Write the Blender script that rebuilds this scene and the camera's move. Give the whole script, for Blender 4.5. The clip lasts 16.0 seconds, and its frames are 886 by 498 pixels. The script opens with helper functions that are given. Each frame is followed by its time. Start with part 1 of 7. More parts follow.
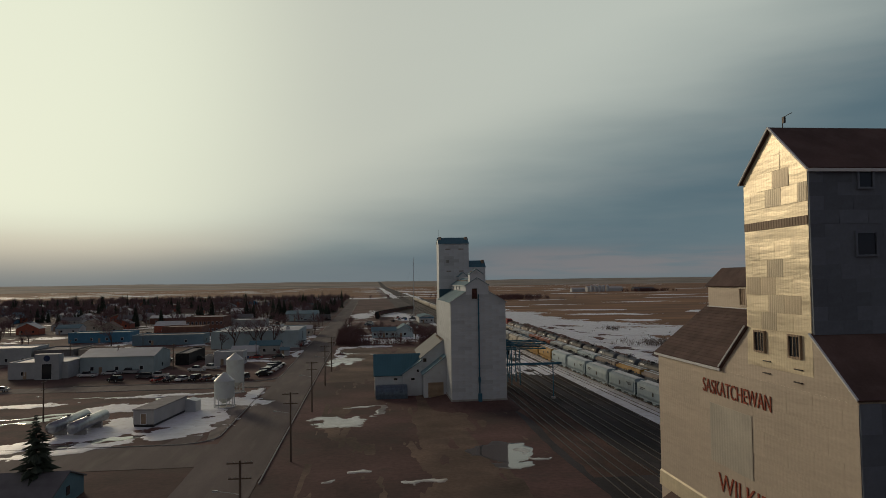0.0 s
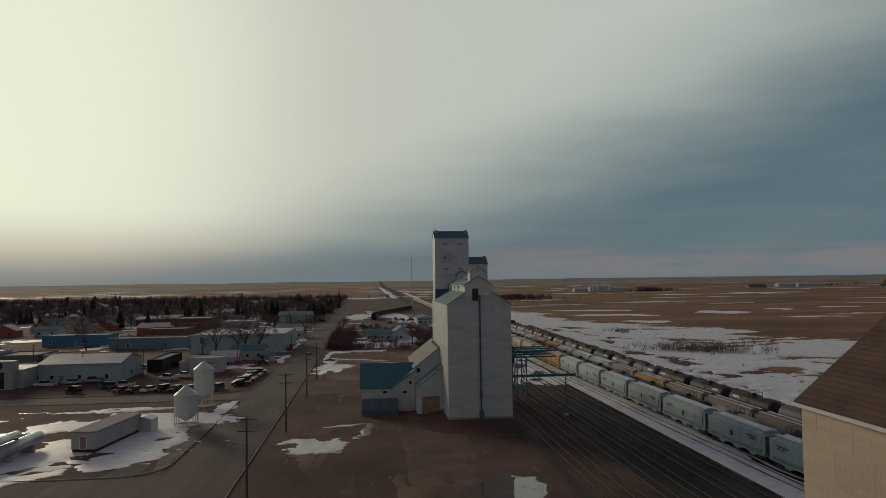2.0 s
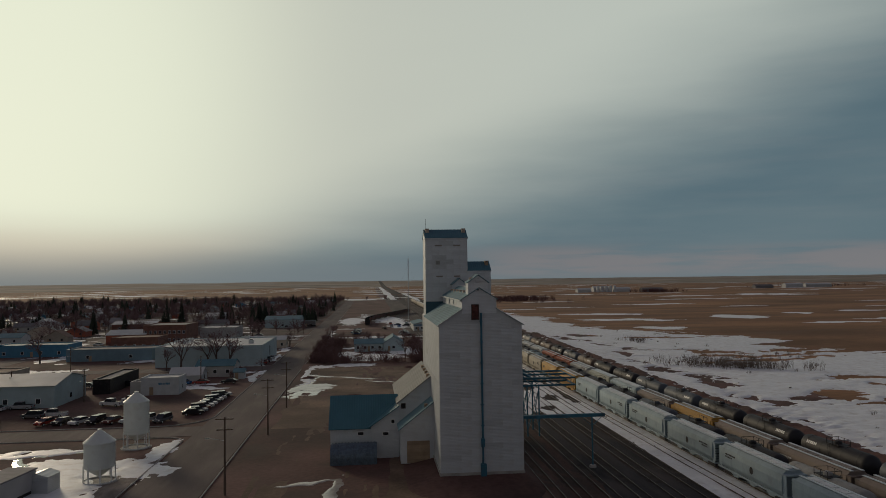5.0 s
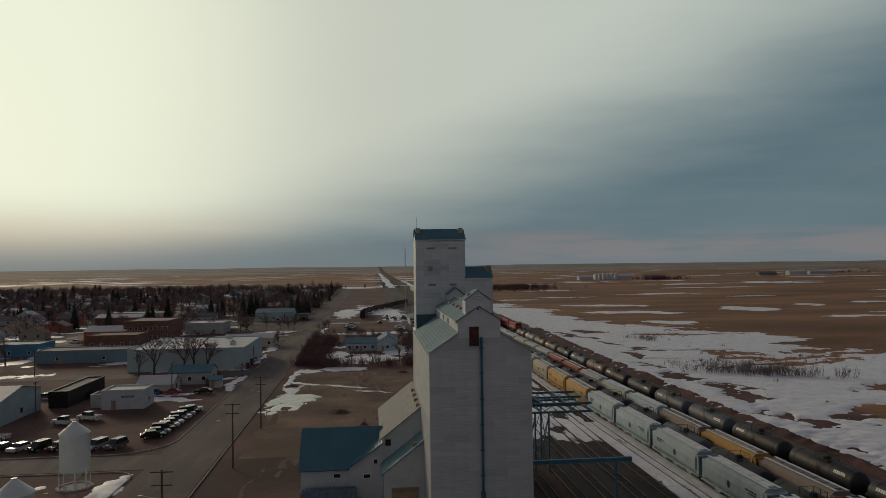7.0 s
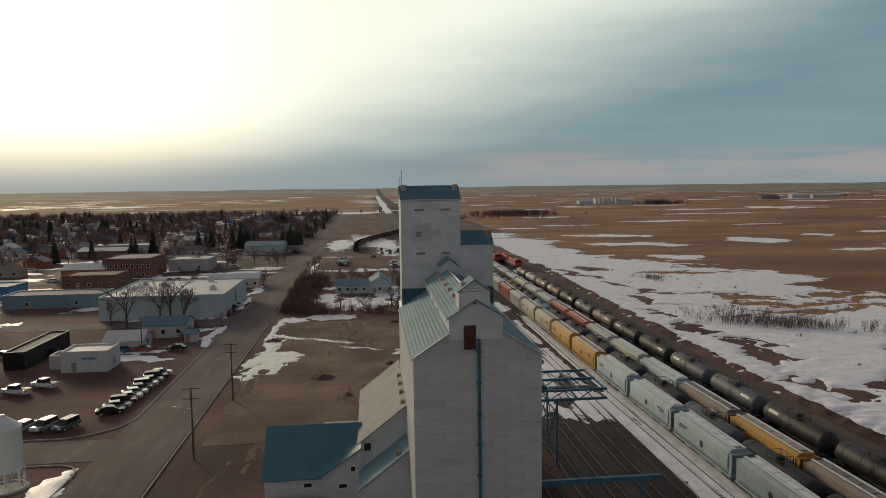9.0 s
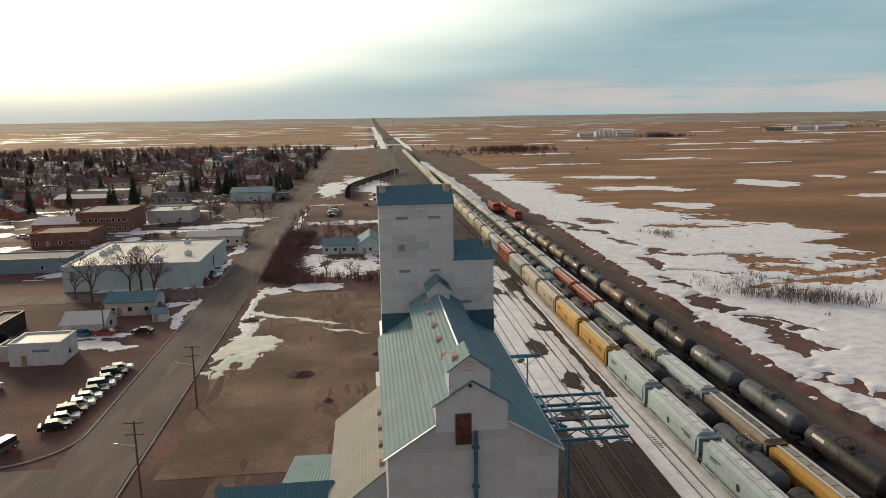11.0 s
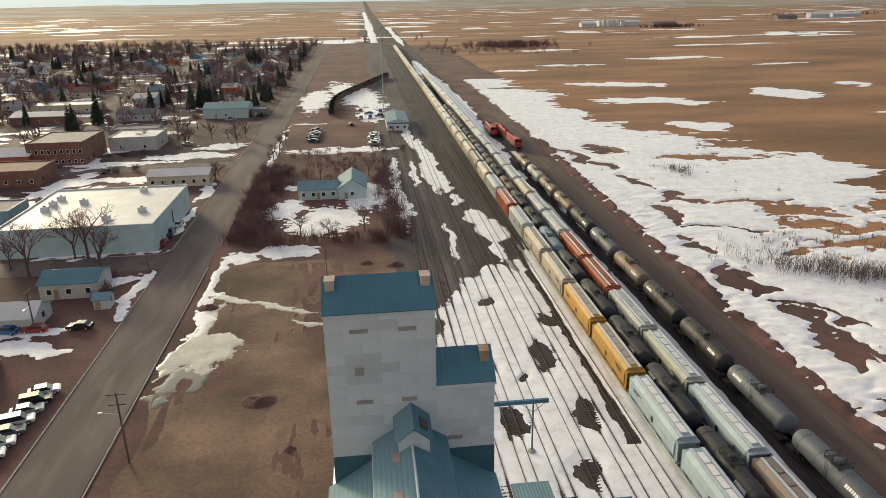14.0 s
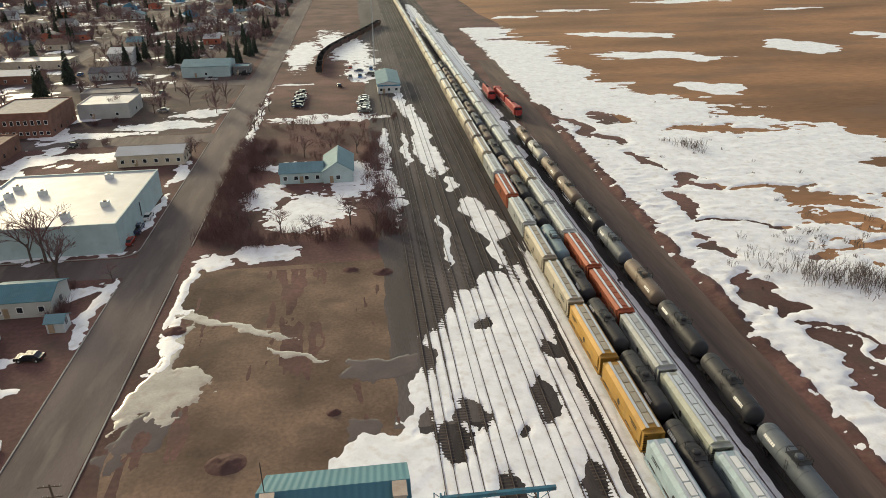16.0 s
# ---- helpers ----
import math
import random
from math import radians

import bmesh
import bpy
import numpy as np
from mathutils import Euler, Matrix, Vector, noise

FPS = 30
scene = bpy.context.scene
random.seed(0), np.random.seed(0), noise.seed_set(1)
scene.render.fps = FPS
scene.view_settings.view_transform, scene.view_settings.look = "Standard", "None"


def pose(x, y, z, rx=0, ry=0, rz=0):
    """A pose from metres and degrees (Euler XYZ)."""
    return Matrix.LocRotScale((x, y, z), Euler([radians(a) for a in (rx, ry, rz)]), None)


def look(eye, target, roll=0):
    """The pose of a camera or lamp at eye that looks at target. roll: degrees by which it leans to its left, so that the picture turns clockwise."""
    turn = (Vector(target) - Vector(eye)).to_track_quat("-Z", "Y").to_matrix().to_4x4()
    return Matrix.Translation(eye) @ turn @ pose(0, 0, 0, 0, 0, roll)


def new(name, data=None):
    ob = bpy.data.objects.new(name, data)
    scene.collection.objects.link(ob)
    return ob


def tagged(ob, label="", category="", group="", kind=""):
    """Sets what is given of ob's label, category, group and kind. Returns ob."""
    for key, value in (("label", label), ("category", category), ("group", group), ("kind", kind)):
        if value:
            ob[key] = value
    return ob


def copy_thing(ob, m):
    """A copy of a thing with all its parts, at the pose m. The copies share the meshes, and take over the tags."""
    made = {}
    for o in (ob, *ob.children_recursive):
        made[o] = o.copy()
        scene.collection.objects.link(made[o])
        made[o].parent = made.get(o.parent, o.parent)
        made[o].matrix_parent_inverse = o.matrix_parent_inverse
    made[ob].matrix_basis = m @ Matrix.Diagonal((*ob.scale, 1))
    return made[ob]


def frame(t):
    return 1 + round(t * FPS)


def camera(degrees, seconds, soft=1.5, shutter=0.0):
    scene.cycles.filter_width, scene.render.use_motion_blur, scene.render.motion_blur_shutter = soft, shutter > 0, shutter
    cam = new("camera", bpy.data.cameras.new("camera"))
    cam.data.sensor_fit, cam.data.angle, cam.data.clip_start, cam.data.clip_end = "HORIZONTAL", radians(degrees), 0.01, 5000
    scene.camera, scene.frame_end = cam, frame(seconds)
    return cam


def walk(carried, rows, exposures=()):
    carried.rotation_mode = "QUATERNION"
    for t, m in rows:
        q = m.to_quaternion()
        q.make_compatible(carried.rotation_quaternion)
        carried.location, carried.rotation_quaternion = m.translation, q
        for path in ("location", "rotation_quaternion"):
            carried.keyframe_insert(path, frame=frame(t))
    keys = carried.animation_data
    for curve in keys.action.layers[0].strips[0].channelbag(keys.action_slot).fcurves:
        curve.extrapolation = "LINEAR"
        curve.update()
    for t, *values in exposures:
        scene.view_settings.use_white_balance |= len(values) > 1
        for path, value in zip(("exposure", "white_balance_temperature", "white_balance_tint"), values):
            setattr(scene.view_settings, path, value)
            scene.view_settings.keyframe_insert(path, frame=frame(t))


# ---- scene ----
cam = camera(64.2, 16.0, 0.85)
METRES, EYE, TILT, LEAN, TURN = 164.0, 27.6, 1.9, -0.7, -6.0
ROWS = [
    (0.0, 0.0, 0.0, 0.0, 0.02, 0.58, 1.53),
    (0.5, 0.0015, 0.0324, -0.0012, 0.05, 0.58, 1.55),
    (1.0, 0.0028, 0.0645, -0.0024, 0.07, 0.58, 1.54),
    (1.5, 0.0044, 0.097, -0.0038, 0.09, 0.57, 1.53),
    (2.0, 0.0059, 0.1291, -0.0059, 0.1, 0.57, 1.52),
    (2.5, 0.0074, 0.1615, -0.0072, 0.11, 0.56, 1.5),
    (3.0, 0.0088, 0.1926, -0.008, 0.12, 0.56, 1.52),
    (3.5, 0.0104, 0.225, -0.0081, 0.14, 0.57, 1.51),
    (4.0, 0.0119, 0.2569, -0.0064, 0.16, 0.55, 1.51),
    (4.5, 0.0135, 0.2889, -0.0036, 0.17, 0.53, 1.47),
    (7.0, 0.0215, 0.4413, 0.018, 0.18, -0.69, 1.46),
    (7.5, 0.0232, 0.4699, 0.024, 0.14, -2.39, 1.46),
    (8.0, 0.0247, 0.4978, 0.0305, 0.1, -4.12, 1.45),
    (8.5, 0.0262, 0.5258, 0.0396, 0.07, -5.69, 1.46),
    (9.0, 0.0281, 0.5549, 0.0488, 0.05, -7.1, 1.48),
    (11.5, 0.0362, 0.7007, 0.1015, -0.24, -14.22, 1.58),
    (12.0, 0.0377, 0.73, 0.1121, -0.31, -15.6, 1.61),
    (12.5, 0.0395, 0.7596, 0.1225, -0.36, -17.01, 1.63),
    (13.0, 0.0413, 0.789, 0.1332, -0.42, -18.43, 1.63),
    (13.5, 0.0431, 0.8183, 0.1439, -0.49, -19.92, 1.65),
    (14.0, 0.0451, 0.848, 0.1543, -0.56, -21.82, 1.61),
    (14.5, 0.047, 0.8773, 0.1648, -0.63, -23.76, 1.61),
    (15.0, 0.0486, 0.9073, 0.175, -0.73, -25.58, 1.56),
    (15.5, 0.0506, 0.937, 0.1861, -0.8, -26.77, 1.57),
    (16.0, 0.0521, 0.9667, 0.1969, -0.86, -26.83, 1.59),
]
EXPOSE = [(0.0, -0.58, 6120, 13), (4.5, -0.58, 6100, 13), (7.0, -0.5, 6120, 12.5), (8.0, -0.15, 6180, 12), (9.0, 0.26, 6340, 12), (11.5, 1.06, 6500, 11.5), (13.0, 1.32, 6460, 10), (16.0, 1.46, 6380, 6)]
walk(cam, [(t, pose(0, 0, EYE, TILT, LEAN, TURN) @ pose(METRES * x, METRES * y, METRES * z, 90 + pitch, roll, yaw)) for t, x, y, z, yaw, pitch, roll in ROWS], EXPOSE)

# ---- world and sun ----
SUN_AZ, SUN_EL = radians(-31), radians(14)   # azimuth from +y, positive towards +x
sun_dir = Vector((math.sin(SUN_AZ) * math.cos(SUN_EL), math.cos(SUN_AZ) * math.cos(SUN_EL), math.sin(SUN_EL)))
world = bpy.data.worlds.new("sky")
scene.world = world
world.use_nodes = True


def sky_nodes():
    nt = world.node_tree
    nt.nodes.clear()
    N, L = nt.nodes.new, nt.links.new

    def math_node(op, a, b=None, c=None):
        n = N("ShaderNodeMath")
        n.operation = op
        for i, v in enumerate((a, b, c)):
            if v is None:
                continue
            if isinstance(v, (int, float)):
                n.inputs[i].default_value = v
            else:
                L(v, n.inputs[i])
        return n.outputs[0]

    def mix(f, a, b, mode="MIX"):
        n = N("ShaderNodeMix")
        n.data_type, n.blend_type = "RGBA", mode
        for sock, v in ((n.inputs[0], f), (n.inputs[6], a), (n.inputs[7], b)):
            if isinstance(v, (int, float)):
                sock.default_value = v
            elif isinstance(v, tuple):
                sock.default_value = (*v, 1)
            else:
                L(v, sock)
        return n.outputs[2]

    def smooth(v, lo, hi):
        n = N("ShaderNodeMapRange")
        n.interpolation_type = "SMOOTHSTEP"
        L(v, n.inputs[0])
        n.inputs[1].default_value, n.inputs[2].default_value = lo, hi
        return n.outputs[0]

    tc = N("ShaderNodeTexCoord").outputs["Generated"]
    sep = N("ShaderNodeSeparateXYZ")
    L(tc, sep.inputs[0])
    x, y, z = sep.outputs
    sky = N("ShaderNodeTexSky")
    sky.sky_type = "NISHITA"
    sky.sun_disc = False
    sky.sun_elevation, sky.sun_rotation = SUN_EL, SUN_AZ
    sky.dust_density = 3.0
    clear = mix(1.0, sky.outputs[0], (0.07, 0.07, 0.07), "MULTIPLY")
    # thin high cloud: streaks that run across the sky
    mp = N("ShaderNodeMapping")
    mp.inputs["Scale"].default_value = (1.2, 1.2, 7.0)
    mp.inputs["Rotation"].default_value = (0.0, radians(-14), 0.0)
    L(tc, mp.inputs[0])
    no = N("ShaderNodeTexNoise")
    no.inputs["Scale"].default_value, no.inputs["Detail"].default_value, no.inputs["Roughness"].default_value = 1.6, 6.0, 0.5
    L(mp.outputs[0], no.inputs[0])
    streak = no.outputs[0]
    mp2 = N("ShaderNodeMapping")
    mp2.inputs["Scale"].default_value = (2.2, 2.2, 24.0)
    mp2.inputs["Rotation"].default_value = (0.0, radians(-4), 0.0)
    L(tc, mp2.inputs[0])
    bars = N("ShaderNodeTexNoise")
    bars.inputs["Scale"].default_value, bars.inputs["Detail"].default_value = 2.1, 5.0
    L(mp2.outputs[0], bars.inputs[0])
    no_fine = bars.outputs[0]
    dot = N("ShaderNodeVectorMath")
    dot.operation = "DOT_PRODUCT"
    L(tc, dot.inputs[0])
    dot.inputs[1].default_value = sun_dir
    d = dot.outputs["Value"]
    # the lifting edge of the cloud deck: low in the west, climbing steeply to the north-east
    wob = math_node("SUBTRACT", streak, 0.5)
    rim = math_node("MULTIPLY_ADD", math_node("MULTIPLY_ADD", x, 0.30, 0.22), x, 0.082)
    edge = math_node("SUBTRACT", z, rim)
    edge = math_node("MULTIPLY_ADD", wob, math_node("MULTIPLY_ADD", smooth(x, -0.3, 0.5), 0.10, 0.03), edge)
    wide = math_node("MULTIPLY_ADD", smooth(x, -0.35, 0.5), 0.09, 0.062)
    lit = smooth(math_node("DIVIDE", edge, wide), -1.0, 1.15)
    murk = mix(smooth(x, -0.5, 0.0), (0.27, 0.31, 0.295), (0.142, 0.222, 0.248))
    murk = mix(math_node("MULTIPLY", smooth(no_fine, 0.42, 0.72), 0.35), murk, (0.205, 0.260, 0.272))
    deck = mix(lit, murk, mix(smooth(x, -0.2, 0.5), (0.82, 0.83, 0.66), (0.74, 0.79, 0.66)))
    deck = mix(math_node("MULTIPLY", smooth(streak, 0.40, 0.66), 0.07), deck, (0.66, 0.69, 0.60))
    glow = math_node("POWER", smooth(d, 0.80, 0.992), 2.8)
    glow = math_node("MULTIPLY", glow, smooth(edge, -0.055, 0.07))
    col = mix(math_node("MULTIPLY", glow, 0.95), deck, (1.20, 1.23, 0.90))
    # the sunlit rim of the deck in the west
    ember = math_node("MULTIPLY", smooth(edge, -0.055, -0.005), math_node("SUBTRACT", 1.0, smooth(edge, 0.0, 0.05)))
    ember = math_node("MULTIPLY", ember, smooth(d, 0.86, 0.97))
    col = mix(math_node("MULTIPLY", ember, 0.35), col, (0.85, 0.66, 0.46))
    # paler haze on the horizon
    haze = math_node("SUBTRACT", 1.0, smooth(z, 0.0, 0.055))
    col = mix(math_node("MULTIPLY", haze, 0.6), col, (0.265, 0.295, 0.29))
    # a strip of clear evening sky under the deck, with thin dark bars of cloud in it
    strip = math_node("MULTIPLY", smooth(z, -0.005, 0.012), math_node("SUBTRACT", 1.0, smooth(math_node("MULTIPLY_ADD", wob, 0.05, z), 0.028, 0.052)))
    strip = math_node("MULTIPLY", strip, smooth(x, 0.06, 0.24))
    strip = math_node("MULTIPLY", strip, smooth(no_fine, 0.36, 0.55))
    col = mix(math_node("MULTIPLY", strip, 0.6), col, (0.34, 0.295, 0.275))
    # thicker cloud overhead and to the south
    heavy = math_node("MULTIPLY", smooth(z, 0.385, 0.56), 0.92)
    south = math_node("MULTIPLY", math_node("SUBTRACT", 1.0, smooth(y, -0.35, 0.35)), 0.6)
    col = mix(math_node("MAXIMUM", heavy, south), col, (0.078, 0.062, 0.108))
    col = mix(0.02, col, clear)
    bg = N("ShaderNodeBackground")
    L(col, bg.inputs[0])
    bg.inputs[1].default_value = 1.0
    L(bg.outputs[0], N("ShaderNodeOutputWorld").inputs[0])


sky_nodes()
sun = new("sun", bpy.data.lights.new("sun", "SUN"))
sun.data.energy, sun.data.angle, sun.data.color = 1.35, radians(11), (1.0, 0.80, 0.52)
sun.matrix_world = look((0, 0, 80), Vector((0, 0, 80)) - sun_dir)


# ---- materials ----
def mat(name, col, rough=0.75, metal=0.0, var=0.18, scale=0.6, grain=12.0, stain=None, amount=0.35, bump=0.15, rnd=0.0, stretch=(1, 1, 1), ribs=None, place=False, spec=0.3, dents=0.0):
    """A worn surface: two scales of tone, optional stains, optional ribs (axis, pitch in metres, depth)."""
    m = bpy.data.materials.new(name)
    m.use_nodes = True
    nt = m.node_tree
    N, L = nt.nodes.new, nt.links.new
    p = nt.nodes["Principled BSDF"]
    p.inputs["Roughness"].default_value, p.inputs["Metallic"].default_value = rough, metal
    p.inputs["Specular IOR Level"].default_value = spec
    src = N("ShaderNodeNewGeometry").outputs["Position"] if place else N("ShaderNodeTexCoord").outputs["Object"]
    mp = N("ShaderNodeMapping")
    mp.inputs["Scale"].default_value = stretch
    L(src, mp.inputs[0])

    def noise_of(s, detail):
        n = N("ShaderNodeTexNoise")
        n.inputs["Scale"].default_value, n.inputs["Detail"].default_value = s, detail
        L(mp.outputs[0], n.inputs[0])
        return n.outputs[0]

    def ramp(v, lo, hi, a, b):
        r = N("ShaderNodeValToRGB")
        r.color_ramp.elements[0].position, r.color_ramp.elements[1].position = lo, hi
        r.color_ramp.elements[0].color, r.color_ramp.elements[1].color = (*a, 1), (*b, 1)
        L(v, r.inputs[0])
        return r.outputs[0]

    def mixc(f, a, b, mode="MIX"):
        n = N("ShaderNodeMix")
        n.data_type, n.blend_type = "RGBA", mode
        if isinstance(f, (int, float)):
            n.inputs[0].default_value = f
        else:
            L(f, n.inputs[0])
        for sock, v in ((n.inputs[6], a), (n.inputs[7], b)):
            if isinstance(v, tuple):
                sock.default_value = (*v, 1)
            else:
                L(v, sock)
        return n.outputs[2]

    broad, fine = noise_of(scale, 4), noise_of(grain, 3)
    lo, hi = tuple(c * (1 - var) for c in col), tuple(min(1, c * (1 + var)) for c in col)
    c = ramp(broad, 0.32, 0.68, lo, hi)
    c = mixc(0.5, c, ramp(fine, 0.3, 0.7, (1 - var,) * 3, (1 + var * 0.4,) * 3), "MULTIPLY")
    if stain:
        f = ramp(noise_of(scale * 2.3, 6), 0.52, 0.70, (0, 0, 0), (amount,) * 3)
        c = mixc(f, c, stain)
    if rnd:
        h = N("ShaderNodeHueSaturation")
        mr = N("ShaderNodeMapRange")
        L(N("ShaderNodeObjectInfo").outputs["Random"], mr.inputs[0])
        mr.inputs[3].default_value, mr.inputs[4].default_value = 1 - rnd, 1 + rnd
        L(mr.outputs[0], h.inputs["Value"])
        L(c, h.inputs["Color"])
        c = h.outputs[0]
    L(c, p.inputs["Base Color"])
    height = fine
    bp = N("ShaderNodeBump")
    bp.inputs["Strength"].default_value, bp.inputs["Distance"].default_value = bump, 0.03
    L(height, bp.inputs["Height"])
    last = bp
    if ribs:
        axis, pitch, depth = ribs
        w = N("ShaderNodeTexWave")
        w.bands_direction = axis
        w.inputs["Scale"].default_value = 0.3142 / pitch
        L(src, w.inputs[0])
        b2 = N("ShaderNodeBump")
        b2.inputs["Strength"].default_value, b2.inputs["Distance"].default_value = 0.8, depth
        L(w.outputs[1], b2.inputs["Height"])
        L(bp.outputs[0], b2.inputs["Normal"])
        last = b2
    if dents:
        wide_map = N("ShaderNodeMapping")
        wide_map.inputs["Scale"].default_value = (0.30, 0.30, 1.7)
        L(N("ShaderNodeNewGeometry").outputs["Position"], wide_map.inputs[0])
        buckle = N("ShaderNodeTexNoise")
        buckle.inputs["Scale"].default_value, buckle.inputs["Detail"].default_value = 0.9, 3
        L(wide_map.outputs[0], buckle.inputs[0])
        b3 = N("ShaderNodeBump")
        b3.inputs["Strength"].default_value, b3.inputs["Distance"].default_value = 0.9, dents
        L(buckle.outputs[0], b3.inputs["Height"])
        L(last.outputs[0], b3.inputs["Normal"])
        last = b3
    L(last.outputs[0], p.inputs["Normal"])
    return m


M = {}
M["earth"] = mat("earth", (0.122, 0.064, 0.054), 0.95, var=0.5, scale=0.045, grain=1.3, stain=(0.075, 0.052, 0.042), amount=0.85, bump=1.0, place=True)
M["clay"] = mat("clay", (0.165, 0.108, 0.074), 0.95, var=0.5, scale=0.07, grain=1.6, stain=(0.10, 0.072, 0.052), amount=0.85, bump=0.9, place=True)
M["asphalt"] = mat("asphalt", (0.130, 0.102, 0.093), 0.9, var=0.24, scale=0.09, grain=3, stain=(0.19, 0.16, 0.135), amount=0.6, bump=0.4, place=True, stretch=(2.0, 0.35, 1))
M["verge"] = mat("verge", (0.24, 0.205, 0.18), 0.95, var=0.3, scale=0.4, grain=4, stain=(0.15, 0.115, 0.095), amount=0.7, bump=0.6, place=True, stretch=(1, 0.4, 1))
M["ballast"] = mat("ballast", (0.044, 0.038, 0.039), 0.95, var=0.5, scale=0.12, grain=5, stain=(0.082, 0.064, 0.060), amount=0.8, bump=1.0, place=True, stretch=(1, 0.25, 1))
M["cinder"] = mat("cinder", (0.095, 0.080, 0.076), 0.95, var=0.4, scale=0.1, grain=4, stain=(0.07, 0.062, 0.058), amount=0.8, bump=0.9, place=True, stretch=(1, 0.2, 1))
M["track_road"] = mat("track_road", (0.115, 0.082, 0.066), 0.95, var=0.25, scale=0.3, grain=4, stain=(0.065, 0.05, 0.045), amount=0.7, bump=0.5, place=True, stretch=(1, 0.08, 1))
M["rust_earth"] = mat("rust_earth", (0.10, 0.055, 0.042), 0.95, var=0.45, scale=0.12, grain=3, stain=(0.045, 0.038, 0.036), amount=0.85, bump=0.9, place=True, stretch=(1, 0.4, 1))
M["litter"] = mat("litter", (0.080, 0.055, 0.050), 0.95, var=0.45, scale=0.06, grain=1.5, stain=(0.14, 0.10, 0.08), amount=0.7, bump=0.9, place=True)
M["stubble"] = mat("stubble", (0.272, 0.142, 0.068), 0.95, var=0.4, scale=0.012, grain=0.35, stain=(0.17, 0.10, 0.06), amount=0.85, bump=0.3, place=True, stretch=(0.6, 1.6, 1))
M["snow"] = mat("snow", (0.82, 0.825, 0.83), 0.5, var=0.09, scale=0.25, grain=2.2, stain=(0.56, 0.51, 0.45), amount=0.5, bump=0.7, place=True)
M["ice"] = mat("ice", (0.42, 0.38, 0.32), 0.25, var=0.2, scale=0.2, grain=2.5, stain=(0.28, 0.22, 0.17), amount=0.6, bump=0.15, place=True, spec=0.5)
M["water"] = mat("water", (0.12, 0.095, 0.075), 0.06, var=0.15, scale=0.2, grain=2, bump=0.02, place=True, spec=0.6)
M["rail"] = mat("rail", (0.11, 0.085, 0.07), 0.45, 0.6, rnd=0.1)
M["tie"] = mat("tie", (0.060, 0.047, 0.040), 0.9, var=0.3, rnd=0.3)
M["siding"] = mat("siding", (0.575, 0.60, 0.615), 0.42, 0.25, var=0.12, scale=0.25, grain=6, stain=(0.46, 0.44, 0.41), amount=0.35, rnd=0.05, dents=0.05, ribs=("Z", 0.2, 0.005), bump=0.05)
M["siding_dark"] = mat("siding_dark", (0.51, 0.53, 0.54), 0.45, 0.25, dents=0.05, var=0.12, scale=0.2, grain=6, stain=(0.38, 0.36, 0.34), amount=0.35, ribs=("Z", 0.2, 0.005), bump=0.05)
M["cream"] = mat("cream", (0.70, 0.60, 0.42), 0.42, 0.36, var=0.12, scale=0.35, grain=7, stain=(0.44, 0.36, 0.26), amount=0.4, rnd=0.13, dents=0.05, ribs=("Y", 0.22, 0.004), bump=0.06)
M["cream_wall"] = mat("cream_wall", (0.57, 0.475, 0.37), 0.5, 0.15, var=0.12, scale=0.12, grain=5, stain=(0.46, 0.37, 0.28), amount=0.5, rnd=0.04, dents=0.05, ribs=("Y", 0.28, 0.0035), bump=0.05)
M["aged_cream"] = mat("aged_cream", (0.52, 0.43, 0.30), 0.5, 0.25, var=0.16, rnd=0.12, ribs=("Y", 0.22, 0.008))
M["bright_cream"] = mat("bright_cream", (0.74, 0.66, 0.49), 0.45, 0.3, var=0.08, scale=0.4, grain=7, rnd=0.08, ribs=("Y", 0.22, 0.006), bump=0.05)
M["worn_tan"] = mat("worn_tan", (0.57, 0.48, 0.34), 0.45, 0.28, var=0.16, scale=0.5, rnd=0.15, ribs=("Y", 0.16, 0.014))
M["faded"] = mat("faded", (0.52, 0.47, 0.38), 0.7, var=0.14, scale=0.5, stain=(0.42, 0.38, 0.32), amount=0.5, ribs=("Y", 0.28, 0.010))
M["tan_sheet"] = mat("tan_sheet", (0.34, 0.25, 0.17), 0.7, 0.1, var=0.2, rnd=0.15, ribs=("Y", 0.22, 0.03))
M["shingle"] = mat("shingle", (0.12, 0.075, 0.062), 0.85, var=0.22, scale=0.6, grain=9, stain=(0.16, 0.11, 0.09), amount=0.5, rnd=0.12)
# on the elevator these two teals are one roof: shaded and lit slopes, by colour
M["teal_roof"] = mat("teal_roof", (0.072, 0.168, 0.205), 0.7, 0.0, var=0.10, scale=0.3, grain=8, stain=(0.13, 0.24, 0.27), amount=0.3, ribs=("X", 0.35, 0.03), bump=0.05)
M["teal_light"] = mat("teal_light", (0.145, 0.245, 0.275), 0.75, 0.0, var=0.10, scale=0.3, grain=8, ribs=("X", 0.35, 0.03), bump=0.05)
M["blue_roof"] = mat("blue_roof", (0.062, 0.165, 0.205), 0.5, 0.0, var=0.08, scale=0.3, grain=8, ribs=("X", 0.4, 0.03), bump=0.05)
M["blue_steel"] = mat("blue_steel", (0.045, 0.15, 0.215), 0.5, 0.2, var=0.2, stain=(0.10, 0.06, 0.04), amount=0.4)
M["dull_steel"] = mat("dull_steel", (0.12, 0.16, 0.20), 0.5, 0.4, var=0.25, scale=1.5, stain=(0.22, 0.24, 0.26), amount=0.5)
M["door_rust"] = mat("door_rust", (0.11, 0.042, 0.032), 0.8, var=0.4, scale=1.2, stain=(0.03, 0.025, 0.025), amount=0.8)
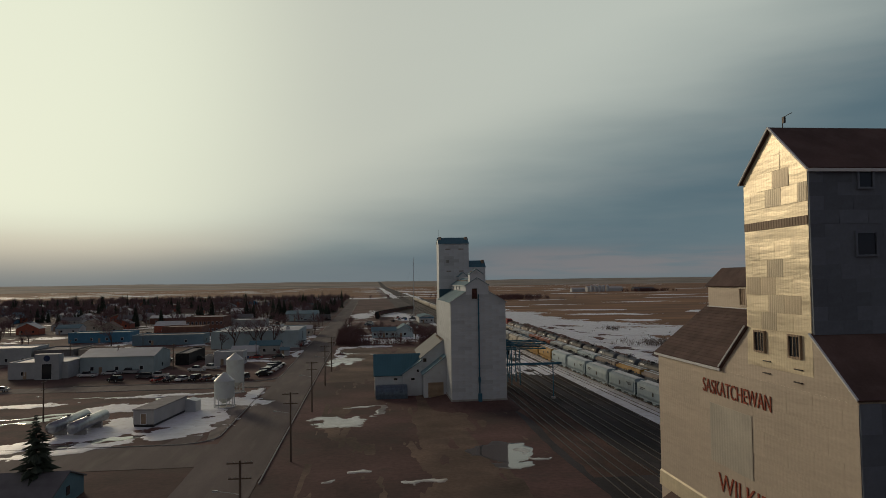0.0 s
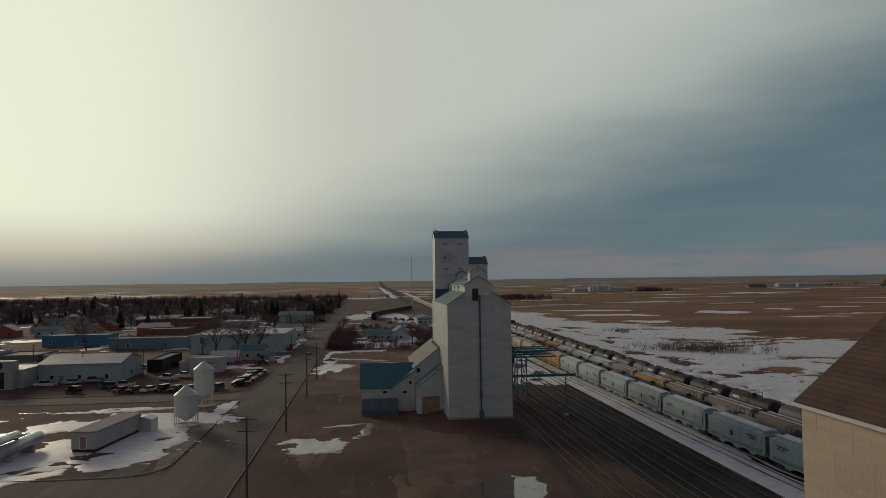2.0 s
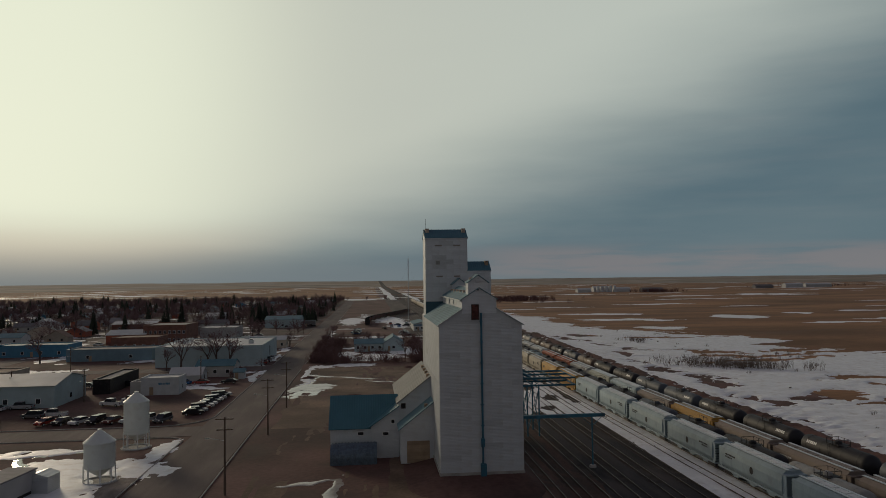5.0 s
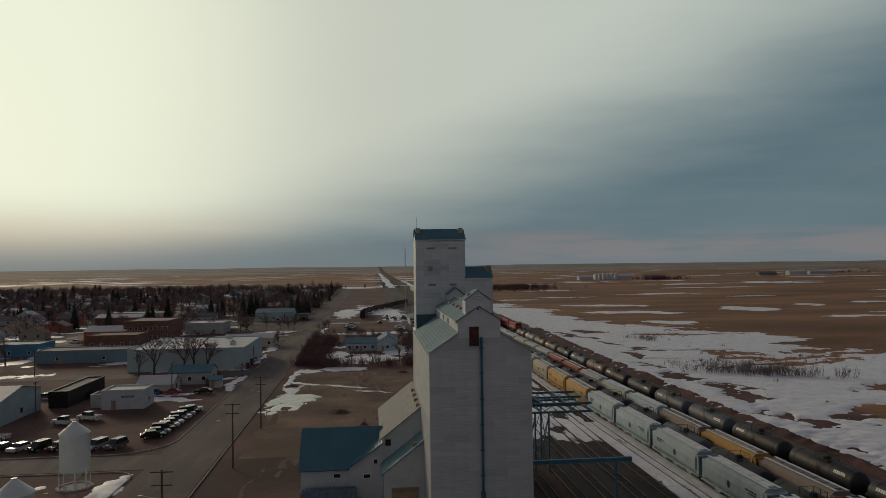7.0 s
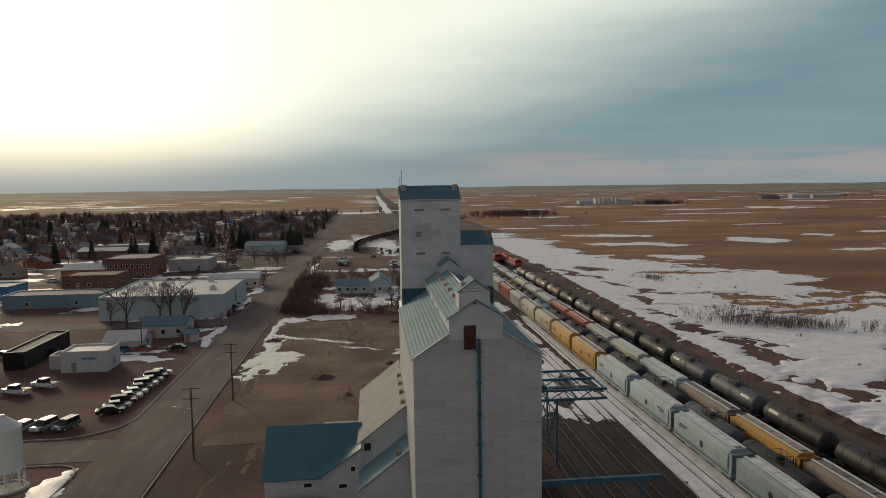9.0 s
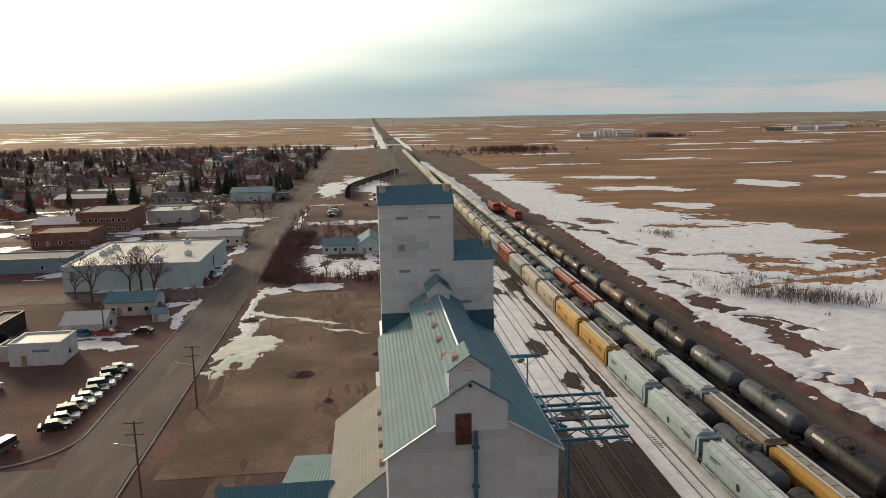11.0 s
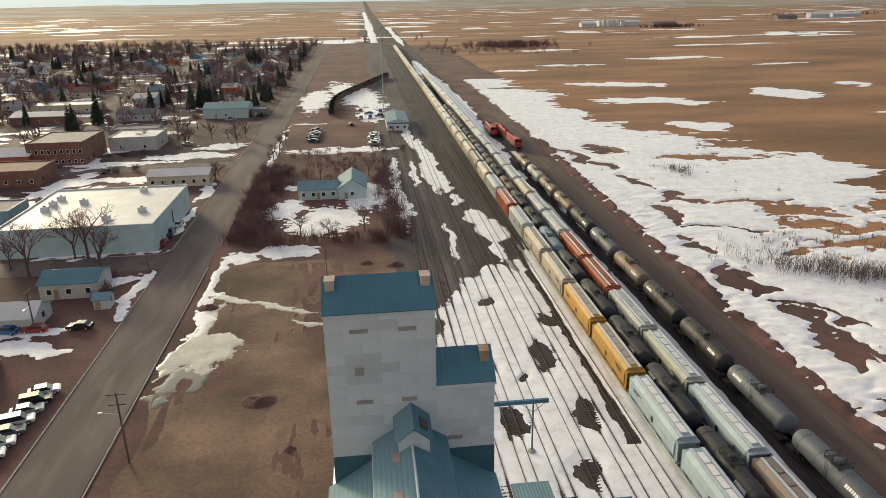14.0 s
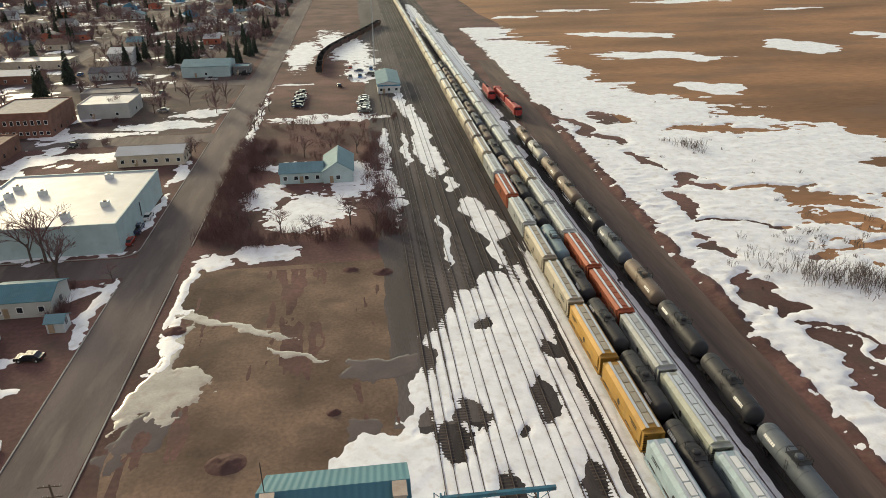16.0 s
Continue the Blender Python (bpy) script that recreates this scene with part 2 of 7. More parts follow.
M["teal_deep"] = mat("teal_deep", (0.045, 0.105, 0.135), 0.6, var=0.12, scale=0.4, grain=8, ribs=("X", 0.35, 0.01), bump=0.05)
M["pale_tan"] = mat("pale_tan", (0.44, 0.36, 0.29), 0.7, var=0.15, stain=(0.27, 0.19, 0.13), amount=0.4)
M["slot_grey"] = mat("slot_grey", (0.27, 0.24, 0.21), 0.8, var=0.2)
M["white_paint"] = mat("white_paint", (0.72, 0.72, 0.70), 0.5, var=0.06, scale=0.4, stain=(0.55, 0.52, 0.48), amount=0.3)
M["rust_red"] = mat("rust_red", (0.30, 0.10, 0.055), 0.7, var=0.2, stain=(0.16, 0.06, 0.04), amount=0.5)
M["letter"] = mat("letter", (0.33, 0.07, 0.035), 0.7, var=0.15)
M["letter_white"] = mat("letter_white", (0.75, 0.74, 0.70), 0.6, var=0.08)
M["dark_glass"] = mat("dark_glass", (0.02, 0.024, 0.03), 0.12, var=0.1, spec=0.6, bump=0.0)
M["black"] = mat("black", (0.022, 0.021, 0.022), 0.6, var=0.25, stain=(0.06, 0.05, 0.045), amount=0.5)
M["concrete"] = mat("concrete", (0.36, 0.34, 0.31), 0.85, var=0.15, scale=0.8, stain=(0.24, 0.22, 0.2), amount=0.5)
M["wood"] = mat("wood", (0.13, 0.095, 0.072), 0.85, var=0.25, stretch=(1, 1, 0.2))
M["bark"] = mat("bark", (0.105, 0.078, 0.068), 0.9, var=0.25)
M["twig"] = mat("twig", (0.175, 0.108, 0.106), 0.9, var=0.2, rnd=0.2)
M["bush"] = mat("bush", (0.165, 0.090, 0.085), 0.9, var=0.25, rnd=0.25)
M["needle"] = mat("needle", (0.035, 0.045, 0.03), 0.85, var=0.35, rnd=0.3)
M["reed"] = mat("reed", (0.16, 0.125, 0.10), 0.9, var=0.3)
M["brick"] = mat("brick", (0.19, 0.095, 0.07), 0.85, var=0.2, scale=0.5, grain=8)
M["grey_wall"] = mat("grey_wall", (0.42, 0.41, 0.39), 0.7, var=0.1, scale=0.3, rnd=0.1)
M["membrane"] = mat("membrane", (0.55, 0.55, 0.535), 0.55, var=0.08, scale=0.2, stain=(0.52, 0.48, 0.43), amount=0.5)
M["house_pale"] = mat("house_pale", (0.40, 0.49, 0.50), 0.6, var=0.08, scale=0.3, rnd=0.08, stain=(0.32, 0.36, 0.36), amount=0.4)
M["house_white"] = mat("house_white", (0.47, 0.48, 0.48), 0.65, var=0.08, rnd=0.15)
M["house_tan"] = mat("house_tan", (0.42, 0.36, 0.29), 0.7, var=0.1, rnd=0.2)
M["house_blue"] = mat("house_blue", (0.07, 0.20, 0.31), 0.6, var=0.1, rnd=0.1)
M["store_blue"] = mat("store_blue", (0.16, 0.24, 0.29), 0.6, var=0.1, scale=0.4, ribs=("X", 0.4, 0.01))
M["house_red"] = mat("house_red", (0.34, 0.10, 0.06), 0.7, var=0.12, rnd=0.15)
M["roof_grey"] = mat("roof_grey", (0.20, 0.19, 0.19), 0.8, var=0.15, rnd=0.25)
M["roof_brown"] = mat("roof_brown", (0.19, 0.13, 0.10), 0.85, var=0.15, rnd=0.25)
M["tank_steel"] = mat("tank_steel", (0.36, 0.37, 0.38), 0.32, 0.8, var=0.15, scale=0.5, stain=(0.2, 0.18, 0.16), amount=0.5)
M["tyre"] = mat("tyre", (0.02, 0.02, 0.02), 0.9)
M["steel"] = mat("steel", (0.09, 0.075, 0.068), 0.6, 0.5)
M["shed_metal"] = mat("shed_metal", (0.27, 0.27, 0.25), 0.8, 0.0, var=0.1, scale=0.3, stain=(0.3, 0.28, 0.25), amount=0.4, ribs=("X", 0.35, 0.03), bump=0.05)
M["dark_sheet"] = mat("dark_sheet", (0.165, 0.183, 0.212), 0.65, 0.1, var=0.14, scale=0.4, grain=6, stain=(0.21, 0.235, 0.265), amount=0.5, rnd=0.16, ribs=("X", 0.22, 0.004), bump=0.05)
# stubble paled and greyed: the haze of distance is put into the colour
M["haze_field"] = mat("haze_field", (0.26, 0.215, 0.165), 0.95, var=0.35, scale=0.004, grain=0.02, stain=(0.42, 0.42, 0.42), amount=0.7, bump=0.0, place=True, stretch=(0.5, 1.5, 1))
M["galv"] = mat("galv", (0.55, 0.57, 0.58), 0.4, 0.5, var=0.08, scale=0.5, ribs=("Z", 0.25, 0.02), bump=0.03)
M["bin_white"] = mat("bin_white", (0.66, 0.69, 0.64), 0.45, 0.1, var=0.06, scale=0.4, stain=(0.5, 0.47, 0.4), amount=0.3, ribs=("Z", 0.5, 0.015), bump=0.03)
CAR_PAINT = dict(white=(0.72, 0.72, 0.71), silver=(0.42, 0.43, 0.44), black=(0.02, 0.02, 0.022), grey=(0.13, 0.135, 0.14), red=(0.33, 0.04, 0.03), maroon=(0.13, 0.04, 0.035), navy=(0.03, 0.05, 0.11), blue=(0.03, 0.14, 0.33))
for key, value in CAR_PAINT.items():
    M["auto_" + key] = mat("auto_" + key, value, 0.25, 0.2, var=0.08, stain=(0.2, 0.16, 0.13), amount=0.25, bump=0.0, spec=0.5)
STOCK = dict(teal=(0.31, 0.385, 0.415), yellow=(0.38, 0.215, 0.045), cream=(0.36, 0.315, 0.24), grey=(0.40, 0.405, 0.39), orange=(0.31, 0.085, 0.04), brown=(0.205, 0.165, 0.14), olive=(0.33, 0.34, 0.29), tankblack=(0.028, 0.027, 0.03), tankgrey=(0.085, 0.096, 0.11), tankbrown=(0.16, 0.12, 0.09), tankblue=(0.17, 0.24, 0.27), locored=(0.30, 0.035, 0.03), tanklight=(0.30, 0.295, 0.275))
for key, value in STOCK.items():
    M["stock_" + key] = mat("stock_" + key, value, 0.6, 0.1, var=0.12, scale=0.35, grain=4, stain=tuple(v * 0.55 + 0.03 for v in value), amount=0.45, rnd=0.10, stretch=(1, 1, 0.5))


# ---- mesh building ----
class Shape:
    """Collects vertices and faces of one mesh."""

    def __init__(self):
        self.v, self.f = [], []

    def add(self, vs, fs):
        k = len(self.v)
        self.v += [tuple(p) for p in vs]
        self.f += [tuple(i + k for i in f) for f in fs]
        return self

    def box(self, x0, y0, z0, x1, y1, z1):
        vs = [(x, y, z) for z in (z0, z1) for x, y in ((x0, y0), (x1, y0), (x1, y1), (x0, y1))]
        return self.add(vs, [(3, 2, 1, 0), (4, 5, 6, 7), (0, 1, 5, 4), (1, 2, 6, 5), (2, 3, 7, 6), (3, 0, 4, 7)])

    def prism(self, poly, axis, a, b):
        """A polygon in the plane across an axis, drawn out from a to b. Its points are (y, z), (x, z) or (x, y)."""
        def at(p, s):
            return {"x": (s, p[0], p[1]), "y": (p[0], s, p[1]), "z": (p[0], p[1], s)}[axis]
        n = len(poly)
        area = sum(poly[i][0] * poly[(i + 1) % n][1] - poly[(i + 1) % n][0] * poly[i][1] for i in range(n))
        if (area > 0) == (axis == "y"):
            poly = poly[::-1]
        vs = [at(p, a) for p in poly] + [at(p, b) for p in poly]
        fs = [tuple(range(n))[::-1], tuple(range(n, 2 * n))] + [(i, (i + 1) % n, n + (i + 1) % n, n + i) for i in range(n)]
        return self.add(vs, fs)

    def tube(self, p, q, r0, r1=None, n=8, caps=True):
        p, q = Vector(p), Vector(q)
        r1 = r0 if r1 is None else r1
        d = (q - p).normalized()
        u = d.orthogonal().normalized()
        w = d.cross(u)
        vs = [c + r * (u * math.cos(2 * math.pi * i / n) + w * math.sin(2 * math.pi * i / n)) for c, r in ((p, r0), (q, r1)) for i in range(n)]
        fs = [(i, (i + 1) % n, n + (i + 1) % n, n + i) for i in range(n)]
        if caps:
            fs += [tuple(range(n))[::-1], tuple(range(n, 2 * n))]
        return self.add(vs, fs)

    def bar(self, p, q, w):
        return self.tube(p, q, w * 0.7, n=4)

    def slab(self, quad, t):
        """A flat quad with thickness t, laid below it."""
        q = [Vector(p) for p in quad]
        nrm = (q[1] - q[0]).cross(q[3] - q[0]).normalized()
        if nrm.z < 0:
            nrm = -nrm
            q = q[::-1]
        vs = q + [p - nrm * t for p in q]
        return self.add(vs, [(0, 1, 2, 3), (7, 6, 5, 4), (0, 4, 5, 1), (1, 5, 6, 2), (2, 6, 7, 3), (3, 7, 4, 0)])

    def lathe(self, prof, n=24, centre=(0, 0, 0), axis="z"):
        """Profile of (radius, height) turned round an axis."""
        vs, fs = [], []
        for r, hgt in prof:
            for i in range(n):
                a = 2 * math.pi * i / n
                p = (r * math.cos(a), r * math.sin(a), hgt)
                if axis == "y":
                    p = (p[0], p[2], p[1])
                vs.append((p[0] + centre[0], p[1] + centre[1], p[2] + centre[2]))
        for k in range(len(prof) - 1):
            for i in range(n):
                j = (i + 1) % n
                f = (k * n + i, k * n + j, (k + 1) * n + j, (k + 1) * n + i)
                fs.append(f[::-1] if axis == "y" else f)
        return self.add(vs, fs)

    def mesh(self, name, material, smooth=False):
        me = bpy.data.meshes.new(name)
        me.from_pydata(self.v, [], self.f)
        me.materials.append(material)
        if smooth:
            me.polygons.foreach_set("use_smooth", [True] * len(me.polygons))
        me.update()
        return me


def part(name, shape, material, parent=None, label="", at=None, smooth=False):
    """One mesh object; under a parent it is a part."""
    me = shape if isinstance(shape, bpy.types.Mesh) else shape.mesh(name, material, smooth)
    ob = new(name, me)
    ob.parent = parent
    if at is not None:
        ob.matrix_basis = at
    return tagged(ob, label) if label else ob


def thing(name, label, category, group="", at=None, kind=""):
    ob = new(name)
    ob.empty_display_size = 0.1
    if at is not None:
        ob.matrix_basis = at
    return tagged(ob, label, category, group, kind)


def bars_of_text(shape, x0, x1, y, z0, z1, seed):
    """Plain bars that stand for writing that cannot be read, on a face across x at y."""
    rng = random.Random(seed)
    a = x0
    while a < x1:
        w = rng.uniform(0.12, 0.3)
        shape.box(a, y - 0.012, z0, min(a + w, x1), y, z1)
        a += w + 0.09
    return shape

# ---- ground ----
def fbm(x, y, seed=0, octaves=4):
    """Smooth value noise, -1 to 1, on arrays."""
    rng = np.random.RandomState(seed)
    tab = rng.rand(256, 256) * 2 - 1
    out, amp, tot = np.zeros_like(x, dtype=float), 1.0, 0.0
    for o in range(octaves):
        fx, fy = x * 2 ** o + 17.3 * o, y * 2 ** o + 9.1 * o
        ix, iy = np.floor(fx).astype(int), np.floor(fy).astype(int)
        u, v = fx - ix, fy - iy
        u, v = u * u * (3 - 2 * u), v * v * (3 - 2 * v)
        a, b = tab[ix % 256, iy % 256], tab[(ix + 1) % 256, iy % 256]
        c, d = tab[ix % 256, (iy + 1) % 256], tab[(ix + 1) % 256, (iy + 1) % 256]
        out += amp * ((a * (1 - u) + b * u) * (1 - v) + (c * (1 - u) + d * u) * v)
        tot += amp
        amp *= 0.55
    return out / tot


def sheet(name, x0, x1, y0, y1, step, height, material, label, category, kind="structure", floor=-0.04):
    """A gridded sheet whose height comes from a function of x and y; cells wholly under the floor are left out."""
    nx, ny = max(2, int(round((x1 - x0) / step)) + 1), max(2, int(round((y1 - y0) / step)) + 1)
    X, Y = np.meshgrid(np.linspace(x0, x1, nx), np.linspace(y0, y1, ny), indexing="ij")
    Z = height(X, Y)
    idx = np.arange(nx * ny).reshape(nx, ny)
    quads = np.stack([idx[:-1, :-1], idx[1:, :-1], idx[1:, 1:], idx[:-1, 1:]], -1).reshape(-1, 4)
    keep = Z.reshape(-1)[quads].max(1) > floor
    quads = quads[keep]
    used, inv = np.unique(quads, return_inverse=True)
    pts = np.stack([X, Y, Z], -1).reshape(-1, 3)[used]
    me = bpy.data.meshes.new(name)
    me.from_pydata(pts.tolist(), [], inv.reshape(-1, 4).tolist())
    me.materials.append(material)
    me.polygons.foreach_set("use_smooth", [True] * len(me.polygons))
    me.update()
    return tagged(new(name, me), label, category, "", kind)


def blob(x, y, cx, cy, rx, ry, turn=0.0):
    c, s = math.cos(radians(turn)), math.sin(radians(turn))
    u, v = (x - cx) * c + (y - cy) * s, -(x - cx) * s + (y - cy) * c
    return 1 - np.sqrt((u / rx) ** 2 + (v / ry) ** 2)


def warp(x, y, size, amount, seed):
    return x + amount * fbm(x / size, y / size, seed), y + 1.6 * amount * fbm(x / size + 31.7, y / size, seed)


def ground_sheet():
    sh = Shape()
    ring = [-4700, -2500, -1200, -500, -200, 0, 200, 500, 1200, 2500, 4700]
    n = len(ring)
    sh.add([(x, y + 150, 0) for x in ring for y in ring], [(i * n + j, (i + 1) * n + j, (i + 1) * n + j + 1, i * n + j + 1) for i in range(n - 1) for j in range(n - 1)])
    tagged(part("ground", sh, M["earth"]), "bare brown thawing earth round the town", "ground", kind="structure")


ground_sheet()


def strip(name, x0, x1, y0, y1, z, material, label, category, wave=0.5, seed=1, step=6.0, shift=None):
    """A long strip with ragged edges along y."""
    ys = np.arange(y0, y1 + step, step)
    a = x0 + wave * fbm(ys / 9.0, ys * 0 + 3.1, seed)
    b = x1 + wave * fbm(ys / 9.0, ys * 0 + 7.7, seed + 1)
    s = shift(ys) if shift else ys * 0
    sh = Shape()
    n = len(ys)
    sh.add([(a[i] + s[i], ys[i], z) for i in range(n)] + [(b[i] + s[i], ys[i], z) for i in range(n)], [(i, n + i, n + i + 1, i + 1) for i in range(n - 1)])
    return tagged(part(name, sh, material), label, category, kind="structure")


# fields to the horizon
strip("field_east", 118, 4600, -1500, 4700, 0.02, M["stubble"], "wide tan stubble field with old furrows", "field", 8, 3, 60)
strip("field_west", -4600, -640, -1500, 4700, 0.02, M["stubble"], "wide tan stubble field beyond the town", "field", 8, 5, 60)
strip("field_north", -640, 20, 1080, 4700, 0.024, M["stubble"], "tan stubble field north of the town", "field", 8, 6, 60)
strip("field_north_strip", 60, 130, 1000, 4700, 0.028, M["stubble"], "tan stubble field beside the railway", "field", 8, 8, 60)

def rise_at(x, y):
    r, a = np.hypot(x, y), np.arctan2(x, y)
    return np.clip((r - 2900) / 1580, 0, 1) * (22 + 5 * fbm(a * 9, r * 0 + 4.2, 15) + 3 * fbm(a * 40, r * 0 + 1.2, 16))


def far_rise():
    """A low arc of prairie that closes the view at the horizon."""
    sh = Shape()
    nr, na = 9, 120
    R, A = np.meshgrid(np.linspace(2900, 4480, nr), np.radians(np.linspace(-56, 62, na)), indexing="ij")
    X, Y = R * np.sin(A), R * np.cos(A)
    Z = rise_at(X, Y)
    sh.add(np.stack([X, Y, Z], -1).reshape(-1, 3).tolist(), [(i * na + j, (i + 1) * na + j, (i + 1) * na + j + 1, i * na + j + 1) for i in range(nr - 1) for j in range(na - 1)])
    # painted haze comes with this material; no air haze is drawn
    tagged(part("distant_rise", sh, M["haze_field"], smooth=True), "low far prairie rise, haze painted into its pale fields", "field", kind="structure")


far_rise()

# streets
strip("road_main", -26.3, -15.7, -60, 1040, 0.05, M["asphalt"], "worn grey paved town street with dusty edges", "road", 0.35, 11, 3)


def cross_street(name, y, half, x0):
    sh = Shape().box(x0, y - half, 0.01, -25.8, y + half, 0.046)
    tagged(part(name, sh, M["asphalt"]), "worn grey paved side street", "road", kind="structure")


for k, (yc, hw, xw) in enumerate(((118, 7.5, -190), (196.5, 4.5, -190), (296, 4.8, -300), (396, 5.5, -420), (488, 5.5, -420), (585, 5, -420), (690, 5, -420), (800, 5, -420))):
    cross_street("road_side_%d" % (k + 1), yc, hw, xw)
for k, xc in enumerate((-128, -230, -330)):
    tagged(part("road_back_%d" % (k + 1), Shape().box(xc - 5, 190, 0.005, xc + 5, 1000, 0.042), M["asphalt"]), "worn grey paved back street", "road", kind="structure")

strip("town_lots", -640, -28.5, 402, 1085, 0.012, M["litter"], "dark leaf-littered lots of the town blocks", "ground", 3, 14, 8)
tagged(part("driveway", Shape().prism([(-38, 117), (-30.5, 117), (-30.0, 133), (-33.5, 134)], "z", 0.0, 0.04), M["asphalt"]), "pale gravel driveway at the corner lot", "driveway", kind="structure")
tagged(part("gravel_verge", Shape().prism([(-28.6, 128), (-27.4, 128), (-27.3, 181), (-29.4, 181), (-31.0, 160), (-30.2, 140)], "z", 0.0, 0.05), M["verge"]), "pale gravel verge beside the street kerb", "verge", kind="structure")
# kerbs of the near corner blocks
def kerb(name, pts):
    sh = Shape()
    for p, q in zip(pts, pts[1:]):
        d = (Vector(q) - Vector(p)).normalized()
        n = Vector((-d.y, d.x)) * 0.09
        e = d * 0.05
        a, b = Vector(p) - e, Vector(q) + e
        sh.prism([tuple(a - n), tuple(b - n), tuple(b + n), tuple(a + n)], "z", 0, 0.17)
    tagged(part(name, sh, M["concrete"]), "low worn concrete kerb round a street corner", "kerb", kind="structure")


def corner(cx, cy, r, a0, a1):
    return [(cx + r * math.cos(radians(a0 + (a1 - a0) * i / 8)), cy + r * math.sin(radians(a0 + (a1 - a0) * i / 8))) for i in range(9)]


kerb("kerb_1", [(-75, 126)] + corner(-33.5, 132.5, 6.5, -90, 0) + [(-27, 182)] + corner(-31, 187, 4, 0, 90) + [(-75, 191.4)])
kerb("kerb_2", [(-80, 202)] + corner(-36, 212, 10, -90, 0) + [(-26.2, 286)])
kerb("kerb_3", [(-55, 301.6)] + corner(-30.5, 305.5, 4, -90, 0) + [(-26.4, 390)])
kerb("kerb_4", [(-15.4, 100), (-15.4, 291)])
kerb("kerb_5", [(-26.4, 402), (-26.4, 480)])
kerb("kerb_6", [(-15.4, 305), (-15.4, 900)])

# the elevator's yard and the railway land
strip("yard_clay", -12, 28, 196, 291, 0.03, M["clay"], "pale rutted clay lot beside the tracks", "lot", 2.0, 21, 3)
strip("ballast_bed", 29.5, 79, -60, 1400, 0.03, M["ballast"], "dark oily cinder ballast under the rail yard", "ballast", 0.8, 31, 4)


def far_line(name, x0, x1, y0, y1, lift, material, label, category, kind="structure", ragged=0.0):
    """A low bank along the railway that follows the rise of the far prairie."""
    ys = np.linspace(y0, y1, 90)
    wob = ragged * fbm(ys / 60, ys * 0 + x0, 44)
    sh = Shape()
    n = len(ys)
    zs = np.array([rise_at(0.5 * (x0 + x1), y) for y in ys]) + lift
    pts = []
    for px, dz in ((x0 - 1.5, -lift - 0.1), (x0, 0), (x1, 0), (x1 + 1.5, -lift - 0.1)):
        pts += [(px + (wob[i] if px < x1 else -wob[i]), ys[i], zs[i] + dz) for i in range(n)]
    sh.add(pts, [(k * n + i, (k + 1) * n + i, (k + 1) * n + i + 1, k * n + i + 1) for k in range(3) for i in range(n - 1)])
    tagged(part(name, sh, material), label, category, kind=kind)


far_line("ballast_far", 50, 66, 1400, 4450, 0.9, M["ballast"], "dark railway bed to the horizon", "ballast")
far_line("snow_rail_bank", 36, 43, 1060, 2700, 0.5, M["snow"], "long drift of snow beside the far railway", "snow", "stuff", 5.0)
far_line("snow_rail_bank", 70, 75, 1000, 1500, 0.4, M["snow"], "long drift of snow beside the far railway", "snow", "stuff", 4.0)
strip("service_lane", 26.5, 44.5, 236, 1100, 0.036, M["cinder"], "grey-brown gravel lane along the tracks", "lane", 1.6, 33, 2)
strip("rusty_ground", 30.5, 39.5, 96, 203, 0.036, M["rust_earth"], "rust-red grain-stained ground beside the elevator", "ground", 1.6, 37, 3)
east_bend = lambda ys: 0.00006 * np.clip(ys - 180, 0, 400) ** 2
strip("dirt_road", 77.5, 86.5, 0, 520, 0.06, M["track_road"], "muddy brown service road beside the tracks", "road", 0.7, 35, 4, east_bend)


# ---- tracks ----
TRACKS = [32.6, 36.0, 39.8, 43.7, 48.1, 52.3, 56.0, 59.7, 63.2, 67.1, 71.2, 75.3]


def bend(y):
    """The through tracks swing gently east towards the south."""
    return 1.5 * np.clip((225 - np.asarray(y, dtype=float)) / 110, 0, 1.3) ** 1.5


def rail_run(x, y0, y1, curved):
    """One rail from y0 to y1, following the bend where it has one."""
    if not curved:
        return Shape().box(x - 0.05, y0, 0.08, x + 0.05, y1, 0.22)
    ys = list(np.linspace(y0, 230, 24)) + [y1]
    n = len(ys)
    pts = [(x + dx + float(bend(y)), y, z) for dx, z in ((-0.05, 0.08), (-0.05, 0.22), (0.05, 0.22), (0.05, 0.08)) for y in ys]
    faces = [(k * n + i, k * n + i + 1, (k + 1) * n + i + 1, (k + 1) * n + i) for k in range(3) for i in range(n - 1)]
    return Shape().add(pts, faces)


def railway():
    ties = [Shape(), Shape()]
    tie_me = Shape().box(-1.28, -0.12, 0.0, 1.28, 0.12, 0.055).mesh("tie", M["tie"])
    for k, xc in enumerate(TRACKS):
        y0, y1 = (20, 1400) if k > 5 else (20 + 8 * k, 620 + 40 * k)
        track = thing("rail_track", "rusty steel rails on dark wooden ties", "track", "tracks of the rail yard", kind="structure")
        for s in (-0.75, 0.75):
            part("rail", rail_run(xc + s, y0, y1, k > 5), M["rail"], track)
        count = 0
        y = 150.0
        rest = Shape()
        while y < 420:
            if k < 7:
                if 205 < y < 222 and count < 30:
                    part("tie", tie_me, None, track, at=Matrix.Translation((xc, y, 0)))
                    count += 1
                else:
                    rest.box(xc - 1.28, y - 0.12, 0.0, xc + 1.28, y + 0.12, 0.055)
            y += 0.62
        if rest.v:
            tagged(part("ties", rest, M["tie"], track), kind="stuff")


railway()


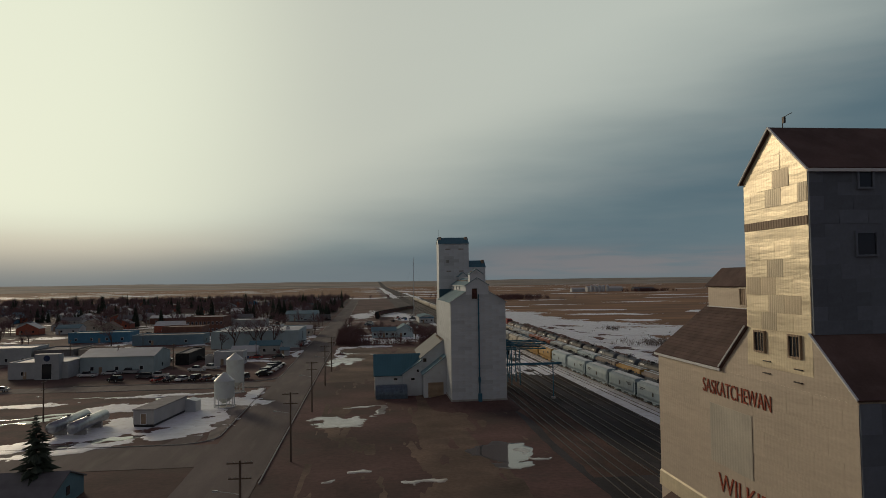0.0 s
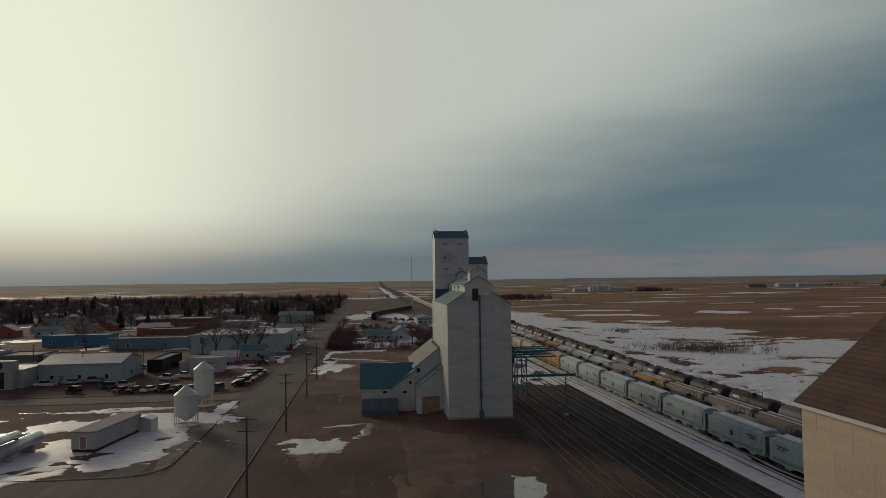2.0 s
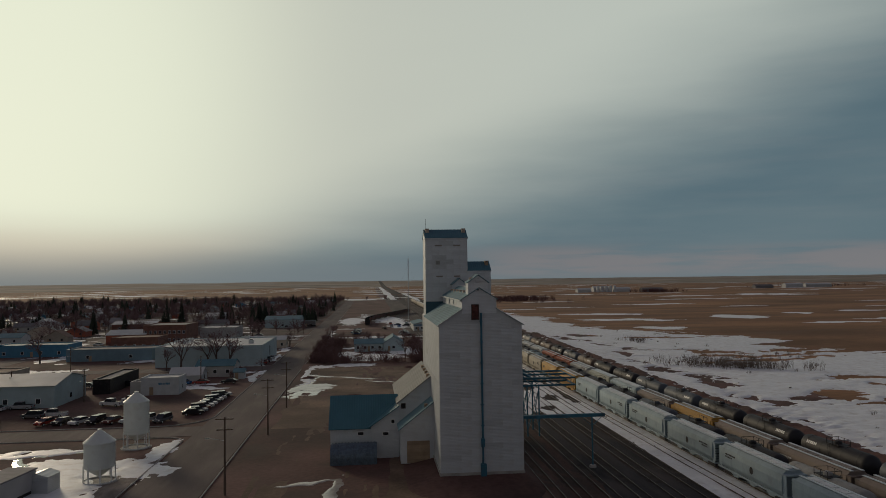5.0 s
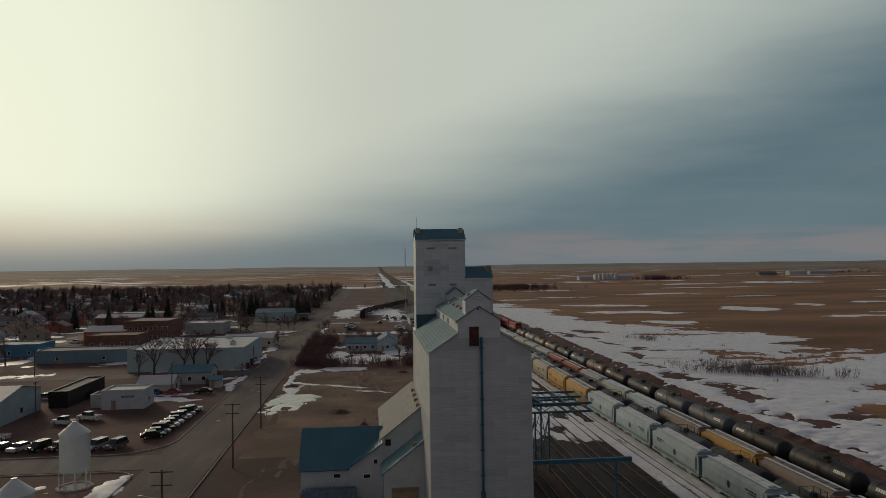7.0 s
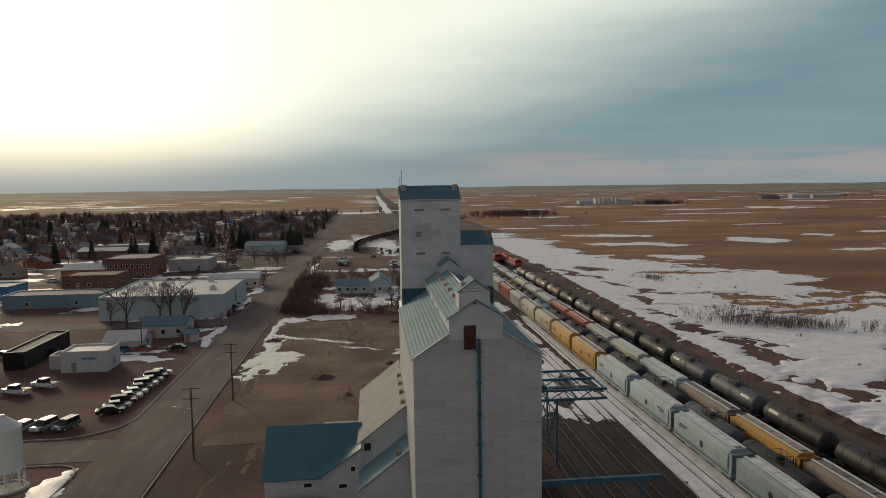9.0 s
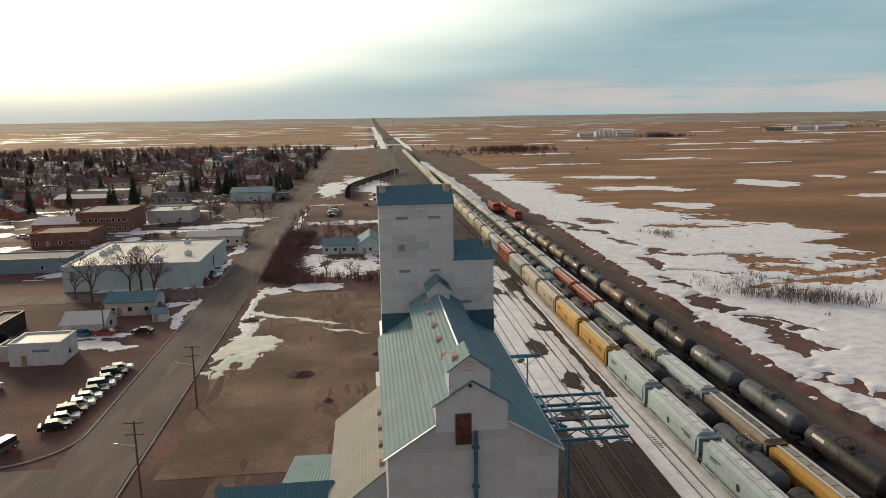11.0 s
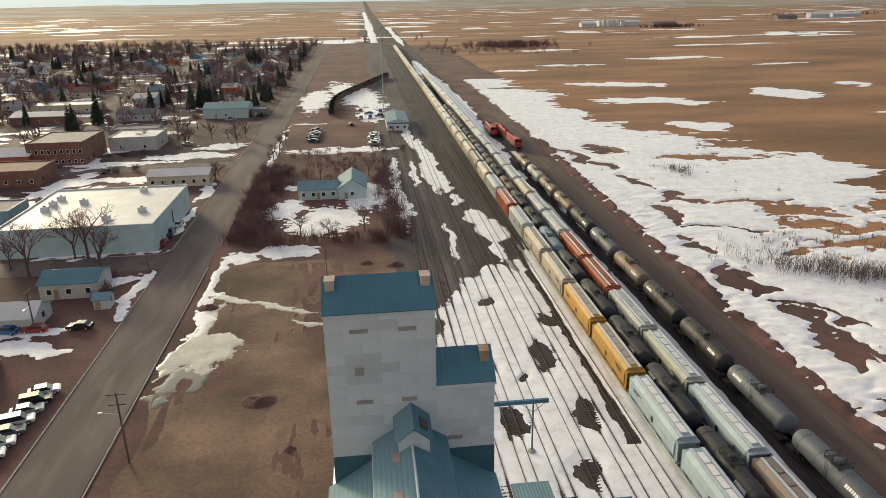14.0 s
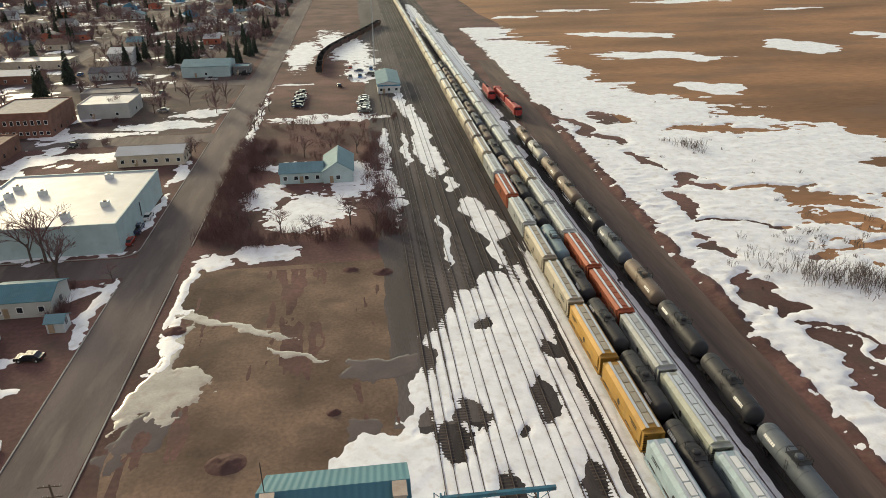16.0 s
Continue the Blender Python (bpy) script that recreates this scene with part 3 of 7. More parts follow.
# ---- snow ----
def snow_yard(x, y):
    n = fbm(x / 6, y / 9, 41) * 0.8 + fbm(x / 1.3, y / 3.0, 42) * 0.42
    xw, yw = warp(x, y, 5, 2.2, 17)
    f = np.maximum.reduce([blob(xw, yw, 43, 242, 11.5, 34, -14), blob(xw, yw, 46, 222, 11, 30), blob(xw, yw, 27, 229, 10, 6, 30), blob(xw, yw, 50, 262, 6.5, 14)])
    f = np.minimum(f * 1.8, 0.75) + n * 0.55
    for cx, cy, r in ((34.5, 231, 2.2), (37.4, 238, 2.0), (40.0, 221, 1.8), (48.6, 240, 2.6), (50.6, 222, 2.2), (43.5, 262, 1.7), (47.5, 208, 2.2), (31, 236, 1.2), (45, 234, 0.9), (53, 252, 1.5)):
        f = np.minimum(f, -1.4 * blob(xw, yw, cx, cy, r, r * 2.1) + n * 1.1)
    f = np.minimum(f, (y - 203 - 8 * n) / 8)
    f = np.minimum(f, (53.8 - x + 2.4 * n) / 2.5)
    groove = np.zeros_like(x)
    for k, t in enumerate(TRACKS):
        for s in (-0.75, 0.75):
            groove = np.maximum(groove, np.exp(-((x - t - s) / 0.12) ** 2) * np.clip(0.55 + 1.3 * fbm(y / 11 + 3 * k, y * 0 + s, 45 + k), 0, 1))
    return np.clip(f, -0.5, 0.6) * 0.16 + 0.10 - 0.16 * groove


sheet("snow_yard", 17, 62, 172, 290, 0.22, snow_yard, M["snow"], "melting white snow over the rail yard tracks", "snow", "stuff", 0.02)


def snow_streaks(x, y):
    n = fbm(x / 0.55, y / 9, 51) + 0.5 * fbm(x / 2, y / 14, 52)
    f = np.minimum(np.where(y < 214, blob(x, y, 56.2, 175, 4.4, 95), blob(x, y, 57.6, 240, 1.5, 60)) * 2.2, 0.55) + n * 0.9 - 0.15
    f = np.maximum(f, np.minimum(blob(x, y, 71.4, 250, 1.6, 130) * 2.0, 0.5) + n * 0.8 - 0.3)
    f = np.maximum(f, np.minimum(blob(x, y, 77.5, 330, 2.2, 70) * 2.0, 0.6) + n * 0.8 - 0.2)
    return np.clip(f, -0.5, 0.6) * 0.14 + 0.065


sheet("snow_streaks", 53, 81, 85, 400, 0.3, snow_streaks, M["snow"], "streaks of dirty snow between the tracks", "snow", "stuff", 0.03)


def snow_track_far(x, y):
    n = fbm(x / 4, y / 9, 55) * 0.7 + fbm(x / 1.2, y / 5, 56) * 0.35
    xw, yw = warp(x, y, 6, 2.0, 17)
    f = np.full_like(x, -2.0)
    for cx, cy, rx, ry in ((43, 385, 3.0, 38), (45.5, 360, 2.5, 14), (50, 318, 2.5, 7), (47, 337, 1.5, 6), (52, 308, 4, 8), (51, 292, 1.3, 7), (37, 372, 1.2, 20), (40, 445, 1.5, 30), (70.5, 440, 4, 90), (73, 560, 5, 110), (69, 700, 4, 110), (31, 375, 1.5, 22), (41, 300, 0.9, 14)):
        f = np.maximum(f, blob(xw, yw, cx, cy, rx, ry))
    return np.clip(f * 1.5 + n * 0.8, -0.5, 0.6) * 0.14 + 0.04


sheet("snow_far_yard", 28, 82, 282, 800, 0.6, snow_track_far, M["snow"], "patches of old snow along the sidings", "snow", "stuff", 0.03)


def snow_meadow(x, y):
    n = fbm(x / 24, y / 13, 61) * 0.8 + fbm(x / 5, y / 2.6, 62) * 0.5
    fine = fbm(x / 2.6, y / 1.3, 65)
    xw, yw = warp(x, y, 9, 7, 18)
    bend = 0.00008 * np.clip(y - 180, 0, 260) ** 2
    west = (x - (88.2 + bend)) / 5
    far = np.interp(y, [60, 150, 250, 330, 405, 440, 610, 900], [225, 240, 212, 182, 166, 128, 116, 100])
    east = (far + 26 * fbm(x / 60, y / 14, 63) - x) / 26
    f = np.minimum(np.minimum(west, east), 0.8)
    edge = np.exp(-((x - 93 - bend) / 6) ** 2)
    f = f + n * 0.62 + edge * (fine * 1.0 - 0.12) + np.where(y < 205, -0.18 + 0.3 * fine, 0.0)
    f = np.maximum(f, 1.5 * blob(xw, yw, 116, 268, 17, 15) + 0.3 * n)
    f = np.maximum(f, 1.4 * blob(xw, yw, 122, 305, 26, 18) + 0.5 * n)
    for cx, cy, rx, ry, a in ((150, 285, 30, 5, 12), (128, 322, 16, 4, -10), (170, 300, 26, 4, 5), (116, 212, 12, 5, 15), (140, 200, 26, 7, -5), (101, 236, 1.8, 7, 15), (99, 262, 2.5, 5, -20), (106, 246, 2.4, 6, 35), (104, 320, 4, 9, 10), (112, 330, 5, 5, 0), (102, 205, 3, 8, 20), (150, 235, 20, 4, 0), (185, 240, 24, 6, 0), (108, 302, 7, 3.5, -10), (118, 298, 5, 4, 0), (137, 312, 15, 6, -35), (138, 298, 14, 6, -20), (153, 297, 13, 5, 0), (168, 311, 16, 6, 0), (96, 289, 2.6, 6, 10), (96, 272, 2.4, 6, -5), (99.5, 267, 2.2, 4, 20), (102, 252, 1.8, 6, 30), (101.4, 243, 2, 5, 10), (99, 231, 2.6, 5, 0), (148, 376, 22, 6, -15), (111, 397, 8, 9, 20), (107, 371, 4, 11, 15), (98, 386, 4, 14, 10), (103, 312, 1.6, 9, -20), (107, 348, 3, 7, 25), (172, 396, 22, 9, -10), (97, 214, 2, 7, 0)):
        f = np.minimum(f, -1.5 * blob(xw, yw, cx, cy, rx, ry, a) + 0.55 * n + 0.55 * fine + 0.1)
    return np.clip(f, -0.6, 0.7) * 0.30 + 0.05 + np.where(f > 0, 0.30 * np.abs(fbm(x / 3.4, y / 1.8, 64)) + 0.35 * edge * np.abs(fine), 0)


sheet("snow_meadow", 84, 250, 60, 640, 0.6, snow_meadow, M["snow"], "broad sheet of melting snow on the low meadow", "snow", "stuff", -0.02)


def bare_bank(x, y):
    bend = 0.00008 * np.clip(y - 180, 0, 260) ** 2
    n = fbm(x / 3, y / 4, 66)
    return 0.9 * np.exp(-((x - 88.6 - bend + 1.2 * n) / 1.3) ** 2) * (0.6 + 0.9 * fbm(x / 1.8, y / 2.4, 67)) - 0.06


sheet("ditch_bank", 84, 120, 60, 420, 0.7, bare_bank, M["earth"], "low broken bank of dark soil along the ditch", "bank", "structure", 0.0)


def snow_fields(x, y):
    n = fbm(x / 22, y / 8, 71) * 0.6 + fbm(x / 6, y / 3, 72) * 0.2
    xw, yw = warp(x, y, 16, 8, 17)
    f = np.full_like(x, -2.0)
    for cx, cy, rx, ry, a in ((186, 588, 30, 12, -20), (180, 512, 30, 9, -14), (264, 528, 20, 18, -50), (171, 438, 15, 9, -30), (330, 560, 14, 8, 0), (390, 575, 20, 9, 0), (300, 760, 40, 9, 0), (190, 720, 26, 7, 0), (360, 690, 22, 6, 0), (420, 900, 60, 8, 0), (215, 880, 30, 9, 0), (140, 690, 18, 8, 0), (470, 640, 26, 7, 0), (560, 760, 40, 8, 0), (290, 455, 22, 5, 0), (340, 480, 18, 4, 0)):
        f = np.maximum(f, blob(xw, yw, cx, cy, rx, ry, a))
    return np.clip(f * 1.3 + n, -0.5, 0.5) * 0.2 + 0.02


sheet("snow_fields", 110, 640, 400, 960, 1.8, snow_fields, M["snow"], "thin strips of snow left in the stubble", "snow", "stuff", 0.0)


def snow_far(x, y):
    n = fbm(x / 120, y / 45, 75, 5)
    return np.clip(n - 0.30, -0.5, 0.3) * 0.8 + 0.01


sheet("snow_horizon", -2600, 3000, 1000, 4300, 14, snow_far, M["snow"], "far thin snow drifts on the prairie", "snow", "stuff", 0.03)


def snow_town(x, y):
    n = fbm(x / 8, y / 6, 81) * 0.9 + fbm(x / 1.7, y / 1.5, 82) * 0.75
    xw, yw = warp(x, y, 5, 2.4, 17)
    f = np.full_like(x, -2.0)
    for cx, cy, rx, ry, a in ((-12.9, 282, 1.4, 17, 0), (-9.8, 296, 4, 4, 0), (1, 299, 6, 4, 10), (-11, 262, 1.6, 12, 0), (-28.4, 176, 1.6, 16, 0), (-30, 168, 6, 6, 0), (-38, 158, 9, 9, 0), (-42, 150, 9, 8, 30), (-50, 140, 9, 6, 35), (-60, 128, 12, 4, 35), (-36, 168, 8, 5, 0), (-41.2, 171.3, 7, 5, 0), (-35.8, 138.8, 6, 4, 20), (-33.3, 146.1, 6, 5, 0), (-43.2, 163.7, 5, 4, 0), (-27.8, 169.1, 6, 3, 0), (-54.1, 165.5, 8, 4, 20), (-37.6, 134.5, 5, 4, 0), (-80, 172, 12, 3.5, 10), (-50, 182, 11, 1.2, 5), (-52, 123, 11, 3, 38), (-30, 150, 1.8, 9, 5), (-44, 303.6, 14, 1.6, 0), (-36, 285.5, 6, 2.0, 0), (-28.2, 276, 1.4, 13, 0), (-29, 330, 1.4, 12, 0), (-38, 254, 8, 2.5, 0), (-45, 262, 9, 3, 0), (-29.5, 360, 2, 10, 0), (-50, 350, 10, 3, 0), (-60, 380, 16, 5, 0), (-45, 415, 14, 6, 0), (-38, 430, 10, 8, 0), (-70, 405, 20, 3, 0), (10, 322, 10, 11, 0), (-2, 335, 5, 10, 0), (20, 345, 8, 14, 0), (5, 360, 14, 4, 0), (31, 340, 2.5, 26, 0), (12, 415, 20, 5, 0), (-13.5, 420, 1.2, 40, 0), (18, 575, 12, 60, 10), (-5, 560, 8, 40, 0), (26, 500, 8, 20, 0), (-3, 478, 9, 1.6, 0), (-90, 350, 26, 6, 0), (-110, 300, 20, 5, 0)):
        f = np.maximum(f, blob(xw, yw, cx, cy, rx, ry, a))
    return np.clip(f * 1.2 + n * 0.75 - 0.06, -0.5, 0.5) * 0.22 + 0.03


sheet("snow_town", -130, 36, 105, 660, 0.45, snow_town, M["snow"], "dirty snow patches along the street and in yards", "snow", "stuff", -0.02)


def snow_houses(x, y):
    n = fbm(x / 16, y / 12, 85) * 0.9 + fbm(x / 4, y / 4, 86) * 0.4
    return np.clip(n - 0.30, -0.5, 0.5) * 0.25 + 0.03


sheet("snow_house_lots", -420, -60, 320, 1050, 2.0, snow_houses, M["snow"], "snow left between the houses of the town", "snow", "stuff", 0.0)


def ice_patch(x, y):
    n = fbm(x / 2.6, y / 2.6, 91) * 0.95 + fbm(x / 0.8, y / 0.8, 92) * 0.4
    xw, yw = warp(x, y, 3.5, 1.6, 17)
    f = np.full_like(x, -2.0)
    for cx, cy, rx, ry, a in ((-7.5, 249, 4.2, 8, -25), (-11, 256, 1.5, 12, -12), (3, 266, 10, 0.8, -28), (11, 257.5, 6, 0.7, -18), (-8, 272, 5, 1.3, -30), (-5.5, 141, 4.2, 4.6, 10), (-9.5, 144, 2.5, 2, 0), (2.5, 152, 0.8, 6, -10), (-2.0, 104.0, 1.5, 1.2, 20), (-6.5, 100.3, 1.0, 0.8, 0), (7.2, 98.0, 2.8, 1.1, 0), (24, 112.2, 1.9, 1.6, 0), (26, 107.5, 1.2, 0.9, 0), (-1, 157, 4, 0.6, 12)):
        f = np.maximum(f, blob(xw, yw, cx, cy, rx, ry, a))
    return np.clip(f * 1.2 + n * 0.6, -0.4, 0.12) * 0.30 + 0.045


sheet("ice_lot", -16, 30, 88, 285, 0.3, ice_patch, M["ice"], "grey rotten ice and slush on the lot", "ice", "stuff", -0.03)


def elevator_pad(x, y):
    dx = np.maximum(np.maximum(17.4 - x, x - 30.0), 0)
    dy = np.maximum(np.maximum(154.0 - y, y - 188), 0)
    r = np.hypot(dx / np.where(x > 30, 2.4, 5.5), dy / 9.0)
    return 0.98 * np.clip(1 - r, 0, 1) ** 1.3 - 0.03 + 0.05 * fbm(x / 1.5, y / 3, 88) * (r < 1)


sheet("elevator_pad", 11, 33, 142, 194, 0.5, elevator_pad, M["earth"], "low packed earth rise under the elevator", "ground", "structure", -0.01)


def puddles(x, y):
    n = fbm(x / 4, y / 4, 95)
    xw, yw = warp(x, y, 4, 1.8, 17)
    f = np.full_like(x, -2.0)
    for cx, cy, rx, ry, a in ((-9.5, 240, 3.0, 7, -20), (24, 251, 7, 3.2, 15), (22, 236, 2.6, 3.0, 0), (21, 112.5, 4.6, 5.2, 0), (20.5, 104.5, 2.6, 1.6, 0), (-8, 138.5, 3.0, 1.2, 0), (-68, 158, 12, 1.3, 15), (-56, 181, 14, 1.0, 0), (-50, 176, 1.0, 6, 25), (-72, 150, 10, 1.5, 35), (-48, 131, 9, 1.3, 30)):
        f = np.maximum(f, blob(xw, yw, cx, cy, rx, ry, a))
    return np.clip(f + n * 0.5, -0.3, 0.01) * 0.4 + 0.046


sheet("puddle_lot", -90, 34, 92, 262, 0.45, puddles, M["water"], "shallow brown meltwater puddles", "puddle", "stuff", -0.03)


def ruts(x, y):
    n = fbm(x / 1.4, y / 9, 97) * 0.5 + fbm(x / 5, y / 30, 98) * 0.6
    lane = np.maximum(np.exp(-((x - 12 - 2.5 * np.sin(y / 23)) / 3.2) ** 2), np.exp(-((x - 15.5) / 2.6) ** 2) * (y < 172))
    return np.clip(lane * 0.45 + n * 0.9 - 0.42, -0.3, 0.2) * 0.12 + 0.032


sheet("wheel_ruts", -10, 28, 60, 200, 0.4, ruts, M["clay"], "pale dried wheel ruts over the dirt lot", "ruts", "stuff", 0.0)


def earth_piles(x, y):
    n = np.abs(fbm(x / 0.8, y / 0.8, 99, 5))
    f = np.maximum.reduce([blob(x, y, cx, cy, r, r * 0.8) for cx, cy, r in ((3.4, 232, 3.0), (17.5, 241, 1.2), (9, 219, 1.0), (26.5, 286, 2.4), (20, 288, 1.8), (-11, 268, 2.4), (88, 150, 3))])
    return np.clip(f, -0.3, 1) * (0.5 + 1.4 * n) - 0.02


sheet("earth_heap", -15, 92, 140, 292, 0.35, earth_piles, M["earth"], "small heaps of dug dark soil", "soil", "stuff", 0.0)


def dark_ruts(x, y):
    n = fbm(x / 1.0 + y / 14, y / 7, 197) * 0.55 + fbm(x / 6, y / 16, 198) * 0.75
    return np.clip(n - 0.30, -0.3, 0.2) * 0.12 + 0.034


sheet("dark_wet_ruts", -11, 27, 197, 290, 0.4, dark_ruts, M["earth"], "dark damp wheel ruts across the clay lot", "ruts", "stuff", 0.02)


# ---- grain elevators ----
def panels(parent, name, axis, at, u0, u1, z0, z1, width, row, material, top=None, proud=0.03, skip=(), alt=None, limit=300):
    """Lapped metal sheets on a wall across x or y, each a piece of its own. top(u): height at which the wall ends."""
    rng = random.Random(name + str(at) + str(u0))
    cache, z, r, made = {}, z0, 0, 0
    sign = -1
    while z < z1 - 0.05:
        hgt = min(row, z1 - z)
        u = u0 - (width * 0.5 if r % 2 else 0)
        while u < u1 - 0.02:
            a, b = max(u, u0), min(u + width, u1)
            u += width
            if b - a < 0.05:
                continue
            if top and min(top(a), top(b)) < z + hgt:
                continue
            if any(a < s[1] and b > s[0] and z < s[3] and z + hgt > s[2] for s in skip):
                continue
            m = material
            if alt and rng.random() < alt[-1]:
                m = alt[rng.randrange(len(alt) - 1)]
            key = (round(b - a, 2), round(hgt, 2), m.name)
            if key not in cache:
                w, g = b - a - 0.015, hgt + 0.03
                sh = Shape()
                if axis == "x":
                    sh.add([(0, 0, 0), (0, w, 0), (0, w, g), (0, 0, g), (sign * proud, 0, 0), (sign * proud, w, 0), (sign * 0.006, w, g), (sign * 0.006, 0, g)], [(4, 7, 6, 5), (0, 4, 5, 1), (0, 3, 7, 4), (1, 5, 6, 2), (3, 2, 6, 7)])
                else:
                    sh.add([(0, 0, 0), (w, 0, 0), (w, 0, g), (0, 0, g), (0, sign * proud, 0), (w, sign * proud, 0), (w, sign * 0.006, g), (0, sign * 0.006, g)], [(4, 5, 6, 7), (0, 1, 5, 4), (0, 4, 7, 3), (1, 2, 6, 5), (3, 7, 6, 2)])
                cache[key] = sh.mesh(name, m)
            pos = (at, a, z) if axis == "x" else (a, at, z)
            part(name, cache[key], None, parent, at=Matrix.Translation(pos))
            made += 1
            if made >= limit:
                return
        z += row
        r += 1


def window(parent, axis, at, u0, u1, z0, z1, name="window", frame_mat=None, pane_mat=None):
    """A framed window set on a wall across x or y that faces the negative axis."""
    fm = frame_mat or M["white_paint"]
    def bx(sh, a, b, c, d, near, far):
        return sh.box(at + near, a, c, at + far, b, d) if axis == "x" else sh.box(a, at + near, c, b, at + far, d)
    fr = Shape()
    t = 0.09
    for a, b, c, d in ((u0 - t, u1 + t, z0 - t, z0), (u0 - t, u1 + t, z1, z1 + t), (u0 - t, u0, z0, z1), (u1, u1 + t, z0, z1)):
        bx(fr, a, b, c, d, -0.10, 0.05)
    w = part(name, fr, fm, parent)
    part("pane", bx(Shape(), u0, u1, z0, z1, -0.03, 0.02), pane_mat or M["dark_glass"], w)
    return w


def gable_roof(parent, axis, a0, a1, c0, c1, eave, ridge, mid, material, over=0.3, t=0.15, name="roof", over_end=None, second=None):
    """Two roof slopes; axis is the ridge's direction, a its length, c the span across it. Slopes are parts of their own."""
    oe = over if over_end is None else over_end
    for s, c in ((-1, c0), (1, c1)):
        run = abs(mid - c)
        dz = (ridge - eave) / run * over
        e = c + s * over
        q = [(a0 - oe, e, eave - dz), (a1 + oe, e, eave - dz), (a1 + oe, mid, ridge), (a0 - oe, mid, ridge)]
        if axis == "y":
            q = [(p[1], p[0], p[2]) for p in q]
        q = [(p[0], p[1], p[2] + t) for p in q]
        part(name, Shape().slab(q, t), second if second and s > 0 else material, parent)


def elevator_two():
    el = thing("grain_elevator", "tall pale metal-clad grain elevator with teal roofs", "grain elevator")
    X0, X1, Y0, Y1, E = 17.6, 29.8, 154.3, 187.4, 22.6
    ML, MR, MID, TOPW = 21.0, 26.1, 23.55, 24.85
    prof = [(X0, 1.2), (X1, 1.2), (X1, E), (MR, TOPW), (ML, TOPW), (X0, E)]
    part("wall", Shape().prism(prof, "y", Y0, Y1), M["siding_dark"], el)
    part("foundation", Shape().box(X0 - 0.12, Y0 - 0.12, -0.2, X1 + 0.12, Y1 + 0.1, 1.35), M["concrete"], el, "grey concrete foundation")
    # raised monitor along the ridge
    mon = [(ML, 24.2), (MR, 24.2), (MR, 26.3), (MID, 27.9), (ML, 26.3)]
    part("monitor", Shape().prism(mon, "y", Y0 - 0.01, 181.6), M["siding"], el, "raised monitor along the ridge")
    # head house at the south end
    head = [(21.95, 26.5), (24.85, 26.5), (24.85, 28.75), (23.4, 29.8), (21.95, 28.75)]
    hh = part("head_house", Shape().prism(head, "y", Y0 - 0.03, 157.0), M["siding"], el)
    # east slope takes the darker teal, its shade painted in
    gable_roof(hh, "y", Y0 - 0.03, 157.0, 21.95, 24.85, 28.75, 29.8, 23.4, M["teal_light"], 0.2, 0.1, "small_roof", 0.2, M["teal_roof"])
    part("vent", Shape().prism([(23.0, 28.75), (23.8, 28.75), (23.8, 29.1), (23.4, 29.45), (23.0, 29.1)], "y", Y0 - 0.22, Y0 - 0.03), M["galv"], hh)
    part("lamp_bracket", Shape().box(23.3, Y0 - 0.3, 27.55, 23.5, Y0 - 0.03, 27.7), M["black"], hh)
    # small dormer where the monitor meets the tower
    dm = part("dormer", Shape().prism([(22.6, 26.8), (24.8, 26.8), (24.8, 28.4), (23.7, 29.3), (22.6, 28.4)], "y", 178.4, 181.6), M["siding"], el)
    # dormer likewise: shade of the east slope is in the darker teal
    gable_roof(dm, "y", 178.4, 181.5, 22.6, 24.8, 28.4, 29.3, 23.7, M["teal_light"], 0.25, 0.1, "small_roof", 0.2, M["teal_roof"])
    part("dormer_hatch", Shape().slab([(24.25, 179.0, 29.08), (24.25, 180.2, 29.08), (24.75, 180.2, 28.68), (24.75, 179.0, 28.68)], 0.06), M["steel"], dm)
    # main roof slopes below the monitor
    for xa, xb in ((X0 - 0.3, ML), (X1 + 0.3, MR)):
        dz = (TOPW - E) / 3.5 * 0.3
        q = [(xa, Y0 - 0.25, E - dz + 0.12), (xa, 181.6, E - dz + 0.12), (xb, 181.6, TOPW + 0.1), (xb, Y0 - 0.25, TOPW + 0.1)]
        # west slope in the lit teal, east slope in the shaded one
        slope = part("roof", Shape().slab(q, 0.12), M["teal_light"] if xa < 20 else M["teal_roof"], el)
        part("eave_trim", Shape().box(min(xa, xa + 0.06), Y0 - 0.25, E - dz - 0.06, max(xa, xa + 0.06), 181.6, E - dz + 0.1), M["siding"], slope)
        part("rake_trim", Shape().tube((xa, Y0 - 0.27, E - dz + 0.06), (xb, Y0 - 0.27, TOPW + 0.04), 0.07, n=4), M["siding"], slope)
    # monitor's east slope: shade painted in with the darker teal
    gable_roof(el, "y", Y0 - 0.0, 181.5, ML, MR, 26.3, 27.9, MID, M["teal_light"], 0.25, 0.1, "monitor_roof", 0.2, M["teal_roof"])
    part("ridge_cap", Shape().tube((MID, 157.2, 28.0), (MID, 178.3, 28.0), 0.09, n=6), M["siding"], el, "pale ridge flashing")
    part("eave_trim", Shape().box(ML - 0.32, Y0 - 0.2, 26.02, ML - 0.25, 181.5, 26.2), M["siding"], el)
    for x, y in [(22.35, 161.5 + k * 4.1) for k in range(5)] + [(22.55, 155.5)]:
        z = 26.35 + (x - ML) * 0.627 if y > 158 else 29.2
        vent = Shape().prism([(y - 0.42, z - 0.3), (y + 0.42, z - 0.3), (y + 0.42, z + 0.28), (y - 0.3, z + 0.28), (y - 0.42, z + 0.2)], "x", x - 0.27, x + 0.27)
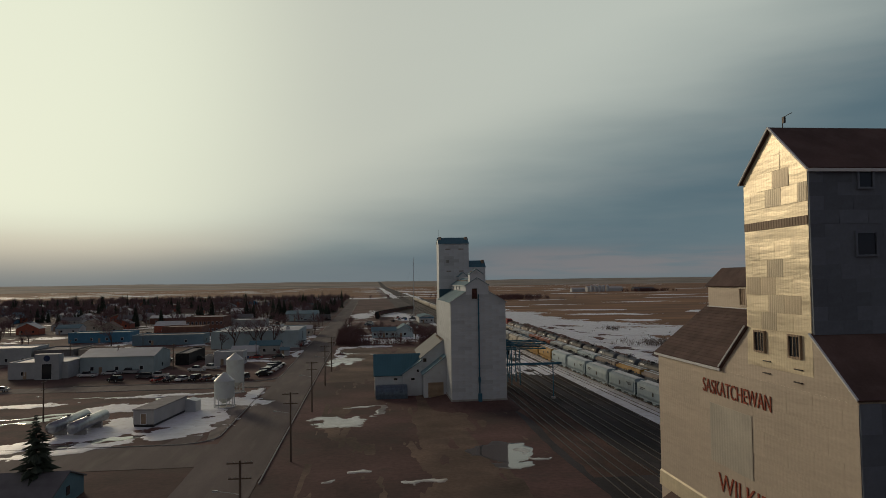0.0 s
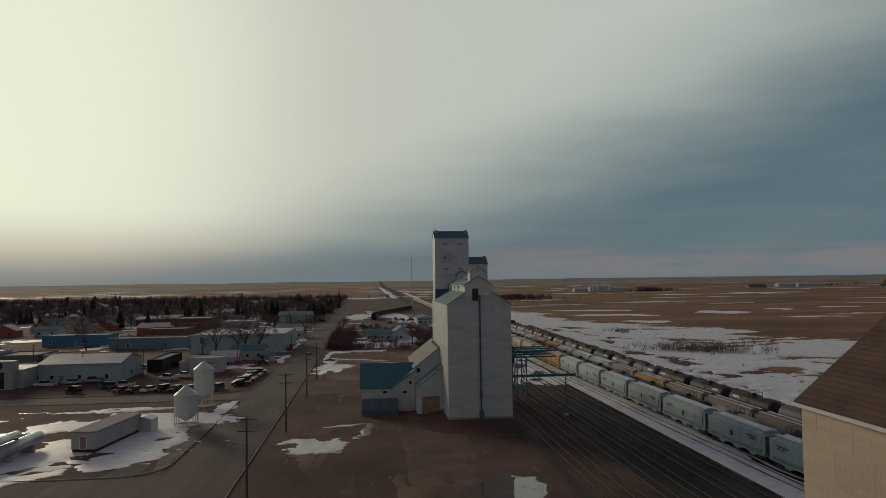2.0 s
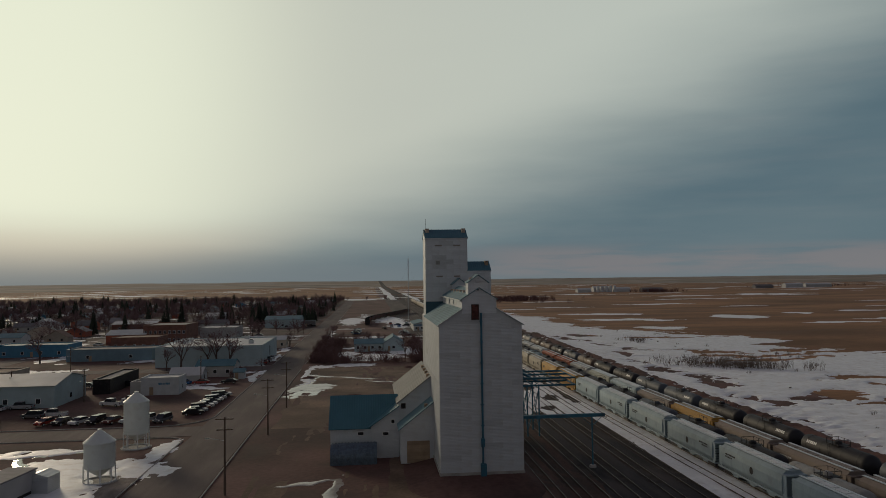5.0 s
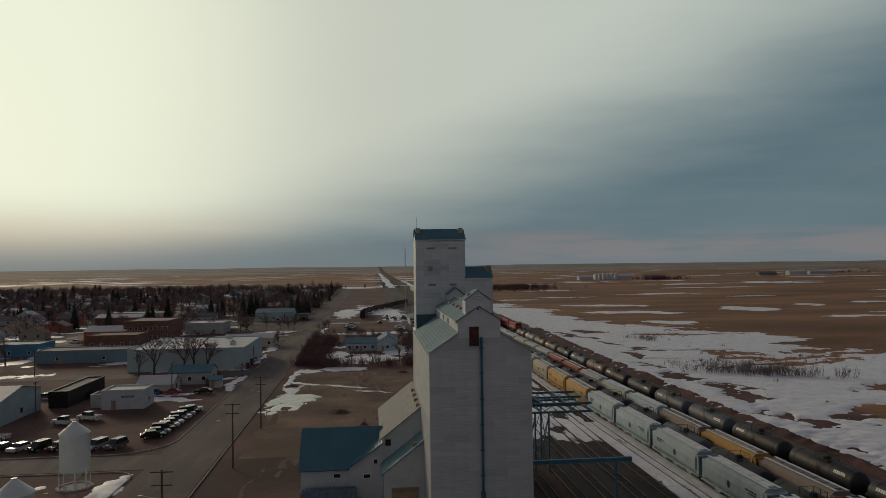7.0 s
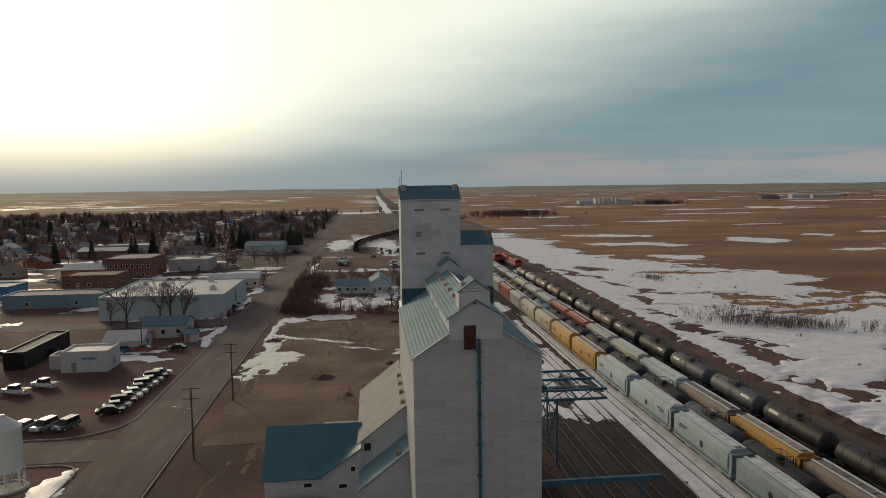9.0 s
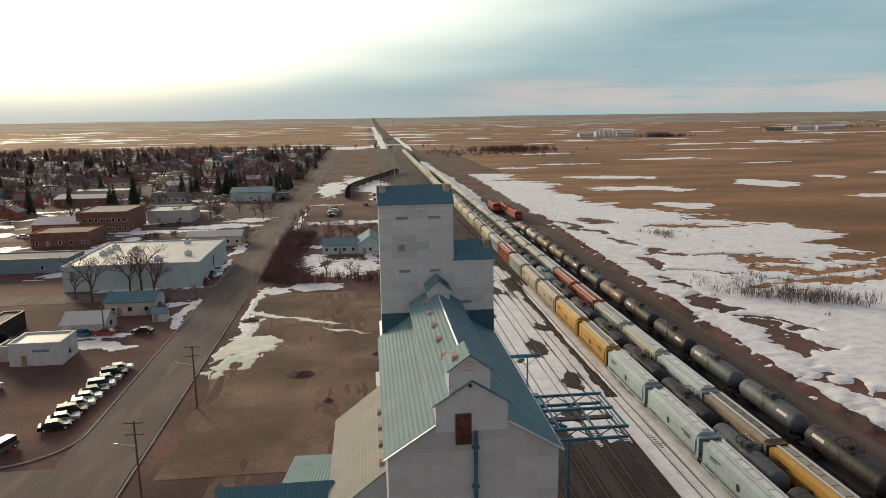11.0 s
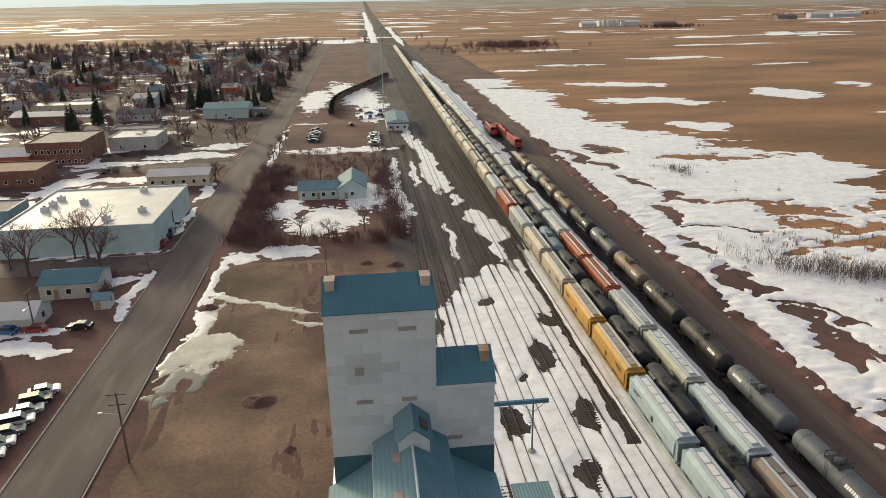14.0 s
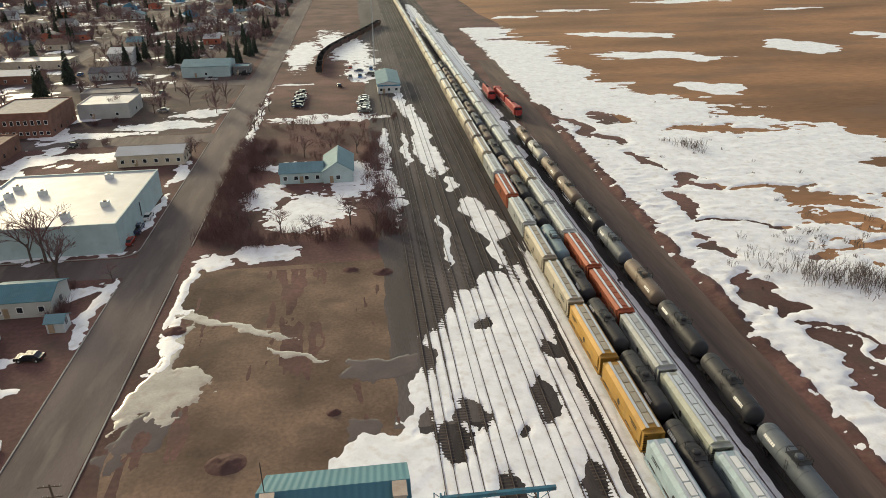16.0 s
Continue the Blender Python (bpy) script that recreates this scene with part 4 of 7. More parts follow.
        part("roof_vent", vent, M["pale_tan"], el, "pale tan hooded roof vent")
    for k in range(3):
        window(el, "x", ML, 164 + k * 6, 164.8 + k * 6, 25.2, 26.0, "monitor_window", M["siding"])
    # north tower
    TF, TB, TR, TX, TS, TE = 181.6, 187.4, 184.4, 17.84, 25.65, 29.95
    tower = part("tower", Shape().box(TX, TF, 20, TS, TB, 36.9), M["siding_dark"], el)
    part("tower_gable", Shape().prism([(TF, 36.9), (TB, 36.9), (TR, 38.5)], "x", TX, TS), M["siding"], el)
    gable_roof(el, "x", TX, TS, TF, TB, 36.9, 38.5, TR, M["blue_roof"], 0.2, 0.1, "tower_roof", 0.1)
    side = part("side_tower", Shape().box(TS, TF, 20, TE, TB - 0.8, 30.8), M["siding_dark"], el)
    part("side_gable", Shape().prism([(TF, 30.8), (TB - 0.8, 30.8), (184.0, 32.4)], "x", TS + 0.02, TE), M["siding"], el)
    gable_roof(el, "x", TS + 0.05, TE, TF, TB - 0.8, 30.8, 32.4, 184.0, M["blue_roof"], 0.2, 0.1, "tower_roof", 0.1)
    part("eave_trim", Shape().box(TX - 0.1, TF - 0.26, 36.66, TS + 0.1, TF - 0.2, 36.82), M["siding"], tower)
    part("eave_trim", Shape().box(TS + 0.05, TF - 0.26, 30.56, TE + 0.1, TF - 0.2, 30.72), M["siding"], side)
    # dark teal flashing where the tower rises from the main roof
    part("base_flashing", Shape().box(TX - 0.02, TF - 0.07, 21.0, ML - 0.05, TF, 25.15), M["teal_deep"], tower, "dark teal sheet flashing")
    part("base_flashing", Shape().box(MR + 0.05, TF - 0.07, 21.0, TE + 0.02, TF, 25.15), M["teal_deep"], side, "dark teal sheet flashing")
    part("whip_antenna", Shape().tube((TX + 0.35, TR, 38.4), (TX + 0.35, TR, 40.6), 0.03, n=5), M["steel"], tower)
    for x, y, z in ((18.35, 183.7, 38.0), (25.15, 183.7, 38.0), (29.4, 183.3, 31.9)):
        part("chimney_cap", Shape().box(x - 0.33, y - 0.5, z - 0.3, x + 0.33, y + 0.5, z + 0.62).box(x - 0.38, y - 0.55, z + 0.62, x + 0.38, y + 0.55, z + 0.7), M["tan_sheet"] if x > 29 else M["pale_tan"], el, "square sheet-metal roof cap")
    window(tower, "y", TF - 0.03, 19.8, 20.45, 31.95, 32.6, "tower_window", M["grey_wall"], M["shed_metal"])
    for u0, u1, z0 in ((19.6, 20.9, 35.3), (23.0, 24.3, 35.3), (19.8, 21.0, 29.6), (23.1, 24.2, 29.6), (20.8, 22.0, 25.9)):
        part("vent_slot", Shape().box(u0, TF - 0.12, z0, u1, TF, z0 + 0.28), M["slot_grey"], tower, "weathered louvred slot")
    part("vent_slot", Shape().box(26.4, TF - 0.12, 26.0, 27.5, TF, 26.28), M["slot_grey"], side, "weathered louvred slot")
    # south front: door high up, leg pipe, sheets
    window(el, "y", Y0 - 0.05, 22.45, 23.4, 23.35, 25.45, "loading_door", M["steel"], M["door_rust"])
    pipe = Shape().tube((23.75, Y0 - 0.35, 1.2), (23.75, Y0 - 0.35, 24.3), 0.16, n=10)
    for z in range(2, 24, 3):
        pipe.box(23.5, Y0 - 0.4, z, 24.0, Y0, z + 0.12)
    part("leg_pipe", pipe, M["blue_steel"], el, "blue steel spout pipe up the wall")
    part("pipe_boot", Shape().box(23.4, Y0 - 0.7, 0.5, 24.2, Y0, 2.6), M["blue_steel"], el)
    part("pipe_valve", Shape().box(23.5, Y0 - 0.62, 5.2, 24.0, Y0 - 0.1, 6.2), M["blue_steel"], el)
    top = lambda u: min(E + (u - X0) * 0.66, TOPW, E + (X1 - u) * 0.6)
    panels(el, "wall_sheet", "y", Y0, X0, X1, 1.36, TOPW, 3.05, 0.82, M["siding"], top, 0.035, ((22.25, 23.6, 23.1, 26),), (M["siding_dark"], 0.06))
    panels(tower, "tower_sheet", "y", 181.6, TX, TS, 25.2, 36.6, 2.6, 0.85, M["siding"], None, 0.03, ((19.7, 20.8, 31.8, 32.9),), (M["siding_dark"], 0.06))
    panels(side, "tower_sheet", "y", 181.6, TS + 0.02, TE, 25.2, 30.5, 2.1, 0.85, M["siding"], None, 0.03, (), (M["siding_dark"], 0.06))
    panels(el, "side_sheet", "x", X0, Y0, 181.5, 14.2, 22.3, 4.1, 1.0, M["siding"], None, 0.03, (), (M["siding_dark"], 0.06))
    # driveway sheds on the west side
    shed = part("driveway_shed", Shape().prism([(12.3, 0.2), (X0, 0.2), (X0, 9.6), (12.3, 5.6)], "y", 165.0, 170.2), M["siding"], el, "pale metal driveway shed with a sloping roof")
    part("shed_roof", Shape().slab([(11.9, 164.7, 5.5), (11.9, 170.2, 5.5), (X0, 170.2, 9.85), (X0, 164.7, 9.85)], 0.15), M["teal_light"], shed)
    door = part("roll_door", Shape().box(13.3, 164.9, 0.25, 16.9, 165.0, 3.7), M["tan_sheet"], shed, "brown roll-up drive door")
    for k in range(6):
        part("door_panel", Shape().box(13.35, 164.84, 0.3 + k * 0.56, 16.85, 164.9, 0.82 + k * 0.56), M["tan_sheet"], door)
    hi = part("high_shed", Shape().prism([(12.2, 0.2), (X0, 0.2), (X0, 13.0), (12.2, 8.9)], "y", 170.2, 191.3), M["siding"], el, "taller pale driveway shed against the elevator")
    part("shed_roof", Shape().slab([(11.8, 169.9, 8.8), (11.8, 191.6, 8.8), (X0, 191.6, 13.25), (X0, 169.9, 13.25)], 0.15), M["shed_metal"], hi)
    for k in range(4):
        part("shed_vent", Shape().box(17.0, 171.5 + k * 3.9, 12.6, 17.5, 172.3 + k * 3.9, 13.3), M["tan_sheet"], hi)
    window(hi, "y", 170.2, 12.7, 13.3, 8.0, 8.7, "shed_window", M["steel"])
    part("shed_vent", Shape().box(16.2, 165.6, 8.8, 16.7, 166.4, 9.3), M["tan_sheet"], shed)
    return el


elevator_two()


def office():
    ob = thing("elevator_office", "low grey metal office with a bright blue roof", "office")
    part("wall", Shape().box(1.0, 170.6, 0, 12.0, 181, 5.1), M["siding"], ob)
    gable_roof(ob, "x", 1.0, 12.0, 170.6, 181, 5.1, 9.3, 175.8, M["blue_roof"], 0.5, 0.16, "roof", 0.3)
    part("gable_end", Shape().prism([(170.6, 5.1), (181, 5.1), (175.8, 9.2)], "x", 1.02, 11.98), M["siding"], ob)
    part("cross_gable", Shape().prism([(7.6, 0.0), (12.2, 0.0), (12.2, 8.3), (7.6, 5.2)], "y", 169.9, 175.0), M["siding"], ob)
    part("cross_roof", Shape().slab([(7.2, 169.5, 5.1), (7.2, 175.6, 5.1), (12.25, 175.6, 8.5), (12.25, 169.5, 8.5)], 0.14), M["blue_roof"], ob)
    for u in (9.6, 5.5):
        window(ob, "y", 169.9 if u > 7 else 170.6, u, u + 0.9, 3.7, 4.2)
    window(ob, "y", 169.9, 11.0, 11.5, 5.6, 6.2)
    lean = part("lean_to", Shape().prism([(176.5, 0), (192, 0), (192, 4.2), (176.5, 8.4)], "x", 6.6, 12.1), M["teal_light"], ob)
    # ribbed steel culvert shed in front
    q = thing("ribbed_shed", "low blue-grey ribbed half-round steel shed", "shed")
    n, yc = 10, 168.3
    def hoop(x0, r, w):
        ring = [(yc + r * math.cos(math.pi * i / n), 1.1 + r * math.sin(math.pi * i / n) * 0.85) for i in range(n + 1)]
        return Shape().prism([(yc + r, 0)] + ring + [(yc - r, 0)], "x", x0, x0 + w)
    part("shell", hoop(1.3, 2.18, 7.28), M["dull_steel"], q)
    for k in range(14):
        part("rib", hoop(1.3 + k * 0.52, 2.3, 0.26), M["dull_steel"], q)
    part("end_wall", Shape().prism([(yc + 2.0, 0)] + [(yc + 2.0 * math.cos(math.pi * i / n), 1.1 + 1.7 * math.sin(math.pi * i / n)) for i in range(n + 1)] + [(yc - 2.0, 0)], "x", 1.15, 1.3), M["dull_steel"], q)


office()


def text_on_west(body, size, y0, y1, x, z, parent):
    """Lettering on a wall that faces west, read from north to south."""
    cu = bpy.data.curves.new("lettering", "FONT")
    cu.body, cu.size, cu.extrude = body, size, 0.015
    tmp = new("lettering_source", cu)
    bpy.context.view_layer.update()
    me = bpy.data.meshes.new_from_object(tmp.evaluated_get(bpy.context.evaluated_depsgraph_get()))
    bpy.data.objects.remove(tmp)
    xs = [v.co.x for v in me.vertices]
    zs = [v.co.y for v in me.vertices]
    wide, tall = max(xs) - min(xs), max(zs) - min(zs)
    for v in me.vertices:
        px, py, pz = v.co
        v.co = (x - 0.02 - pz, y1 - (px - min(xs)) / wide * (y1 - y0), z + (py - min(zs)) / tall * size)
    me.materials.clear()
    me.materials.append(M["letter"])
    me.flip_normals()
    part("lettering", me, None, parent, "dark red painted capital letters")


def elevator_one():
    el = thing("grain_elevator", "tall weathered cream grain elevator with dark shingle roofs", "grain elevator")
    C, X1 = 19.6, 31.0
    main = [(26.9, 0), (37.9, 0), (37.9, 22.6), (35.2, 24.9), (29.7, 24.9), (26.9, 22.6)]
    part("wall", Shape().prism(main, "x", C, X1), M["cream_wall"], el)
    part("annex", Shape().prism([(C, 0), (29.0, 0), (29.0, 22.6), (24.3, 26.3), (C, 22.6)], "y", 37.9, 46.8), M["cream_wall"], el)
    tower = part("tower", Shape().prism([(29.75, 23), (35.2, 23), (35.1, 32.5), (32.4, 34.7), (29.7, 32.5)], "x", C - 0.01, 28.0), M["cream"], el)
    gable_roof(el, "x", C, 28.0, 29.7, 35.1, 32.5, 34.7, 32.4, M["shingle"], 0.25, 0.1, "tower_roof", 0.15)
    for a, b in (((26.7, 22.5), (29.72, 24.95)), ((38.1, 22.5), (35.18, 24.95))):
        part("roof", Shape().slab([(C - 0.15, a[0], a[1]), (X1 + 0.15, a[0], a[1]), (X1 + 0.15, b[0], b[1]), (C - 0.15, b[0], b[1])], 0.1), M["shingle"], el)
    aw = part("annex_roof", Shape().slab([(C - 0.2, 37.95, 22.45), (C - 0.2, 47.0, 22.45), (24.3, 47.0, 26.4), (24.3, 37.95, 26.4)], 0.1), M["shingle"], el)
    part("annex_roof", Shape().slab([(29.2, 37.95, 22.45), (29.2, 47.0, 22.45), (24.3, 47.0, 26.4), (24.3, 37.95, 26.4)], 0.1), M["shingle"], el)
    n = 24
    rise, run = (26.4 - 22.45) / n, (24.3 - C + 0.2) / n
    for k in range(n):
        x0, z0 = C - 0.2 + k * run, 22.45 + k * rise
        c = Shape().slab([(x0, 37.97, z0 + 0.035), (x0, 47.0, z0 + 0.035), (x0 + run * 1.1, 47.0, z0 + rise * 1.1 + 0.008), (x0 + run * 1.1, 37.97, z0 + rise * 1.1 + 0.008)], 0.03)
        part("shingle_course", c, M["shingle"], aw)
    cup = part("cupola", Shape().prism([(23.2, 25.0), (25.4, 25.0), (25.4, 27.0), (24.3, 28.05), (23.2, 27.0)], "y", 38.6, 46.6), M["cream_wall"], el)
    gable_roof(cup, "y", 38.6, 46.6, 23.2, 25.4, 27.0, 28.05, 24.3, M["shingle"], 0.18, 0.08, "cupola_roof", 0.15)
    window(cup, "x", 23.2, 41.6, 42.3, 25.75, 26.75, "cupola_window", M["cream_wall"], M["tan_sheet"])
    for z in (26.86, 25.45):
        part("cupola_trim", Shape().box(23.14, 38.55, z, 23.2, 46.65, z + 0.1), M["white_paint"], cup)
    part("eave_trim", Shape().box(C - 0.24, 37.9, 22.28, C - 0.18, 47.0, 22.42), M["white_paint"], el)
    part("eave_trim", Shape().box(C - 0.15, 29.38, 32.18, 28.1, 29.44, 32.33), M["white_paint"], el)
    for p, q in (((26.7, 22.5), (29.72, 24.95)), ((38.1, 22.5), (35.18, 24.95)), ((29.45, 32.32), (32.4, 34.78)), ((35.35, 32.32), (32.4, 34.78))):
        part("rake_trim", Shape().tube((C - 0.17, *p), (C - 0.17, *q), 0.06, n=4), M["white_paint"], el)
    for a, b in ((33.55, 34.35), (30.6, 31.4)):
        w = window(el, "x", C - 0.03, a, b, 23.8, 24.72, "window", M["tan_sheet"])
        for k in (1, 2):
            part("mullion", Shape().box(C - 0.08, a + (b - a) * k / 3 - 0.025, 23.8, C - 0.055, a + (b - a) * k / 3 + 0.025, 24.72), M["tan_sheet"], w)
    for u0, u1, z0, z1 in ((21.98, 22.62, 31.5, 32.25), (21.78, 22.68, 28.45, 29.42)):
        window(tower, "y", 29.60, u0, u1, z0, z1, "tower_window", M["dark_sheet"])
    window(el, "y", 26.82, 21.2, 22.0, 20.3, 21.3, "window", M["dark_sheet"])
    for y, z in ((33.4, 23.3), (30.8, 23.2), (33.45, 22.7), (30.85, 22.6)):
        part("ledge", Shape().box(C - 0.09, y - 0.3, z, C, y + 0.3, z + 0.05), M["steel"], el)
    top = lambda u: min(32.5 + (u - 29.7) * 0.81, 32.5 + (35.1 - u) * 0.81) - 0.02
    skip = ((33.4, 34.5, 23.7, 24.85), (30.45, 31.55, 23.7, 24.85), (29, 36, 29.85, 30.28))
    panels(tower, "sheet", "x", C - 0.01, 29.75, 35.1, 24.9, 34.6, 1.34, 0.86, M["cream"], top, 0.025, skip, (M["aged_cream"], M["bright_cream"], M["worn_tan"], 0.34))
    part("band", Shape().box(C - 0.04, 29.75, 29.85, C - 0.01, 35.1, 30.26), M["tan_sheet"], tower, "weathered brown band of sheets")
    panels(el, "wall_sheet", "x", C, 26.9, 46.8, 14.6, 22.25, 2.0, 1.28, M["cream_wall"], None, 0.02, (), None)
    # south face: darker and bluer than the cream west face
    part("south_cladding", Shape().box(C + 0.01, 29.62, 24.9, 28.0, 29.74, 32.3), M["dark_sheet"], tower, "dark blue-grey sheets on the south face")
    part("south_cladding", Shape().box(C + 0.01, 26.84, 0, X1, 26.9, 22.3), M["dark_sheet"], el, "dark blue-grey sheets on the south face")
    panels(tower, "south_sheet", "y", 29.62, C + 0.01, 28.0, 24.9, 32.3, 1.4, 0.62, M["dark_sheet"], None, 0.02, ((21.85, 22.75, 31.4, 32.35), (21.65, 22.8, 28.35, 29.52)), None)
    panels(el, "south_sheet", "y", 26.84, C + 0.01, X1, 12.0, 22.3, 1.9, 1.3, M["dark_sheet"], None, 0.02, ((21.0, 22.2, 20.1, 21.5),), None)
    # sunlit foot of the wall, given as an added strip in the lighter cream
    part("belt", Shape().prism([(C, 13.6), (C - 0.16, 13.6), (C - 0.10, 14.5), (C, 14.6)], "y", 26.9, 46.8), M["cream"], el, "sunlit strip of wall above the lean-to roof, as a paler belt")
    part("faded_sign", Shape().box(C - 0.05, 35.0, 17.0, C - 0.032, 39.5, 20.3), M["faded"], el, "faded painted-over sign")
    text_on_west("SASKATCHEWAN", 0.80, 33.15, 40.3, C - 0.03, 20.83, el)
    text_on_west("WILKIE", 1.0, 33.6, 38.7, C - 0.03, 15.5, el)
    lean = part("lean_to", Shape().prism([(15.2, 0), (C, 0), (C, 13.3), (15.2, 10.4)], "y", 27.5, 45.0), M["cream_wall"], el)
    part("lean_to_roof", Shape().slab([(14.9, 27.3, 10.4), (14.9, 45.2, 10.4), (C, 45.2, 13.55), (C, 27.3, 13.55)], 0.12), M["shingle"], lean)
    v = Shape().tube((C + 0.6, 32.4, 34.7), (C + 0.6, 32.4, 35.3), 0.025).box(C + 0.55, 32.2, 35.0, C + 0.65, 32.35, 35.3).tube((C + 0.6, 32.2, 35.3), (C + 0.6, 31.6, 35.35), 0.018)
    part("weather_vane", v, M["steel"], el)


elevator_one()


def loading_frame():
    fr = thing("loading_platform", "blue steel truss platform over the loading tracks", "platform")
    zs = 9.2
    xs, ys = (34.4, 36.4, 38.6, 45.2), (181.5, 186.8, 191.2)
    for x in xs[:3]:
        for y in ys[:2]:
            part("post", Shape().box(x - 0.12, y - 0.12, 0, x + 0.12, y + 0.12, zs), M["blue_steel"], fr)
    for y in ys:
        for z in (zs, zs + 1.3):
            part("chord", Shape().box(33.5, y - 0.14, z - 0.06, 45.6, y + 0.14, z + 0.26), M["blue_steel"], fr)
        for k in range(6):
            a = 33.6 + k * 2.0
            part("brace", Shape().bar((a, y, zs + (1.3 if k % 2 else 0.1)), (a + 2.0, y, zs + (0.1 if k % 2 else 1.3)), 0.1), M["blue_steel"], fr)
    for x in (33.6, 37.6, 41.6, 45.4):
        for z in (zs, zs + 1.3):
            part("cross_beam", Shape().box(x - 0.1, ys[0], z, x + 0.1, ys[2], z + 0.2), M["blue_steel"], fr)
    for x in xs[:3]:
        part("brace", Shape().bar((x, ys[0], 1.0), (x, ys[1], zs - 0.5), 0.1), M["blue_steel"], fr)
        part("brace", Shape().bar((x, ys[1], 1.0), (x, ys[0], zs - 0.5), 0.1), M["blue_steel"], fr)
    for y in ys[:2]:
        for a, b in zip(xs[:2], xs[1:3]):
            part("brace", Shape().bar((a, y, 1.0), (b, y, zs - 0.5), 0.1), M["blue_steel"], fr)
    part("walkway", Shape().box(33.6, 186.4, zs + 0.22, 45.4, 187.3, zs + 0.28), M["steel"], fr)
    part("spout", Shape().tube((30.2, 181.0, 14.5), (39.0, 184.0, zs + 0.5), 0.22), M["blue_steel"], fr)
    part("spout", Shape().tube((30.2, 186.0, 14.5), (37.5, 187.0, zs + 0.5), 0.22), M["blue_steel"], fr)
    cab = thing("control_cabin", "small white control cabin with dark windows on legs", "cabin")
    part("body", Shape().box(35.2, 193.4, 5.6, 38.4, 196.4, 8.2), M["white_paint"], cab)
    part("roof", Shape().box(34.8, 192.9, 8.2, 38.9, 197.6, 8.45), M["teal_light"], cab)
    for a in (35.5, 36.5, 37.5):
        window(cab, "y", 193.4, a, a + 0.7, 6.6, 7.8)
    for x in (35.4, 38.2):
        for y in (193.6, 196.2):
            part("leg", Shape().box(x - 0.1, y - 0.1, 0, x + 0.1, y + 0.1, 5.6), M["blue_steel"], cab)
    gate = thing("spout_gantry", "blue steel beam on a slender post beside the elevator", "gantry", "gantries at both ends of the elevator", Matrix.Translation((0, 214, 0)))
    part("beam", Shape().box(30.4, -0.2, 7.6, 43.2, 0.2, 8.1), M["blue_steel"], gate)
    part("post", Shape().tube((41.2, 0, 0), (41.2, 0, 7.6), 0.12), M["blue_steel"], gate)
    part("footing", Shape().lathe([(0.01, 0.4), (0.5, 0.35), (0.55, 0)], 12, (41.2, 0, 0)), M["concrete"], gate)
    part("brace", Shape().bar((41.2, 0, 6.2), (39.6, 0, 7.6), 0.06), M["blue_steel"], gate)
    part("brace", Shape().bar((41.2, 0, 6.2), (42.8, 0, 7.6), 0.06), M["blue_steel"], gate)
    part("end_plate", Shape().box(30.2, -0.3, 7.3, 30.4, 0.3, 8.4), M["blue_steel"], gate)
    copy_thing(gate, Matrix.Translation((0, 157.9, 0.4)))
    mast = thing("lattice_mast", "short blue steel lattice mast beside the tracks", "mast")
    for x, y in ((29.6, 213.4), (30.8, 213.4), (29.6, 214.6), (30.8, 214.6)):
        part("leg", Shape().box(x - 0.06, y - 0.06, 0, x + 0.06, y + 0.06, 8.2), M["blue_steel"], mast)
    for k in range(6):
        z = 0.4 + k * 1.3
        for p, q in (((29.6, 213.4), (30.8, 213.4)), ((30.8, 213.4), (30.8, 214.6)), ((30.8, 214.6), (29.6, 214.6)), ((29.6, 214.6), (29.6, 213.4))):
            part("brace", Shape().bar((*p, z), (*q, z + 1.3), 0.05), M["blue_steel"], mast)


loading_frame()


# ---- railway cars ----
def wheelset(truck, y):
    ws = Shape()
    for s in (-0.75, 0.75):
        ws.tube((s - 0.06, y, 0.68), (s + 0.06, y, 0.68), 0.46, n=14)
    ws.tube((-0.75, y, 0.68), (0.75, y, 0.68), 0.09)
    part("wheelset", ws, M["steel"], truck)


def bogies(car, half):
    for s in (-1, 1):
        y = s * (half - 1.9)
        tr = Shape()
        for x in (-1.05, 1.05):
            tr.prism([(y - 1.25, 0.55), (y - 1.25, 0.85), (y - 0.5, 1.05), (y + 0.5, 1.05), (y + 1.25, 0.85), (y + 1.25, 0.55), (y + 0.4, 0.4), (y - 0.4, 0.4)], "x", x - 0.08, x + 0.08)
        tr.box(-1.1, y - 0.25, 0.55, 1.1, y + 0.25, 0.95)
        t = part("truck", tr, M["black"], car)
        wheelset(t, y - 0.88)
        wheelset(t, y + 0.88)
        part("coupler", Shape().box(-0.15, min(s * half, s * (half + 0.62)), 0.75, 0.15, max(s * half, s * (half + 0.62)), 1.05), M["black"], car)


